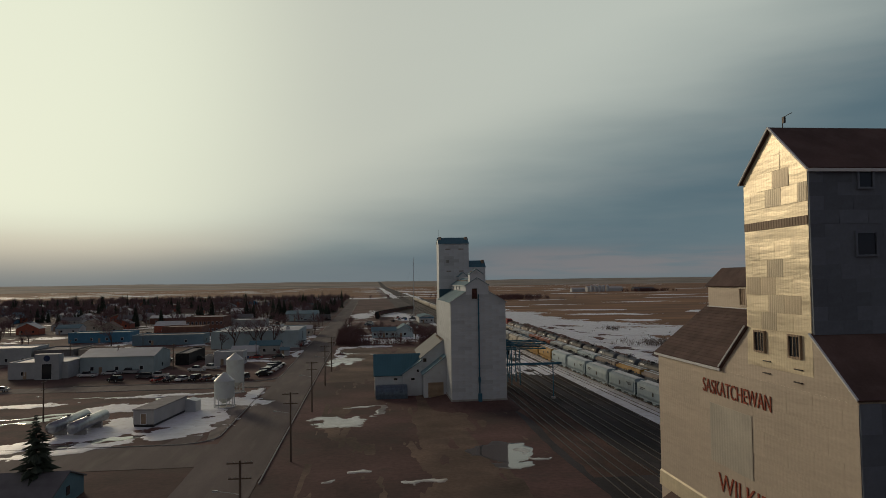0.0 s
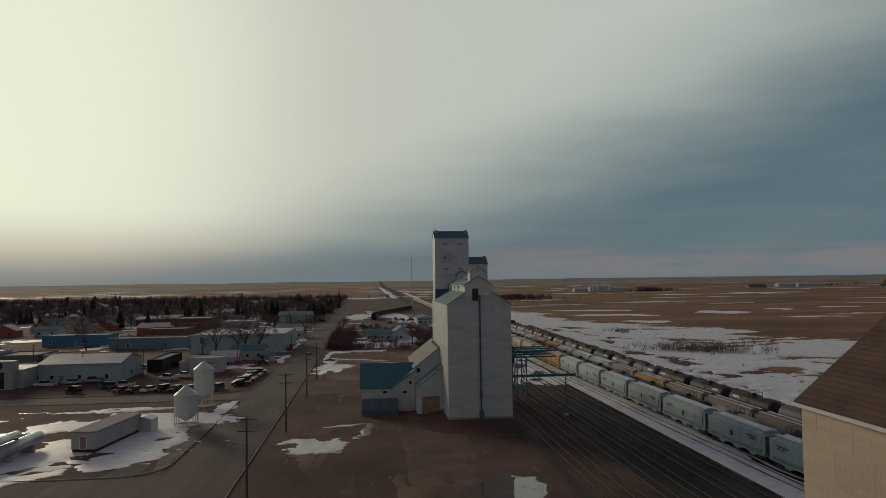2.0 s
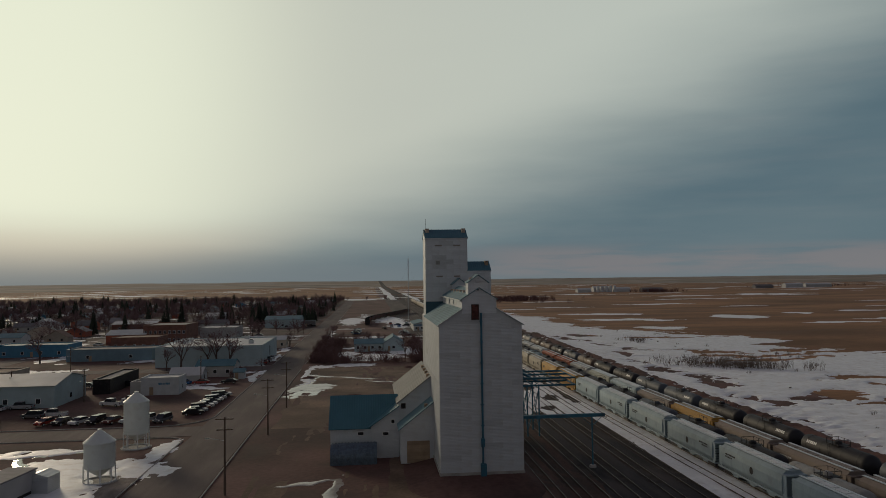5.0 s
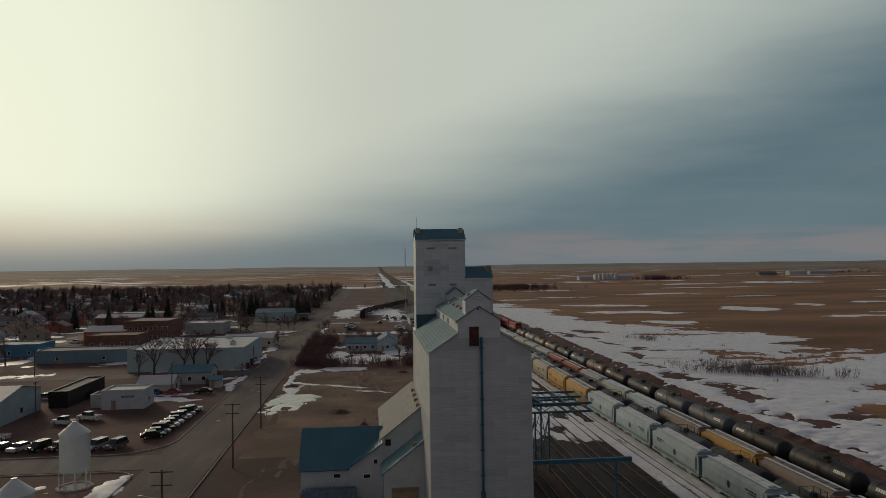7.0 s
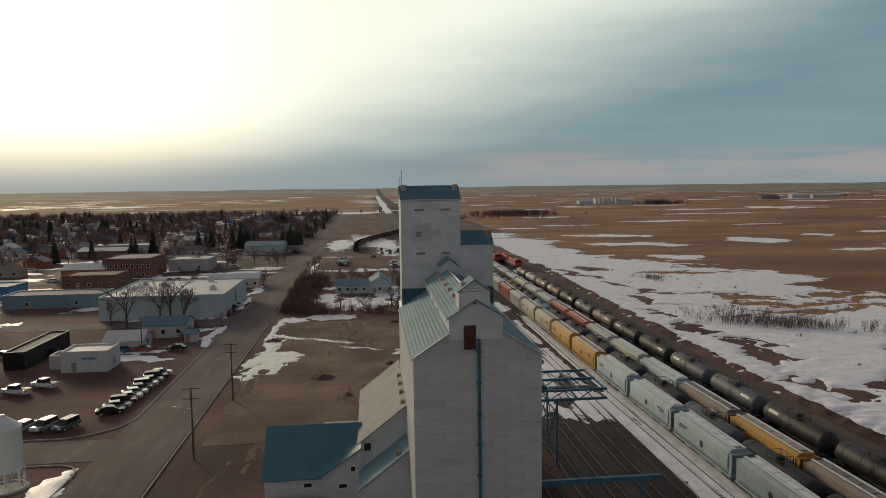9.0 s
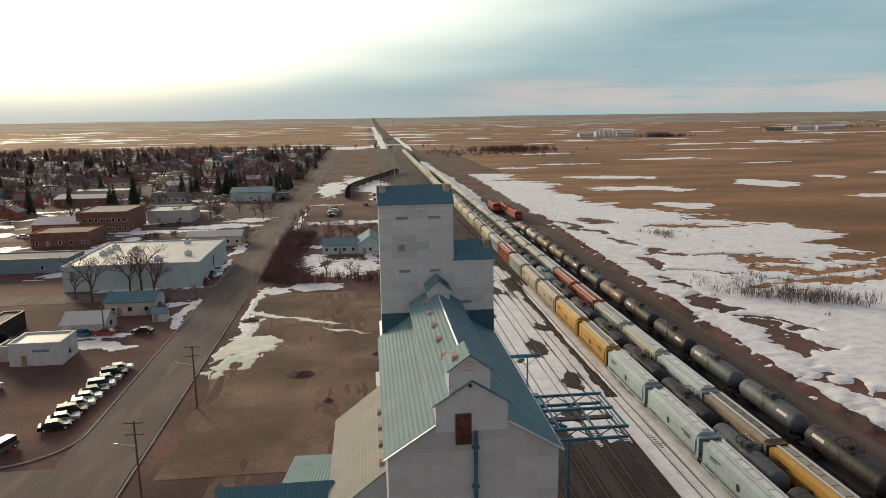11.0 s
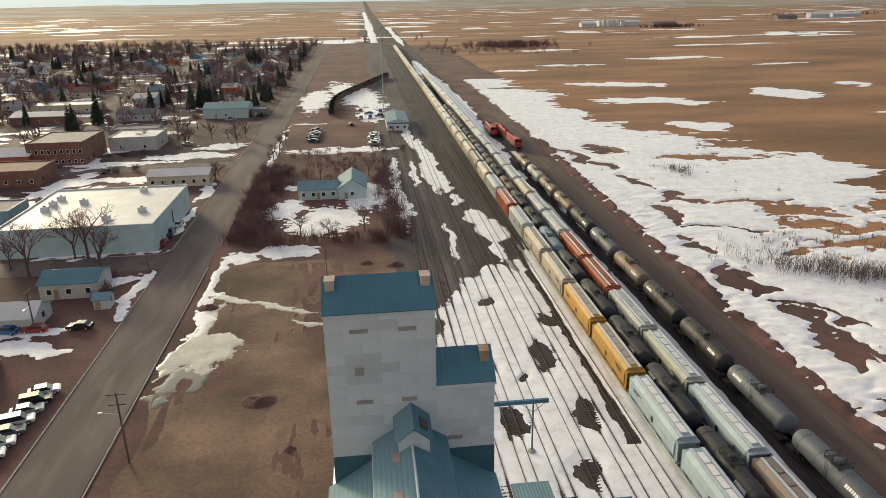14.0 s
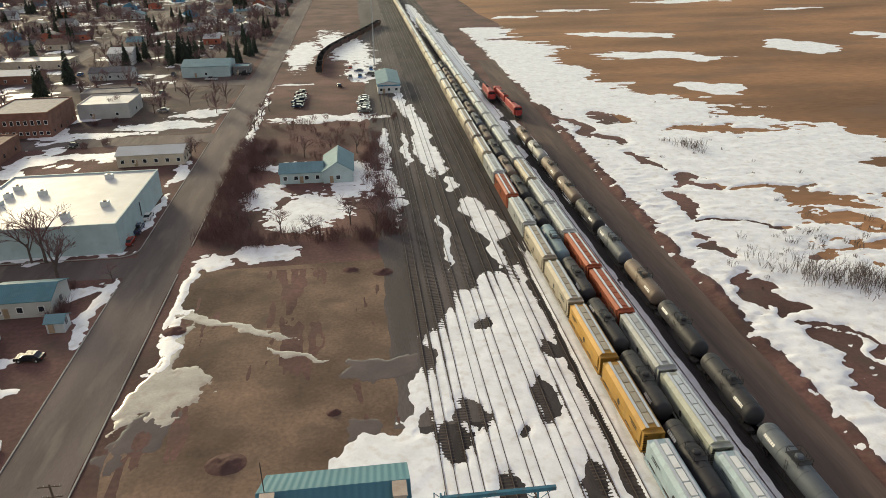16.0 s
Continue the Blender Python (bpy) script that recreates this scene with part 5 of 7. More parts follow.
def hopper(paint, label, smooth_side=True, seed=0, hatch="white_paint"):
    """Covered hopper, 16.6 m over its ends, lying along y."""
    car = thing("hopper_car", label, "hopper car", "covered hopper cars of the freight trains")
    half, W = 8.3, 1.6
    if smooth_side:
        sec = [(-1.25, 1.25), (-W, 1.9), (-W - 0.02, 3.2), (-1.48, 4.05), (-0.95, 4.5), (0.95, 4.5), (1.48, 4.05), (W + 0.02, 3.2), (W, 1.9), (1.25, 1.25)]
    else:
        sec = [(-1.3, 1.25), (-W, 1.55), (-W, 4.15), (-1.1, 4.5), (1.1, 4.5), (W, 4.15), (W, 1.55), (1.3, 1.25)]
    part("body", Shape().prism(sec, "y", -half + 0.75, half - 0.75), M[paint], car)
    # sloped hopper bays below
    for yb in (-4.4, 0, 4.4):
        part("hopper_bay", Shape().prism([(yb - 1.9, 1.3), (yb + 1.9, 1.3), (yb + 0.45, 0.45), (yb - 0.45, 0.45)], "x", -1.15, 1.15), M[paint], car)
    for s in (-1, 1):
        y0, y1 = sorted((s * (half - 0.75), s * half))
        end = Shape()
        for x in (-1.45, 1.33):
            end.box(x, y0, 1.1, x + 0.12, y1, 4.1)
        end.box(-1.5, y0, 1.05, 1.5, y1, 1.3)
        end.box(-1.4, y0, 3.95, 1.4, y1, 4.12)
        part("end_frame", end, M[paint], car)
        lad = Shape()
        for k in range(7):
            lad.box(-1.5, s * half - 0.05, 1.4 + k * 0.38, -0.95, s * half + 0.02, 1.44 + k * 0.38)
        part("ladder", lad, M["black"], car)
    part("side_sill", Shape().box(-W - 0.03, -half, 1.1, -W + 0.12, half, 1.35).box(W - 0.12, -half, 1.1, W + 0.03, half, 1.35), M[paint], car)
    if not smooth_side:
        ribs = Shape()
        for k in range(17):
            y = -half + 1.1 + k * 0.9
            for x in (-W - 0.06, W):
                ribs.box(x, y, 1.5, x + 0.06, y + 0.08, 4.1)
        tagged(part("side_ribs", ribs, M[paint], car), kind="stuff")
    part("roof_walk", Shape().box(-0.95, -half + 0.6, 4.58, -0.55, half - 0.6, 4.64).box(0.55, -half + 0.6, 4.58, 0.95, half - 0.6, 4.64), M["galv"], car, "grey steel running boards")
    for k in range(6):
        y = -half + 1.5 + k * 2.3
        part("hatch_cover", Shape().box(-0.42, y, 4.5, 0.42, y + 2.05, 4.66), M[hatch], car)
    emblem = Shape().lathe([(0.01, 0), (0.42, 0)], 16)
    for x in (-W - 0.035, W + 0.035):
        sh = Shape()
        pts = [(x, 0.6 + 0.42 * math.cos(2 * math.pi * i / 16), 2.7 + 0.5 * math.sin(2 * math.pi * i / 16)) for i in range(16)]
        sh.prism([(p[1], p[2]) for p in pts], "x", x - 0.01, x + 0.01)
        part("emblem", sh, M["black"], car, "small dark round emblem")
    bars = Shape()
    rng = random.Random(seed)
    for x in (-W - 0.035, W + 0.02):
        for row, z in ((0, 3.3), (1, 2.95)):
            y = -6.2
            while y < -3.6 - row * 0.8:
                w = rng.uniform(0.12, 0.3)
                bars.box(x, y, z, x + 0.015, y + w, z + 0.22)
                y += w + 0.09
    tagged(part("marking", bars, M["black"] if paint != "stock_brown" else M["letter_white"], car), kind="stuff")
    bogies(car, half)
    return car


def tanker(paint, label, seed=0):
    """Tank car, 16.4 m over its ends."""
    car = thing("tank_car", label, "tank car", "tank cars of the freight trains")
    half, r, zc = 8.0, 1.5, 2.75
    prof = [(0.01, -7.6), (0.7, -7.5), (1.15, -7.25), (1.42, -6.9), (r, -6.5), (r, 6.5), (1.42, 6.9), (1.15, 7.25), (0.7, 7.5), (0.01, 7.6)]
    part("barrel", Shape().lathe(prof, 22, (0, 0, zc), "y"), M[paint], car, smooth=True)
    for y in (-5.6, -2.3, 2.3, 5.6):
        band = Shape().lathe([(r + 0.0, y - 0.06), (r + 0.025, y - 0.06), (r + 0.025, y + 0.06), (r + 0.0, y + 0.06)], 22, (0, 0, zc), "y")
        part("band", band, M[paint], car)
    part("dome", Shape().lathe([(0.55, 4.15), (0.55, 4.55), (0.35, 4.68), (0.01, 4.7)], 14), M[paint], car)
    rail = Shape()
    for x in (-0.95, 0.95):
        for y in (-1.3, 0, 1.3):
            rail.box(x - 0.03, y - 0.03, 4.0, x + 0.03, y + 0.03, 5.0)
        rail.box(x - 0.03, -1.3, 4.95, x + 0.03, 1.3, 5.0)
    for y in (-1.3, 1.3):
        rail.box(-0.95, y - 0.03, 4.95, 0.95, y + 0.03, 5.0)
    rail.box(-1.0, -1.35, 4.2, 1.0, 1.35, 4.26)
    tagged(part("dome_platform", rail, M["black"], car), kind="stuff")
    fr = Shape().box(-0.35, -half, 0.95, 0.35, half, 1.3)
    for s in (-1, 1):
        y0, y1 = sorted((s * half, s * (half - 1.6)))
        fr.box(-1.45, y0, 1.15, 1.45, y1, 1.3)
        for x in (-1.4, 1.36):
            fr.box(x, y0, 1.3, x + 0.05, y0 + 0.05, 2.3).box(x, y1 - 0.05, 1.3, x + 0.05, y1, 2.3)
        fr.prism([(s * 5.9 - 0.35, 1.2), (s * 5.9 + 0.35, 1.2), (s * 5.9 + 0.35, 2.3), (s * 5.9 - 0.35, 2.3)], "x", -1.1, 1.1)
    part("frame", fr, M["black"], car)
    for x in (-1.56, 1.52):
        lad = Shape()
        for y in (-0.25, 0.21):
            lad.box(x, y, 1.0, x + 0.04, y + 0.04, 4.2)
        for k in range(8):
            lad.box(x, -0.25, 1.2 + k * 0.38, x + 0.04, 0.25, 1.24 + k * 0.38)
        part("ladder", lad, M["black"], car)
    bars = Shape()
    rng = random.Random(seed + 5)
    a0 = radians(22)
    for s in (-1, 1):
        y = 3.2
        while y < 5.6:
            w = rng.uniform(0.18, 0.34)
            c, d = math.cos(a0), math.sin(a0)
            bars.slab([(s * (r * c + 0.02), y, zc + r * d), (s * (r * c + 0.02), y + w, zc + r * d), (s * (r * math.cos(a0 + 0.3) + 0.02), y + w, zc + r * math.sin(a0 + 0.3)), (s * (r * math.cos(a0 + 0.3) + 0.02), y, zc + r * math.sin(a0 + 0.3))], 0.01)
            y += w + 0.1
    tagged(part("marking", bars, M["letter_white"], car, "white painted bars of lettering"), kind="stuff")
    bogies(car, half)
    return car


def locomotive():
    lo = thing("locomotive", "dark red diesel locomotive with a walkway", "locomotive", "locomotives on the siding")
    half = 9.6
    part("hood", Shape().prism([(-0.95, 1.75), (0.95, 1.75), (0.95, 4.2), (0.7, 4.45), (-0.7, 4.45), (-0.95, 4.2)], "y", -5.6, half - 1.0), M["stock_locored"], lo)
    part("cab", Shape().prism([(-1.5, 1.75), (1.5, 1.75), (1.5, 4.2), (1.0, 4.6), (-1.0, 4.6), (-1.5, 4.2)], "y", -7.9, -5.6), M["stock_locored"], lo)
    part("nose", Shape().prism([(-8.0, 1.75), (-9.3, 1.75), (-9.2, 3.0), (-7.9, 3.2)], "x", -0.9, 0.9), M["stock_locored"], lo)
    part("cab_window", Shape().box(-1.3, -7.94, 3.4, 1.3, -7.88, 4.1), M["dark_glass"], lo)
    part("deck", Shape().box(-1.55, -half, 1.45, 1.55, half, 1.75), M["black"], lo)
    part("fuel_tank", Shape().prism([(-1.3, 0.5), (1.3, 0.5), (1.4, 1.45), (-1.4, 1.45)], "y", -2.6, 2.6), M["black"], lo)
    for y in (1.0, 3.2, 6.0, 7.6):
        part("roof_fan", Shape().lathe([(0.6, 4.4), (0.6, 4.65), (0.01, 4.66)], 12, (0, y, 0)), M["black"], lo)
    rail = Shape()
    for s in (-1.5, 1.47):
        rail.box(s, -5.4, 2.7, s + 0.03, half, 2.74)
        for k in range(9):
            rail.box(s, -5.4 + k * 1.85, 1.75, s + 0.03, -5.36 + k * 1.85, 2.74)
    part("handrail", rail, M["letter_white"], lo)
    bogies(lo, half)
    return lo


def far_hopper(paint, label):
    """The far cars of the trains: body, roof walks and two trucks."""
    car = thing("hopper_car", label, "hopper car", "covered hopper cars of the freight trains")
    sec = [(-1.25, 0.9), (-1.6, 1.9), (-1.62, 3.2), (-1.48, 4.05), (-0.95, 4.5), (0.95, 4.5), (1.48, 4.05), (1.62, 3.2), (1.6, 1.9), (1.25, 0.9)]
    part("body", Shape().prism(sec, "y", -8.0, 8.0), M[paint], car)
    part("roof_walk", Shape().box(-0.45, -7.7, 4.5, 0.45, 7.7, 4.62), M["galv"], car)
    for s in (-6.2, 6.2):
        part("truck", Shape().box(-1.15, s - 1.3, 0.22, 1.15, s + 1.3, 1.0), M["black"], car)
    return car


FAR = {}
for key, (paint, label) in dict(cream=("stock_cream", "weathered cream covered hopper car far down the track"), grey=("stock_grey", "light grey covered hopper car far down the track"), brown=("stock_brown", "dull brown covered hopper car far down the track")).items():
    FAR[key] = [far_hopper(paint, label), 0]
HOP = {}
for key, (paint, label, sm, hatch) in dict(
        teal=("stock_teal", "pale blue-green covered hopper car with white hatches", True, "white_paint"),
        yellow=("stock_yellow", "mustard yellow covered hopper car, dusty roof", True, "stock_cream"),
        cream=("stock_cream", "weathered cream covered hopper car with brown markings", True, "stock_cream"),
        grey=("stock_grey", "light grey covered hopper car with ribbed sides", False, "stock_grey"),
        orange=("stock_orange", "rust-orange covered hopper car with ribbed sides", False, "stock_orange"),
        brown=("stock_brown", "dull brown covered hopper car", True, "stock_brown"),
        olive=("stock_olive", "grey-green covered hopper car, silver roof", True, "galv")).items():
    HOP[key] = [hopper(paint, label, sm, len(HOP), hatch), 0]
TNK = {}
for key, (paint, label) in dict(
        black=("stock_tankblack", "black tank car with white lettering bars"),
        grey=("stock_tankgrey", "slate grey tank car, worn barrel"),
        tbrown=("stock_tankbrown", "dirty brown tank car"),
        blue=("stock_tankblue", "pale blue-grey tank car"),
        light=("stock_tanklight", "dusty off-white tank car")).items():
    TNK[key] = [tanker(paint, label, len(TNK)), 0]


def put(pool, key, x, y, flip=False):
    src = pool[key]
    swing = math.degrees(math.atan2(float(bend(y - 6) - bend(y + 6)), 12))
    m = pose(x + float(bend(y)), y, 0, 0, 0, swing + (180 if flip else 0))
    if src[1] == 0:
        src[0].matrix_basis = m
        ob = src[0]
    else:
        ob = copy_thing(src[0], m)
    src[1] += 1
    return ob


rng = random.Random(7)
# first track: hoppers, 17.75 m apart
for k in range(-9, 41):
    y = 233.8 + 17.75 * k
    key = "teal" if k < 0 else "yellow" if k < 2 else {2: "cream", 3: "cream", 4: "grey", 5: "orange"}.get(k) or rng.choice(["cream", "cream", "grey", "brown", "cream"])
    put(HOP if k < 13 else FAR, key, 59.7, y, k % 2)
# second track: tank cars
near = {0: "black", 1: "black", 2: "black", 3: "black", 4: "blue", 5: "black", 6: "black", -1: "black", -2: "grey", -3: "black"}
for k in range(-6, 17):
    put(TNK, near.get(k) or rng.choice(["black", "black", "grey", "light", "tbrown"]), 63.3, 221 + 17.0 * k, k % 2)
# third track: hoppers
third = {-6: "brown", -5: "brown", -4: "brown", -3: "yellow", -2: "brown", -1: "teal", 0: "olive", 1: "grey", 2: "orange", 3: "orange", 4: "grey", 5: "grey"}
for k in range(-6, 26):
    put(HOP if k < 11 else FAR, third.get(k) or rng.choice(["grey", "grey", "cream"] + ["olive"] * (k < 11)), 67.2, 230 + 17.3 * k, k % 2)
# fourth track: tank cars up to the locomotives
fourth = {-5: "grey", -4: "black", -3: "black", -2: "black", -1: "grey", 0: "grey", 1: "black", 2: "black", 3: "tbrown", 4: "grey", 5: "black", 6: "tbrown", 7: "tbrown", 8: "light", 9: "tbrown"}
for k in range(-5, 10):
    put(TNK, fourth[k], 75.4, 218.5 + 16.9 * k, k % 2)
lo = locomotive()
lo.matrix_basis = pose(79.6, 409, 0, 0, 0, 2)
copy_thing(lo, pose(79.2, 429.5, 0, 0, 0, 182))
copy_thing(lo, pose(75.3, 436, 0, 0, 0, 0))
tr5 = thing("rail_track", "rusty steel rails of the locomotive siding", "track", "tracks of the rail yard", kind="structure")
for s in (-0.75, 0.75):
    part("rail", Shape().tube((79.9 + s, 392, 0.17), (78.6 + s, 470, 0.17), 0.07, n=4), M["rail"], tr5)


def gondola(x, y, turn):
    g = thing("gondola_car", "old black open gondola car on a curved spur", "gondola car", "gondola cars on the spur", pose(x, y, 0, 0, 0, turn))
    part("floor", Shape().box(-1.45, -7.4, 1.1, 1.45, 7.4, 1.3), M["black"], g)
    for x0, x1, y0, y1 in ((-1.5, -1.4, -7.5, 7.5), (1.4, 1.5, -7.5, 7.5), (-1.4, 1.4, -7.5, -7.4), (-1.4, 1.4, 7.4, 7.5)):
        part("side", Shape().box(x0, y0, 1.1, x1, y1, 3.5), M["black"], g)
    ribs = Shape()
    for k in range(11):
        for s in (-1.56, 1.5):
            ribs.box(s, -7.2 + k * 1.42, 1.1, s + 0.06, -7.05 + k * 1.42, 3.5)
    tagged(part("side_ribs", ribs, M["rust_red"], g), kind="stuff")
    bogies(g, 7.5)
    return g


spur = [(5.2, 508, 0), (5.0, 524, 0), (5.6, 540, -4), (7.6, 556, -10), (11.0, 571.6, -15), (15.4, 587, -17), (20.0, 602, -17), (24.6, 617, -17), (29.2, 632, -17), (33.6, 647, -16), (37.8, 662, -15)]
g0 = None
for x, y, a in spur:
    if g0 is None:
        g0 = gondola(x, y, a)
    else:
        copy_thing(g0, pose(x, y, 0, 0, 0, a))


# ---- street things ----
def power_pole(x, y, h=10.6, lamp=False):
    p = thing("power_pole", "brown wooden power pole with crossarms", "power pole", "power poles along the street", Matrix.Translation((x, y, 0)))
    part("pole", Shape().tube((0, 0, -0.2), (0, 0, h), 0.17, 0.11, 10), M["wood"], p)
    for z, w in ((h - 0.25, 1.25), (h - 1.7, 1.1)):
        arm = part("crossarm", Shape().box(-w, -0.14, z - 0.06, w, -0.02, z + 0.07), M["wood"], p)
        for s in (-0.9, -0.45, 0.45, 0.9):
            part("insulator", Shape().lathe([(0.05, 0.07), (0.06, 0.14), (0.035, 0.22), (0.01, 0.23)], 8, (s * w, -0.08, z)), M["concrete"], arm)
    part("transformer_arm", Shape().bar((0, 0, h - 3.2), (-2.2, 0, h - 2.8), 0.04), M["galv"], p, "slim grey street lamp arm")
    part("lamp_head", Shape().box(-2.6, -0.1, h - 2.9, -2.1, 0.1, h - 2.75), M["galv"], p)
    return p


p0 = power_pole(-12.3, 111.5)
for x, y in ((-12.5, 70), (-12.4, 153), (-12.0, 190.9), (-11.8, 219)):
    copy_thing(p0, Matrix.Translation((x, y, 0)))
small = [(-66, 152), (-95, 168), (-63, 236), (-80, 236), (-66, 330), (-120, 190), (-105, 262), (-41, 262), (-92, 300)]
for x, y in small:
    copy_thing(p0, pose(x, y, -2.4, 0, 0, 90))


def bin_hopper(name_at, r, z0, eave, apex, label, ladder=True):
    x, y = name_at
    b = thing("grain_bin", label, "grain bin", "hopper bins at the street corner", Matrix.Translation((x, y, 0)))
    part("shell", Shape().lathe([(r, z0), (r, eave)], 28), M["bin_white"], b, smooth=True)
    part("cone_roof", Shape().lathe([(r + 0.12, eave - 0.1), (r + 0.1, eave + 0.02), (0.35, apex - 0.15), (0.35, apex), (0.01, apex + 0.03)], 28), M["bin_white"], b)
    part("hopper_cone", Shape().lathe([(r, z0), (0.3, z0 - r * 0.62), (0.01, z0 - r * 0.62)], 28), M["bin_white"], b)
    part("ring", Shape().lathe([(r + 0.05, 0.1), (r + 0.12, 0.1), (r + 0.12, 0.28), (r + 0.05, 0.28)], 28), M["white_paint"], b)
    for k in range(8):
        a = math.pi * 2 * (k + 0.5) / 8
        part("leg", Shape().box(r * math.cos(a) - 0.07, r * math.sin(a) - 0.07, 0, r * math.cos(a) + 0.07, r * math.sin(a) + 0.07, z0 + 0.3), M["white_paint"], b)
    lad = Shape()
    for s in (-0.2, 0.2):
        lad.box(r + 0.1 , s - 0.02, 0.5, r + 0.14, s + 0.02, eave)
    for k in range(int((eave - 0.5) / 0.35)):
        lad.box(r + 0.1, -0.2, 0.6 + k * 0.35, r + 0.14, 0.2, 0.63 + k * 0.35)
    part("ladder", lad, M["galv"], b)
    part("pad", Shape().lathe([(r + 0.5, 0), (r + 0.5, 0.1), (0.01, 0.1)], 24), M["concrete"], b)


bin_hopper((-32.4, 162.5), 2.15, 2.2, 5.9, 7.7, "short white steel hopper bin on legs")
bin_hopper((-34.0, 184.0), 2.1, 2.6, 8.2, 9.9, "tall white steel hopper bin on a ring of legs")


def trailer():
    t = thing("office_trailer", "long flat-roofed grey office trailer in the snow", "trailer", "", pose(-42.4, 150.3, 0, 0, 0, -8))
    part("body", Shape().box(-2.0, -8, 0.6, 2.0, 8, 3.3), M["grey_wall"], t)
    part("roof", Shape().box(-2.15, -8.15, 3.3, 2.15, 8.15, 3.5), M["roof_grey"], t)
    part("skirt", Shape().box(-1.9, -7.9, 0, 1.9, 7.9, 0.6), M["black"], t)
    for k in range(4):
        window(t, "x", -2.0, -6 + k * 3.6, -5 + k * 3.6, 1.7, 2.6)
    window(t, "y", -8.0, -0.5, 0.5, 0.7, 2.6, "trailer_door", M["white_paint"], M["tan_sheet"])
    s = thing("storage_box", "small pale ribbed storage box by the trailer", "container", "", pose(-38.6, 158.5, 0, 0, 0, -8))
    part("box", Shape().box(-1.6, -1.5, 0.1, 1.6, 1.5, 2.4), M["galv"], s)
    part("lid", Shape().prism([(-1.7, 2.4), (1.7, 2.4), (0, 2.9)], "y", -1.6, 1.6), M["galv"], s)


trailer()


def fuel_tank(x, y, turn):
    t = thing("fuel_tank", "long dull grey horizontal fuel tank on saddles", "fuel tank", "fuel tanks in the yard", pose(x, y, 0, 0, 0, turn))
    part("barrel", Shape().lathe([(0.01, -6.9), (0.7, -6.8), (1.05, -6.5), (1.1, 6.5), (0.7, 6.8), (0.01, 6.9)], 18, (0, 0, 1.9), "y"), M["tank_steel"], t, smooth=True)
    for s in (-3.2, 3.2):
        part("saddle", Shape().box(-1.1, s - 0.3, 0, 1.1, s + 0.3, 1.2), M["concrete"], t)
    part("hatch", Shape().lathe([(0.3, 2.9), (0.3, 3.2), (0.01, 3.22)], 10), M["steel"], t)
    return t


f0 = fuel_tank(-52.9, 140.5, -4)
copy_thing(f0, pose(-56.7, 141.2, 0, 0, 0, -4))


def automobile(kind, paint):
    """A car or pickup, nose to +y."""
    label = {"car": "parked sedan", "suv": "parked sport utility car", "truck": "parked pickup truck"}[kind]
    a = thing("pickup_truck" if kind == "truck" else "car", "%s %s on the dirt lot" % (paint, label), "car", "cars parked about the town")
    L2 = 2.75 if kind == "truck" else 2.3
    hood = 1.05 if kind == "truck" else 0.9
    lo = 0.35
    p = [(-L2, lo), (-L2, hood), (-L2 + 0.1, hood + 0.05), (L2 - 0.25, hood), (L2, hood - 0.2), (L2, lo)]
    part("body", Shape().prism(p, "x", -0.92, 0.92), M["auto_" + paint], a)
    if kind == "truck":
        cab = [(-0.6, hood), (1.5, hood), (0.9, 1.78), (-0.5, 1.78)]
    elif kind == "suv":
        cab = [(-2.2, hood), (1.3, hood), (0.6, 1.68), (-2.0, 1.68)]
    else:
        cab = [(-1.9, hood), (1.25, hood), (0.45, 1.42), (-1.2, 1.42)]
    part("cabin_glass", Shape().prism(cab, "x", -0.78, 0.78), M["dark_glass"], a)
    zt = max(q[1] for q in cab)
    ys = [q[0] for q in cab if q[1] == zt]
    part("car_roof", Shape().box(-0.76, min(ys) - 0.03, zt - 0.03, 0.76, max(ys) + 0.03, zt + 0.04), M["auto_" + paint], a)
    if kind == "truck":
        part("bed", Shape().box(-0.75, -2.65, hood - 0.02, 0.75, -0.75, hood + 0.07), M["black"], a)
    for x in (-0.85, 0.85):
        for y in (-L2 + 0.85, L2 - 0.85):
            w = part("wheel", Shape().tube((x - 0.12, y, 0.34), (x + 0.12, y, 0.34), 0.34, n=12), M["tyre"], a)
            part("rim", Shape().tube((x - 0.13, y, 0.34), (x + 0.13, y, 0.34), 0.19, n=8), M["galv"], w)
    for x in (-0.68, 0.68):
        part("headlight", Shape().box(x - 0.18, L2 - 0.04, 0.62, x + 0.18, L2 + 0.02, 0.78), M["letter_white"], a)
        part("tail_light", Shape().box(x - 0.15, -L2 - 0.02, 0.65, x + 0.15, -L2 + 0.04, 0.85), M["auto_red"], a)
    return a


AUTO = {}


def park(kind, paint, x, y, turn):
    k = (kind, paint)
    m = pose(x, y, 0.05, 0, 0, turn)
    if k not in AUTO:
        AUTO[k] = automobile(kind, paint)
        AUTO[k].matrix_basis = m
    else:
        copy_thing(AUTO[k], m)


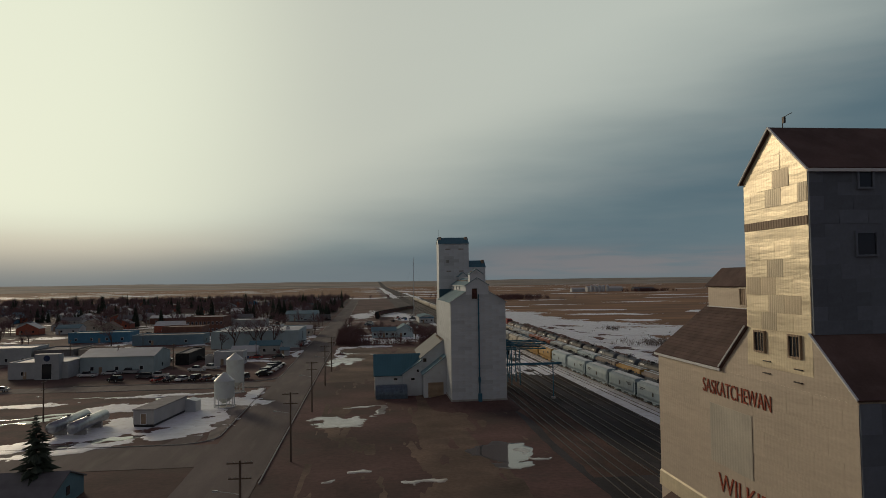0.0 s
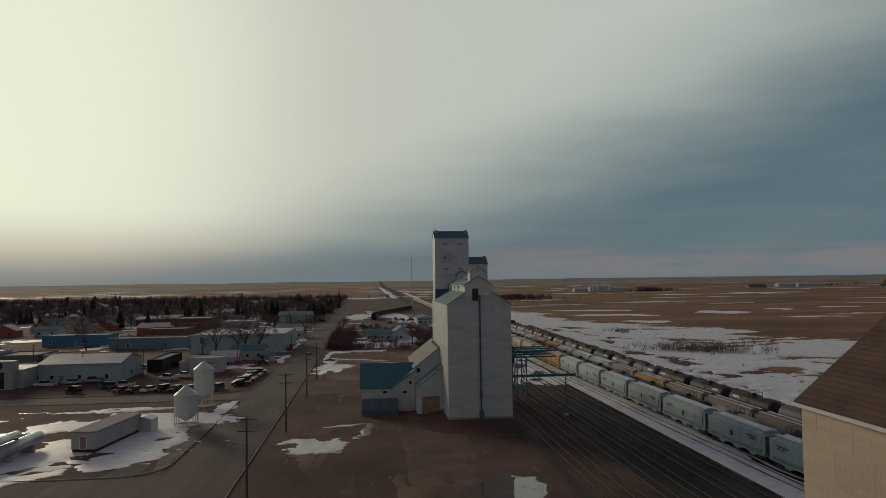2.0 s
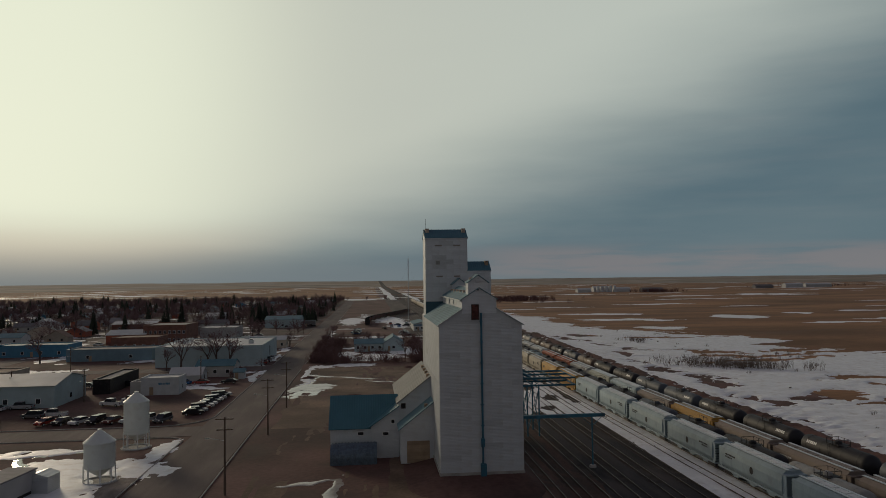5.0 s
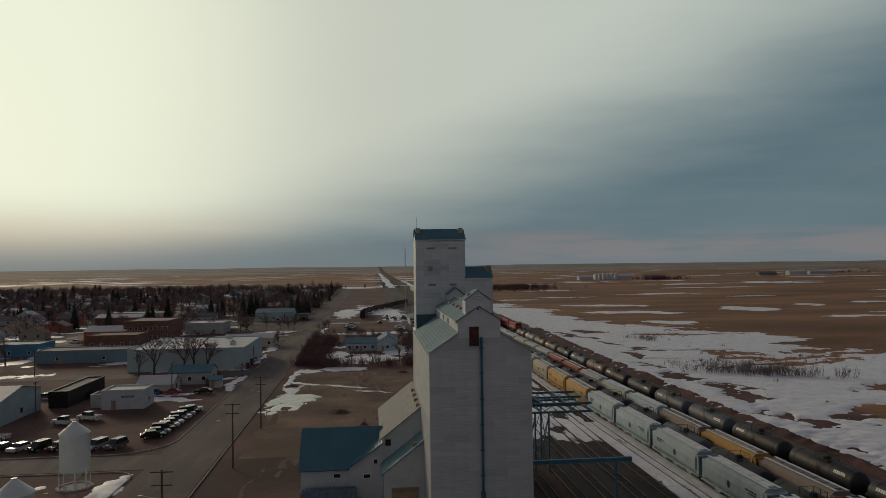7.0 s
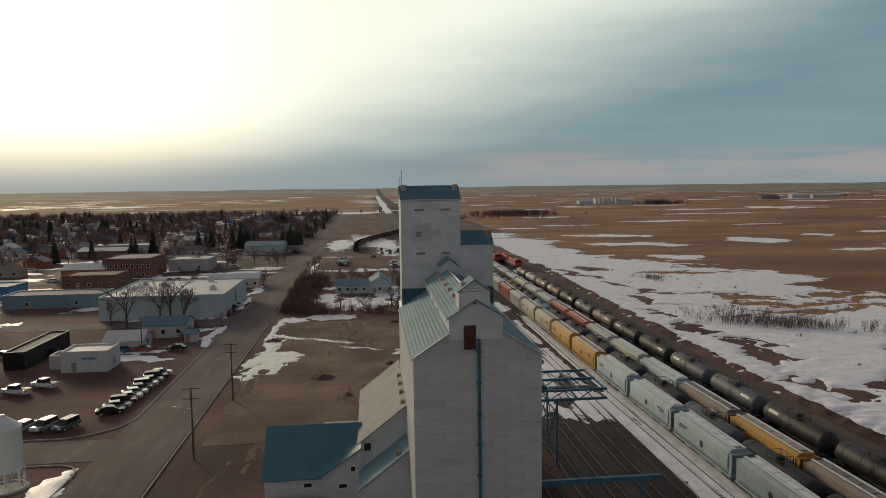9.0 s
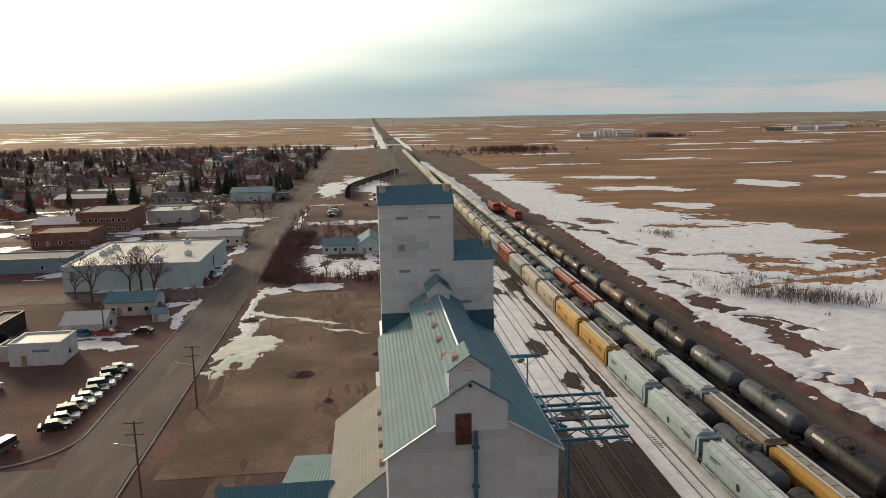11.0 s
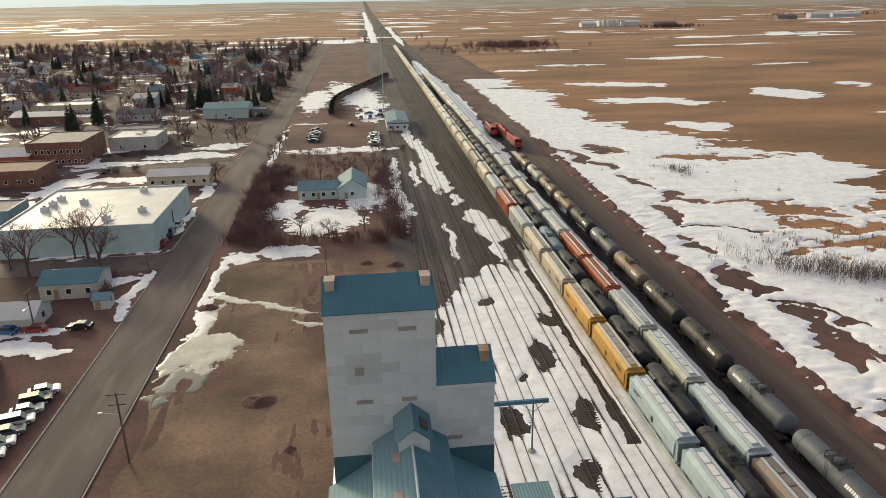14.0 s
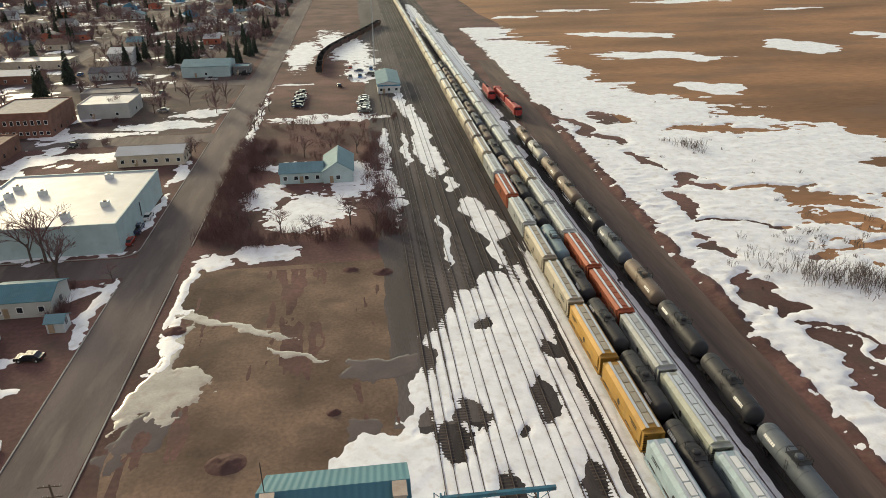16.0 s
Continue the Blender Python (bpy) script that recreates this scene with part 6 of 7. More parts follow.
rng = random.Random(21)
row = [("car", "black"), ("car", "silver"), ("suv", "maroon"), ("car", "white"), ("car", "white"), ("car", "grey"), ("suv", "white"), ("car", "silver"), ("suv", "black"), ("car", "white")]
for i, (kd, pt) in enumerate(row):
    park(kd, pt, -31.5 + 0.15 * i, 214.0 + 2.75 * i, -72)
for i, (kd, pt) in enumerate((("suv", "grey"), ("suv", "silver"), ("car", "silver"), ("car", "maroon"), ("suv", "black"), ("car", "white"), ("car", "black"), ("car", "red"))):
    park(kd, pt, -36.0 - 3.4 * i, 207.2 + 0.1 * i, 160)
for x, y, kd, pt, a in ((-54, 229, "truck", "white", 70), (-50.5, 233, "truck", "white", 65), (-66, 216, "suv", "grey", 80), (-62, 217, "truck", "white", 80), (-72, 210, "suv", "black", 60), (-74, 228, "truck", "silver", 85), (-79, 226, "car", "white", 85), (-84, 222, "truck", "white", 85), (-96, 196, "car", "silver", 90), (-102, 197, "car", "white", 90), (-110, 197, "car", "black", 85),
                        (-33, 262, "car", "black", 85), (-29.5, 324, "car", "white", 0), (-29.8, 316, "truck", "navy", 0), (-29.8, 309, "car", "red", 0), (-41, 262, "car", "red", 90), (-46, 262, "car", "blue", 80), (-60, 260, "truck", "black", 90), (-66, 262, "car", "white", 90), (-72, 261, "car", "grey", 90)):
    park(kd, pt, x, y, a)
for i in range(8):
    park(rng.choice(["car", "suv", "truck"]), rng.choice(list(CAR_PAINT)), -0.5 + rng.uniform(-0.3, 0.3), 434 + i * 3.6, 78)
    park(rng.choice(["car", "truck"]), rng.choice(["white", "silver", "black", "grey"]), 25.2 + rng.uniform(-0.4, 0.4), 422 + i * 3.3, 82)
for x, y in ((20, 487), (24.5, 489), (29, 493), (24, 502), (30, 506), (34, 498), (20, 512), (15, 470), (-110, 520), (-64, 510), (-75, 493), (-44, 496), (-30, 505), (-95, 460), (-60, 470), (-52, 437), (-80, 600), (-60, 590), (-55, 522), (-120, 400), (-140, 390), (-70, 392)):
    park(rng.choice(["car", "suv", "truck"]), rng.choice(list(CAR_PAINT)), x, y, rng.choice([0, 90, 85, 15, 180]))


# ---- buildings ----
def building(name, x0, y0, x1, y1, eave, ridge, wall, roof, label, category="building", axis="x", windows=3, door=True, flat=False, units=0, plain=False):
    b = thing(name, label, category)
    if flat:
        part("wall", Shape().box(x0, y0, 0, x1, y1, eave), M[wall], b)
        part("roof", Shape().box(x0 + 0.3, y0 + 0.3, eave - 0.1, x1 - 0.3, y1 - 0.3, eave + 0.02), M[roof], b)
        par = Shape()
        for a in ((x0, y0, x1, y0 + 0.3), (x0, y1 - 0.3, x1, y1), (x0, y0 + 0.3, x0 + 0.3, y1 - 0.3), (x1 - 0.3, y0 + 0.3, x1, y1 - 0.3)):
            par.box(a[0] - 0.04, a[1] - 0.04, eave, a[2] + 0.04, a[3] + 0.04, eave + 0.35)
        part("parapet", par, M[wall], b)
        for k in range(units):
            rr = random.Random(k + int(abs(x0)))
            ux, uy = rr.uniform(x0 + 3, x1 - 3), rr.uniform(y0 + 3, y1 - 3)
            un = part("roof_unit", Shape().box(ux - 0.9, uy - 0.7, eave, ux + 0.9, uy + 0.7, eave + 1.25), M["galv"], b)
            part("fan", Shape().lathe([(0.45, eave + 1.25), (0.45, eave + 1.4), (0.01, eave + 1.4)], 10, (ux, uy, 0)), M["steel"], un)
    else:
        c0, c1, a0, a1 = (y0, y1, x0, x1) if axis == "x" else (x0, x1, y0, y1)
        mid = (c0 + c1) / 2
        part("wall", Shape().prism([(c0, 0), (c1, 0), (c1, eave), (mid, ridge - 0.06), (c0, eave)], axis, a0, a1), M[wall], b)
        gable_roof(b, axis, a0, a1, c0, c1, eave, ridge, mid, M[roof], 0.4, 0.14, "roof", 0.3)
    n = windows
    for k in range(n):
        u = x0 + (x1 - x0) * (k + 0.5) / n
        if plain:
            part("window", Shape().box(u - 0.5, y0 - 0.04, 1.1, u + 0.5, y0, 2.2), M["dark_glass"], b)
            continue
        window(b, "y", y0, u - 0.5, u + 0.5, 1.1, 2.2)
        if eave > 6:
            window(b, "y", y0, u - 0.5, u + 0.5, 4.6, 6.0)
    if door and plain:
        part("door", Shape().box(x0 + 1.6, y0 - 0.05, 0.1, x0 + 2.6, y0, 2.1), M["tan_sheet"], b)
    elif door:
        u = x0 + (x1 - x0) * 0.28 if n != 4 else x0 + (x1 - x0) * 0.5
        part("door", Shape().box(u - 0.5, y0 - 0.05, 0.1, u + 0.5, y0, 2.1), M["tan_sheet"], b)
        for k in range(max(1, n // 2)):
            v = y0 + (y1 - y0) * (k + 0.5) / max(1, n // 2)
            side = part("side_window", Shape().box(x1, v - 0.5, 1.1, x1 + 0.04, v + 0.5, 2.2), M["dark_glass"], b)
    return b


wh = building("warehouse", -66, 303.8, -30, 341, 6.8, 0, "house_pale", "membrane", "large white flat-roofed warehouse on the street corner", "warehouse", flat=True, units=7, windows=0, door=False)
for y in (309, 316):
    part("side_door", Shape().box(-30, y, 0.1, -29.94, y + 1.0, 2.2), M["grey_wall"], wh)
part("pipe_stack", Shape().tube((-29.85, 321, 2), (-29.85, 321, 5.5), 0.12), M["steel"], wh)
building("bungalow", -46, 277, -34.6, 285.5, 3.4, 4.9, "grey_wall", "teal_roof", "small grey house with a blue-grey roof", "house", windows=3)
building("garden_shed", -33.4, 270.5, -30.4, 273.5, 2.2, 3.0, "house_white", "teal_light", "small pale garden shed with a gable roof", "shed", windows=0)
building("site_office", -52.0, 243.9, -42.4, 251.5, 4.2, 0, "house_white", "membrane", "white flat-roofed sales office with a blue sign", "office", flat=True, windows=0)
tagged(part("sign", bars_of_text(Shape(), -47.6, -44.6, 243.85, 2.7, 3.2, 3), M["house_blue"]), "row of blue lettering bars on the sales office", "sign")
box_ = building("freight_box", -65.5, 248, -61.0, 271, 3.6, 0, "black", "roof_grey", "long black storage container", "container", flat=True, windows=0, door=False)
building("store_annex", -55.6, 247.0, -53.0, 252.0, 2.8, 0, "grey_wall", "roof_grey", "small grey box beside the sales office", "container", flat=True, windows=0, door=False)
building("quonset_store", -50, 262.5, -41, 270, 2.6, 4.4, "house_white", "membrane", "low white store with a pale roof", "shed", windows=0)
building("row_building", -49, 367.2, -29.6, 376.5, 3.6, 5.0, "house_tan", "membrane", "long beige building with a row of small windows", "building", windows=6)
building("brick_hotel", -101.5, 406, -81.5, 430, 8.4, 0, "brick", "roof_grey", "two-storey brown brick building with a cornice", "building", flat=True, windows=9)
building("long_store", -80.5, 429.5, -62, 447, 5.2, 0, "grey_wall", "membrane", "long grey store with a white roof", "store", flat=True, windows=2)
building("back_store", -88, 455, -68, 465, 4.2, 0, "roof_grey", "roof_grey", "dark grey store behind the long store", "store", flat=True, windows=2)
building("steel_shop", -58.5, 503.5, -36.5, 522, 5.0, 7.0, "house_pale", "teal_light", "pale blue steel workshop with a shallow roof", "workshop", windows=1)
building("shop_wing", -35.5, 507, -28, 516, 3.5, 0, "roof_grey", "teal_roof", "low dark wing beside the blue workshop", "shed", flat=True, windows=2)
building("white_hall", -101, 505, -82, 515, 3.6, 5.4, "house_white", "roof_grey", "long white bungalow by the side street", "house", windows=5)
building("white_house", -104, 545, -92, 560, 6.0, 8.0, "house_white", "membrane", "tall white house with a pale roof", "house", windows=3)
building("red_store", -150, 503, -124, 517, 4.0, 5.5, "brick", "house_white", "low red brick store with a pale roof", "store", windows=3)
building("flat_hall", -160, 540, -122, 556, 4.0, 0, "house_tan", "membrane", "long flat-roofed hall with a pale roof", "hall", flat=True, windows=4)
yard = building("yard_house", 0.8, 343.8, 12.5, 352, 3.2, 4.8, "house_pale", "teal_light", "pale blue bungalow among the bare trees", "house", windows=4)
building("yard_wing", 12.6, 342.8, 20.8, 358.5, 3.4, 6.0, "house_pale", "teal_light", "gabled wing of the bungalow among the trees", "house", axis="y", windows=1)
st = building("railway_station", 31.4, 452.5, 40.8, 482, 3.8, 5.0, "house_white", "teal_light", "small white railway office with a pale teal roof", "railway office", axis="y", windows=3)
part("stripe", Shape().box(31.3, 452.38, 3.0, 40.9, 452.46, 3.6), M["house_blue"], st)
# dealership and the shops along the first side street
d = building("dealership_hall", -89, 229, -67, 247.5, 5.2, 7.0, "house_pale", "membrane", "pale blue-white dealership workshop with a long roof", "workshop", windows=3)
d2 = building("dealership", -106, 221, -89.2, 238, 4.6, 0, "house_white", "membrane", "white car dealership front with a tall entrance tower", "dealership", flat=True, windows=2)
tw = part("entrance_tower", Shape().box(-97.6, 218.8, 0, -90.8, 222, 7.4), M["house_white"], d2)
part("sign_disc", Shape().tube((-94.2, 218.72, 6.2), (-94.2, 218.8, 6.2), 0.9, n=20), M["auto_navy"], tw)
window(tw, "y", 218.8, -95.6, -92.8, 0.2, 4.6, "entrance", M["white_paint"])
building("blue_store", -106, 330.5, -75, 343, 4.2, 0, "store_blue", "roof_grey", "long blue-grey steel store", "store", flat=True, windows=2)
building("bright_store", -142, 352, -114, 366, 4.5, 0, "house_blue", "teal_roof", "bright blue store with a flat roof", "store", flat=True, windows=4)
building("brick_store", -106, 376, -86, 392, 5.0, 0, "brick", "roof_brown", "long red-brown brick store", "store", flat=True, windows=5)
building("red_shop", -118, 404, -100, 418, 4.5, 6.5, "house_red", "house_white", "low red shop with a pale roof", "shop", windows=2)
building("corner_shop", -140, 262, -118, 276, 5.5, 0, "house_white", "membrane", "white flat-roofed shop on the side street", "shop", flat=True, windows=4)
building("dark_shop", -117, 262, -104, 278, 4.6, 0, "roof_grey", "roof_grey", "dark flat-roofed shop with white windows", "shop", flat=True, windows=3)
building("tan_shop", -103, 264, -94, 276, 4.2, 0, "house_tan", "roof_brown", "small tan shop with a dark roof", "shop", flat=True, windows=2)
building("left_hall", -168, 226, -140, 246, 5.0, 7.0, "grey_wall", "teal_light", "grey hall with a pale metal roof", "hall", windows=4)
building("corner_house", -47, 90, -38.2, 100, 2.2, 4.0, "teal_light", "roof_grey", "small blue-grey gabled house below the spruce", "house", windows=1)


def house_rows():
    rng = random.Random(99)
    walls = ["house_white", "house_tan", "grey_wall", "house_white", "house_blue", "house_red", "house_tan"]
    words = {"house_white": "white", "house_tan": "tan", "grey_wall": "grey", "house_blue": "blue", "house_red": "red"}
    for bx0, bx1 in ((-122, -33), (-224, -134), (-324, -236), (-416, -336)):
        for by0, by1 in ((403, 480), (495, 579), (591, 684), (696, 794), (806, 940)):
            if bx1 > -100 and by0 < 560:
                continue
            y = by0 + 14
            for yy in (by0 + 16, (by0 + by1) / 2 + 6, by1 - 20):
                x = bx0 + 8 + rng.uniform(0, 6)
                while x < bx1 - 12:
                    w, dp = rng.uniform(9, 13), rng.uniform(7.5, 10)
                    if rng.random() < 0.78:
                        wm = rng.choice(walls)
                        building("house", x, yy + rng.uniform(-3, 3), x + w, yy + dp, rng.uniform(2.8, 3.6), rng.uniform(4.8, 6.4), wm, rng.choice(["roof_grey", "roof_brown", "roof_grey", "membrane", "teal_light"]), "small %s wooden house with a gable roof" % words[wm], "house", axis=rng.choice("xy"), windows=2, plain=True)
                    x += w + rng.uniform(6, 14)


house_rows()


# ---- trees ----
def bare_tree(seed, h, spread, material="twig"):
    rng = random.Random(seed)
    trunk, crown = Shape(), Shape()

    def grow(p, d, ln, r, depth):
        q = p + d * ln
        tgt = trunk if depth < 2 else crown
        tgt.tube(p, q, r, r * 0.62, 6 if depth < 2 else 3, caps=False)
        if depth == 5:
            return
        for k in range((4, 4, 3, 3, 2)[depth]):
            axis = Vector((rng.uniform(-1, 1), rng.uniform(-1, 1), rng.uniform(-0.25, 0.35))).normalized()
            nd = d * rng.uniform(0.75, 1.0) + axis * spread * rng.uniform(0.6, 1.1)
            nd.z = max(nd.z, 0.02)
            grow(p + d * ln * rng.uniform(0.5, 1.0), nd.normalized(), ln * rng.uniform(0.58, 0.82), max(r * 0.55, 0.026), depth + 1)

    grow(Vector((0, 0, -0.1)), Vector((0, 0, 1)), h * 0.33, h * 0.022, 0)
    t = thing("bare_tree", "leafless grey-brown deciduous tree with fine twigs", "tree", "bare trees of the town")
    part("trunk", trunk, M["bark"], t)
    part("crown", crown, M[material], t)
    return t


def spruce(seed, h):
    rng = random.Random(seed)
    t = thing("spruce", "dark green spruce with drooping branches", "tree", "spruces of the town")
    part("trunk", Shape().tube((0, 0, -0.1), (0, 0, h * 0.97), h * 0.016, 0.02, 6), M["bark"], t)
    cr = Shape()
    z = h * 0.06
    while z < h * 0.99:
        f = 1 - z / h
        r = h * 0.215 * f ** 0.8 + 0.12
        n = int(6 + 8 * f)
        for k in range(n):
            a = rng.uniform(0, 2 * math.pi)
            l = r * rng.uniform(0.65, 1.15)
            c, s = math.cos(a), math.sin(a)
            wd = 0.16 * l + 0.10
            z1 = z + rng.uniform(-0.15, 0.15)
            tip = (c * l, s * l, z1 - l * rng.uniform(0.15, 0.45))
            m1 = (c * l * 0.55 - s * wd, s * l * 0.55 + c * wd, z1 - l * 0.2)
            m2 = (c * l * 0.55 + s * wd, s * l * 0.55 - c * wd, z1 - l * 0.2)
            mid = (c * l * 0.5, s * l * 0.5, z1 + 0.10 * l)
            cr.add([(0, 0, z1), m1, tip, m2, mid], [(0, 1, 4), (1, 2, 4), (2, 3, 4), (3, 0, 4)])
        z += 0.022 * h + 0.12 * f
    part("crown", cr, M["needle"], t)
    return t


def brush(name, label, spots, seed, material, stems, thick=0.03):
    """A belt of leafless brush: many thin forked stems, past counting."""
    rng = random.Random(seed)
    sh = Shape()
    for x, y, h in spots:
        for k in range(stems):
            a, rr = rng.uniform(0, 6.28), rng.uniform(0, 1) ** 0.5 * h * 0.5
            p = Vector((x + rr * math.cos(a), y + rr * math.sin(a), -0.05))
            d = Vector((rng.uniform(-0.4, 0.4), rng.uniform(-0.4, 0.4), 1)).normalized()
            l = h * rng.uniform(0.5, 1.0)
            q = p + d * l * 0.6
            sh.tube(p, q, thick, thick * 0.7, 3, caps=False)
            for j in range(3):
                e = (d + Vector((rng.uniform(-0.6, 0.6), rng.uniform(-0.6, 0.6), rng.uniform(-0.1, 0.3)))).normalized()
                sh.tube(p + d * l * rng.uniform(0.25, 0.6), q + e * l * 0.45, thick * 0.7, thick * 0.3, 3, caps=False)
    tagged(part(name, sh, M[material]), label, "brush", kind="stuff")


BARE = [bare_tree(101 + k, h, s) for k, (h, s) in enumerate(((13, 0.68), (11, 0.8), (14, 0.6), (10, 0.85), (12, 0.66)))]
FIR = [spruce(201 + k, h) for k, h in enumerate((13, 11, 15))]
USED = {}


def plant(pool, x, y, rng, lo=0.8, hi=1.2):
    src = rng.choice(pool)
    s = rng.uniform(lo, hi)
    turn = pose(x, y, 0, 0, 0, rng.uniform(0, 360))
    if src not in USED:
        USED[src] = s
        src.matrix_basis = turn @ Matrix.Scale(s, 4)
    else:
        copy_thing(src, turn @ Matrix.Scale(s / USED[src], 4))


def planting():
    rng = random.Random(5)
    # trees of the fenced yard north of the lot
    for x, y in ((-7, 318), (-10, 332), (-3, 311), (4, 309), (11, 308), (20, 312), (28, 318), (29, 328), (-8, 345), (26, 308), (-11, 358), (14, 372), (6, 368), (22, 370), (28, 352), (-6, 366), (-12, 372)):
        plant(BARE, x, y, rng, 0.5, 0.85)
    spots = []
    for k in range(280):
        e = rng.random()
        x, y = (rng.uniform(-14.5, -5), rng.uniform(304, 385)) if e < 0.5 else (rng.uniform(-6, 31), rng.uniform(302, 307)) if e < 0.68 else (rng.uniform(24, 32), rng.uniform(306, 380)) if e < 0.85 else (rng.uniform(-10, 30), rng.uniform(362, 400))
        spots.append((x, y, rng.uniform(1.9, 4.6)))
    for x in range(-14, 40, 3):
        spots.append((x + rng.uniform(-2, 2), 410 + rng.uniform(-8, 8), rng.uniform(1.5, 3)))
    brush("yard_brush", "dense leafless reddish brush round the fenced yard", spots, 31, "bush", 26)
    spots = [(-34.5, 275.0, 2.6), (-33.4, 277.5, 2.4), (-33.8, 279.5, 2.8), (-35, 287.5, 2.2), (-60, 393, 3), (-66, 390, 2.5), (-110, 385, 3.5), (-104, 388, 3), (-98, 391, 2.5), (-72, 420, 2), (-66, 424, 2)]
    brush("garden_brush", "dark leafless garden shrubs beside the street", spots, 32, "bush", 60)
    for x, y, s in ((-38.5, 290.5, 1.35), (-45.0, 301.3, 1.3), (-54, 291, 1.35), (-48, 301.5, 1.1), (-28.5, 372, 0.8), (-29, 380, 0.7), (-13, 402, 0.7), (-12, 415, 0.8), (-11, 430, 0.7), (-60, 296, 0.9), (-28, 290, 0.5)):
        plant(BARE, x, y, rng, s * 0.95, s * 1.05)
    u = USED.get(FIR[1], 1.0)
    copy_thing(FIR[1], pose(-42.3, 95.5, 0) @ Matrix.Diagonal((1.7 / u, 1.7 / u, 1.02 / u, 1)))
    # belt of trees in the town
    def clear(x, y):
        if any(abs(y - r) < 8 for r in (296, 396, 488, 585, 690, 800)) or any(abs(x - r) < 8 for r in (-128, -230, -330)):
            return False
        return not (x > -112 and y < 430) and x < -29 and not (-62 < x < -28 and 495 < y < 525)
    n = 0
    while n < 240:
        x, y = rng.uniform(-330, -29), rng.uniform(300, 700)
        if not clear(x, y) or (y < 520 and rng.random() < 0.6):
            continue
        plant(BARE, x, y, rng, 0.65, 1.05)
        n += 1
    n = 0
    while n < 230:
        x, y = rng.uniform(-400, -32), rng.uniform(470, 960)
        if not clear(x, y):
            continue
        for k in range(rng.choice((1, 1, 2, 3))):
            plant(FIR, x + rng.uniform(-4, 4), y + rng.uniform(-4, 4), rng, 0.6, 1.05)
            n += 1
    # the far blocks' trees, past counting
    sh = Shape()
    for k in range(2000):
        x, y = rng.uniform(-640, -27), rng.uniform(430, 1060)
        if not clear(x, y) or (y < 560 and x > -330 and rng.random() < 0.7):
            continue
        h = rng.uniform(6.5, 12)
        base = Vector((x, y, 0))
        sh.tube(base, base + Vector((0, 0, h * 0.45)), 0.17, 0.1, 4, caps=False)
        for j in range(26):
            a, e = rng.uniform(0, 6.28), rng.uniform(0.35, 1.4)
            d = Vector((math.cos(a) * math.cos(e), math.sin(a) * math.cos(e), math.sin(e)))
            p = base + Vector((0, 0, h * rng.uniform(0.22, 0.5)))
            q = p + d * h * rng.uniform(0.3, 0.55)
            sh.tube(p, q, 0.10, 0.055, 3, caps=False)
            for i in range(2):
                d2 = (d + Vector((rng.uniform(-0.8, 0.8), rng.uniform(-0.8, 0.8), rng.uniform(-0.2, 0.5)))).normalized()
                sh.tube(p.lerp(q, rng.uniform(0.4, 1)), q + d2 * h * 0.16, 0.065, 0.04, 3, caps=False)
    tagged(part("town_trees", sh, M["twig"]), "leafless trees crowding the far town blocks", "trees", kind="stuff")
    for x, y in ((-72, 540), (-68, 545), (-64, 540), (-60, 546), (-69, 552), (-66, 560), (-34, 560), (-37, 565), (-33, 570), (-108, 500), (-110, 470), (-40, 905), (-35, 890)):
        plant(FIR, x, y, rng, 0.9, 1.2)
    spots = [(x, 267 + rng.gauss(0, 2.6) - (x - 118) * 0.55, rng.uniform(2.4, 4.8)) for x in (rng.gauss(121, 8) for k in range(90))]
    spots += [(rng.gauss(125, 2.5), rng.gauss(358, 4), rng.uniform(2, 4)) for k in range(16)]
    spots += [(rng.uniform(95, 150), rng.uniform(150, 420), rng.uniform(0.6, 1.6)) for k in range(40)]
    spots += [(rng.gauss(132, 14), rng.gauss(285, 6), rng.uniform(1, 2.2)) for k in range(40)]
    brush("meadow_willows", "thin leafless willow stems standing in the snow", spots, 33, "reed", 9, 0.035)
    spots = [(rng.gauss(165, 40), rng.gauss(920, 38), rng.uniform(3, 6.5)) for k in range(90)]
    brush("track_brush", "leafless brush on the prairie beside the railway", spots, 34, "twig", 16, 0.07)


planting()


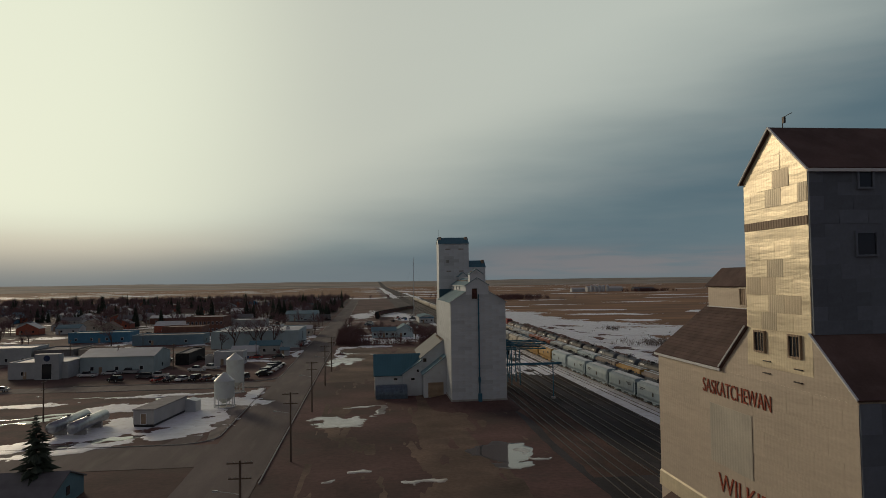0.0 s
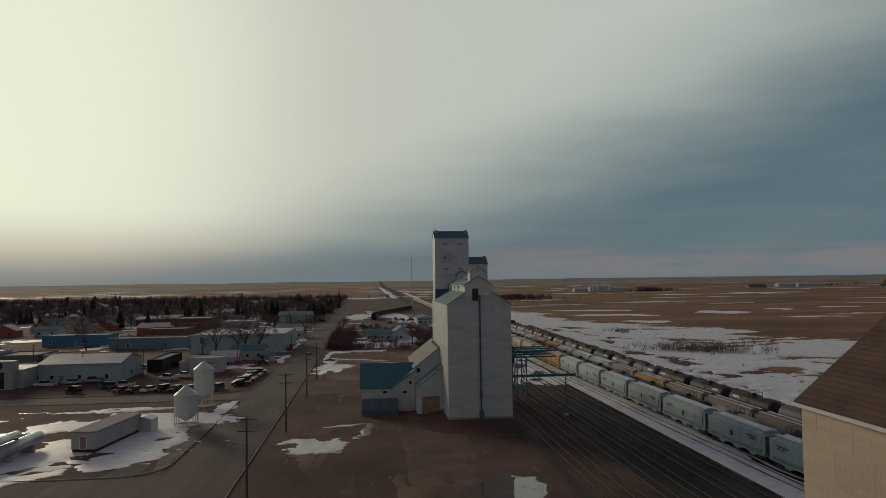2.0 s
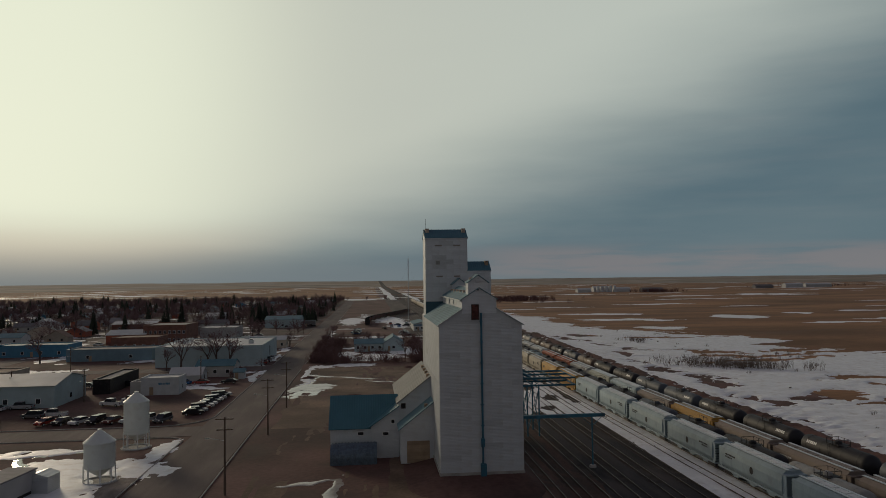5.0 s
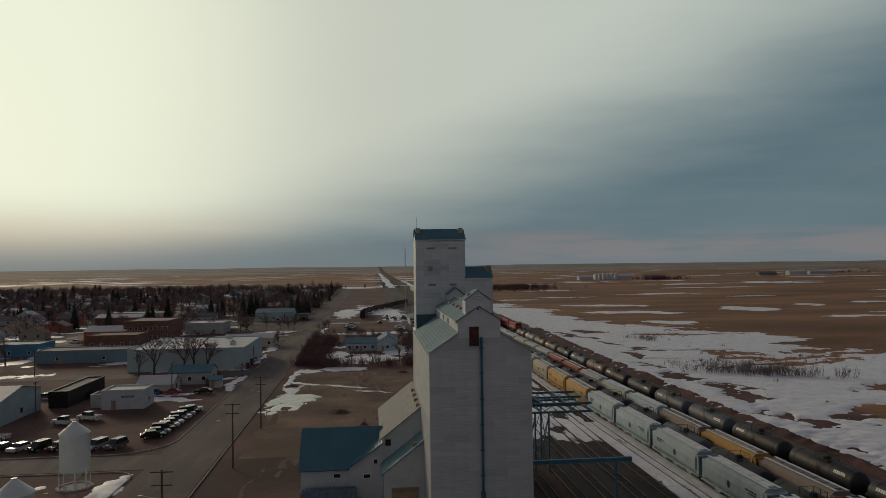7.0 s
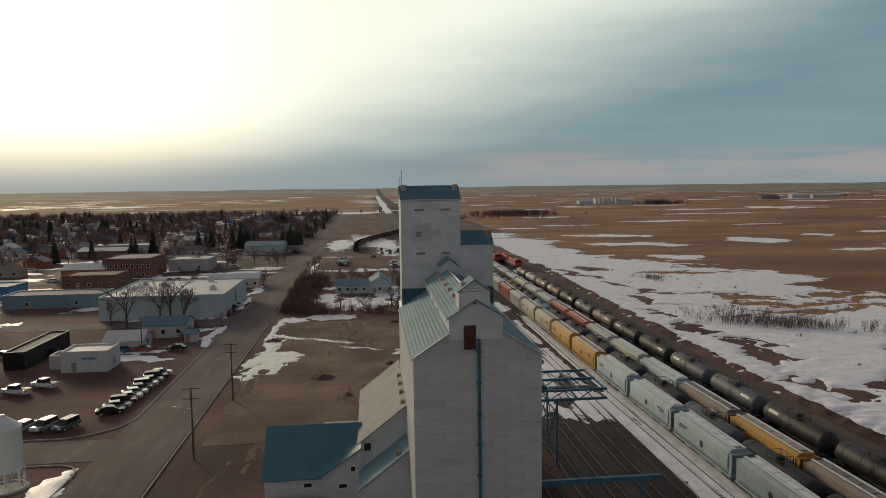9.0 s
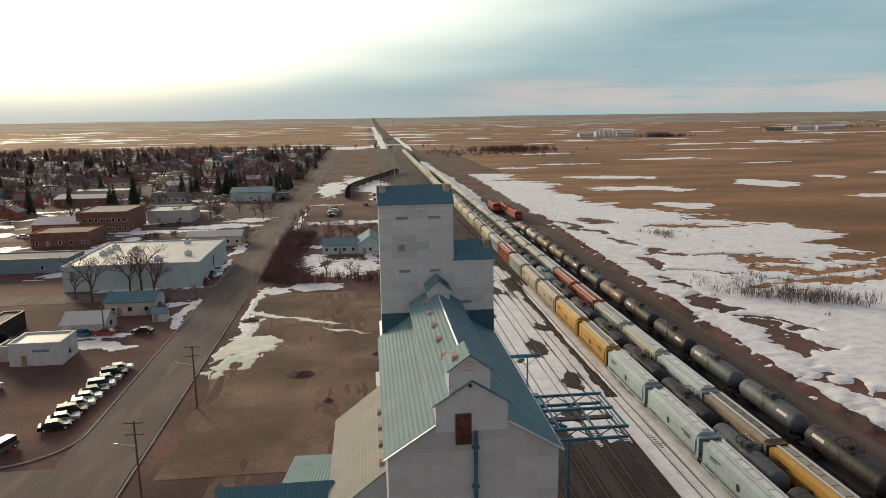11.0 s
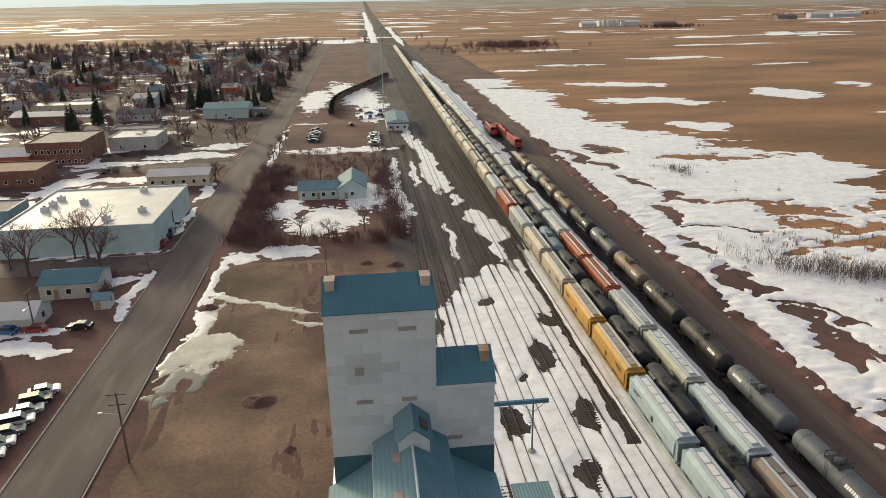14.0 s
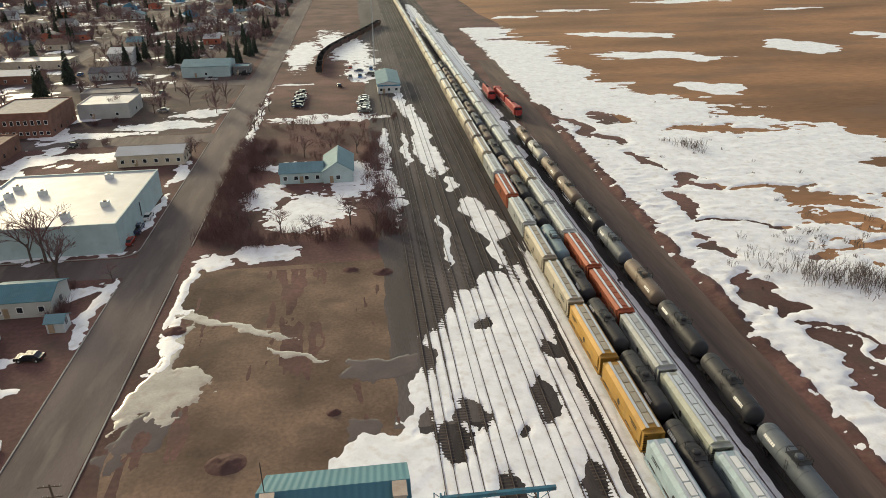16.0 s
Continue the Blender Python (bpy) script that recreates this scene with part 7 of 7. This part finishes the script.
# ---- distance ----
def far_farm():
    for x, y, w, hgt, wall in ((392, 1343, 26, 5, "house_white"), (425, 1350, 34, 8, "house_white"), (470, 1360, 30, 6, "house_white"), (500, 1300, 40, 5, "roof_grey"), (900, 1500, 40, 7, "house_white"), (960, 1520, 60, 6, "house_white"), (820, 1480, 40, 5, "roof_grey")):
        building("farm_building", x, y, x + w, y + 16, hgt, hgt + 3, wall, "membrane" if wall == "house_white" else "roof_grey", "far pale farm building on the prairie", "farm building", windows=0, door=False)
    for k in range(5):
        x = 428 + k * 8
        s = thing("silo", "far round steel farm silo", "silo", "far farm silos")
        part("silo_shell", Shape().lathe([(3, 0), (3, 11), (0.01, 13)], 16, (x, 1335, 0)), M["galv"], s)
    m = thing("radio_mast", "tall thin guyed steel radio mast behind the railway office", "mast")
    legs = [(32.1 + 0.28 * math.cos(a), 518 + 0.28 * math.sin(a)) for a in (0.5, 2.6, 4.7)]
    for p in legs:
        part("mast_leg", Shape().tube((*p, 0), (*p, 43), 0.06, n=5), M["galv"], m)
    lace = Shape()
    for k in range(36):
        for p, q in zip(legs, legs[1:] + legs[:1]):
            lace.tube((*p, k * 1.2), (*q, k * 1.2 + 1.2), 0.03, n=3)
    tagged(part("lacing", lace, M["galv"], m), kind="stuff")
    part("whip", Shape().tube((32.1, 518, 42.5), (32.1, 518, 45.2), 0.05, n=5), M["galv"], m)
    for a in (0.5, 2.6, 4.7):
        for z in (22, 40):
            part("guy", Shape().tube((32.1, 518, z), (32.1 + 17 * math.cos(a), 518 + 17 * math.sin(a), 0), 0.012, n=3), M["steel"], m)


far_farm()


def far_woods():
    rng = random.Random(77)
    sh = Shape()
    for cx, cy, rx, ry, n in ((195, 950, 45, 18, 130), (520, 1280, 45, 8, 90), (-330, 1100, 420, 50, 200), (1050, 1640, 160, 20, 60)):
        for k in range(n):
            x, y = rng.gauss(cx, rx * 0.5), rng.gauss(cy, ry * 0.5)
            h = rng.uniform(4, 8)
            for j in range(7):
                a = rng.uniform(0, 6.28)
                d = Vector((math.cos(a) * 0.5, math.sin(a) * 0.5, 1)).normalized()
                sh.tube((x, y, 0), Vector((x, y, 0)) + d * h, 0.35, 0.12, 3, caps=False)
    tagged(part("far_woods", sh, M["bush"]), "far leafless shelterbelts on the prairie", "woods", kind="stuff")


far_woods()
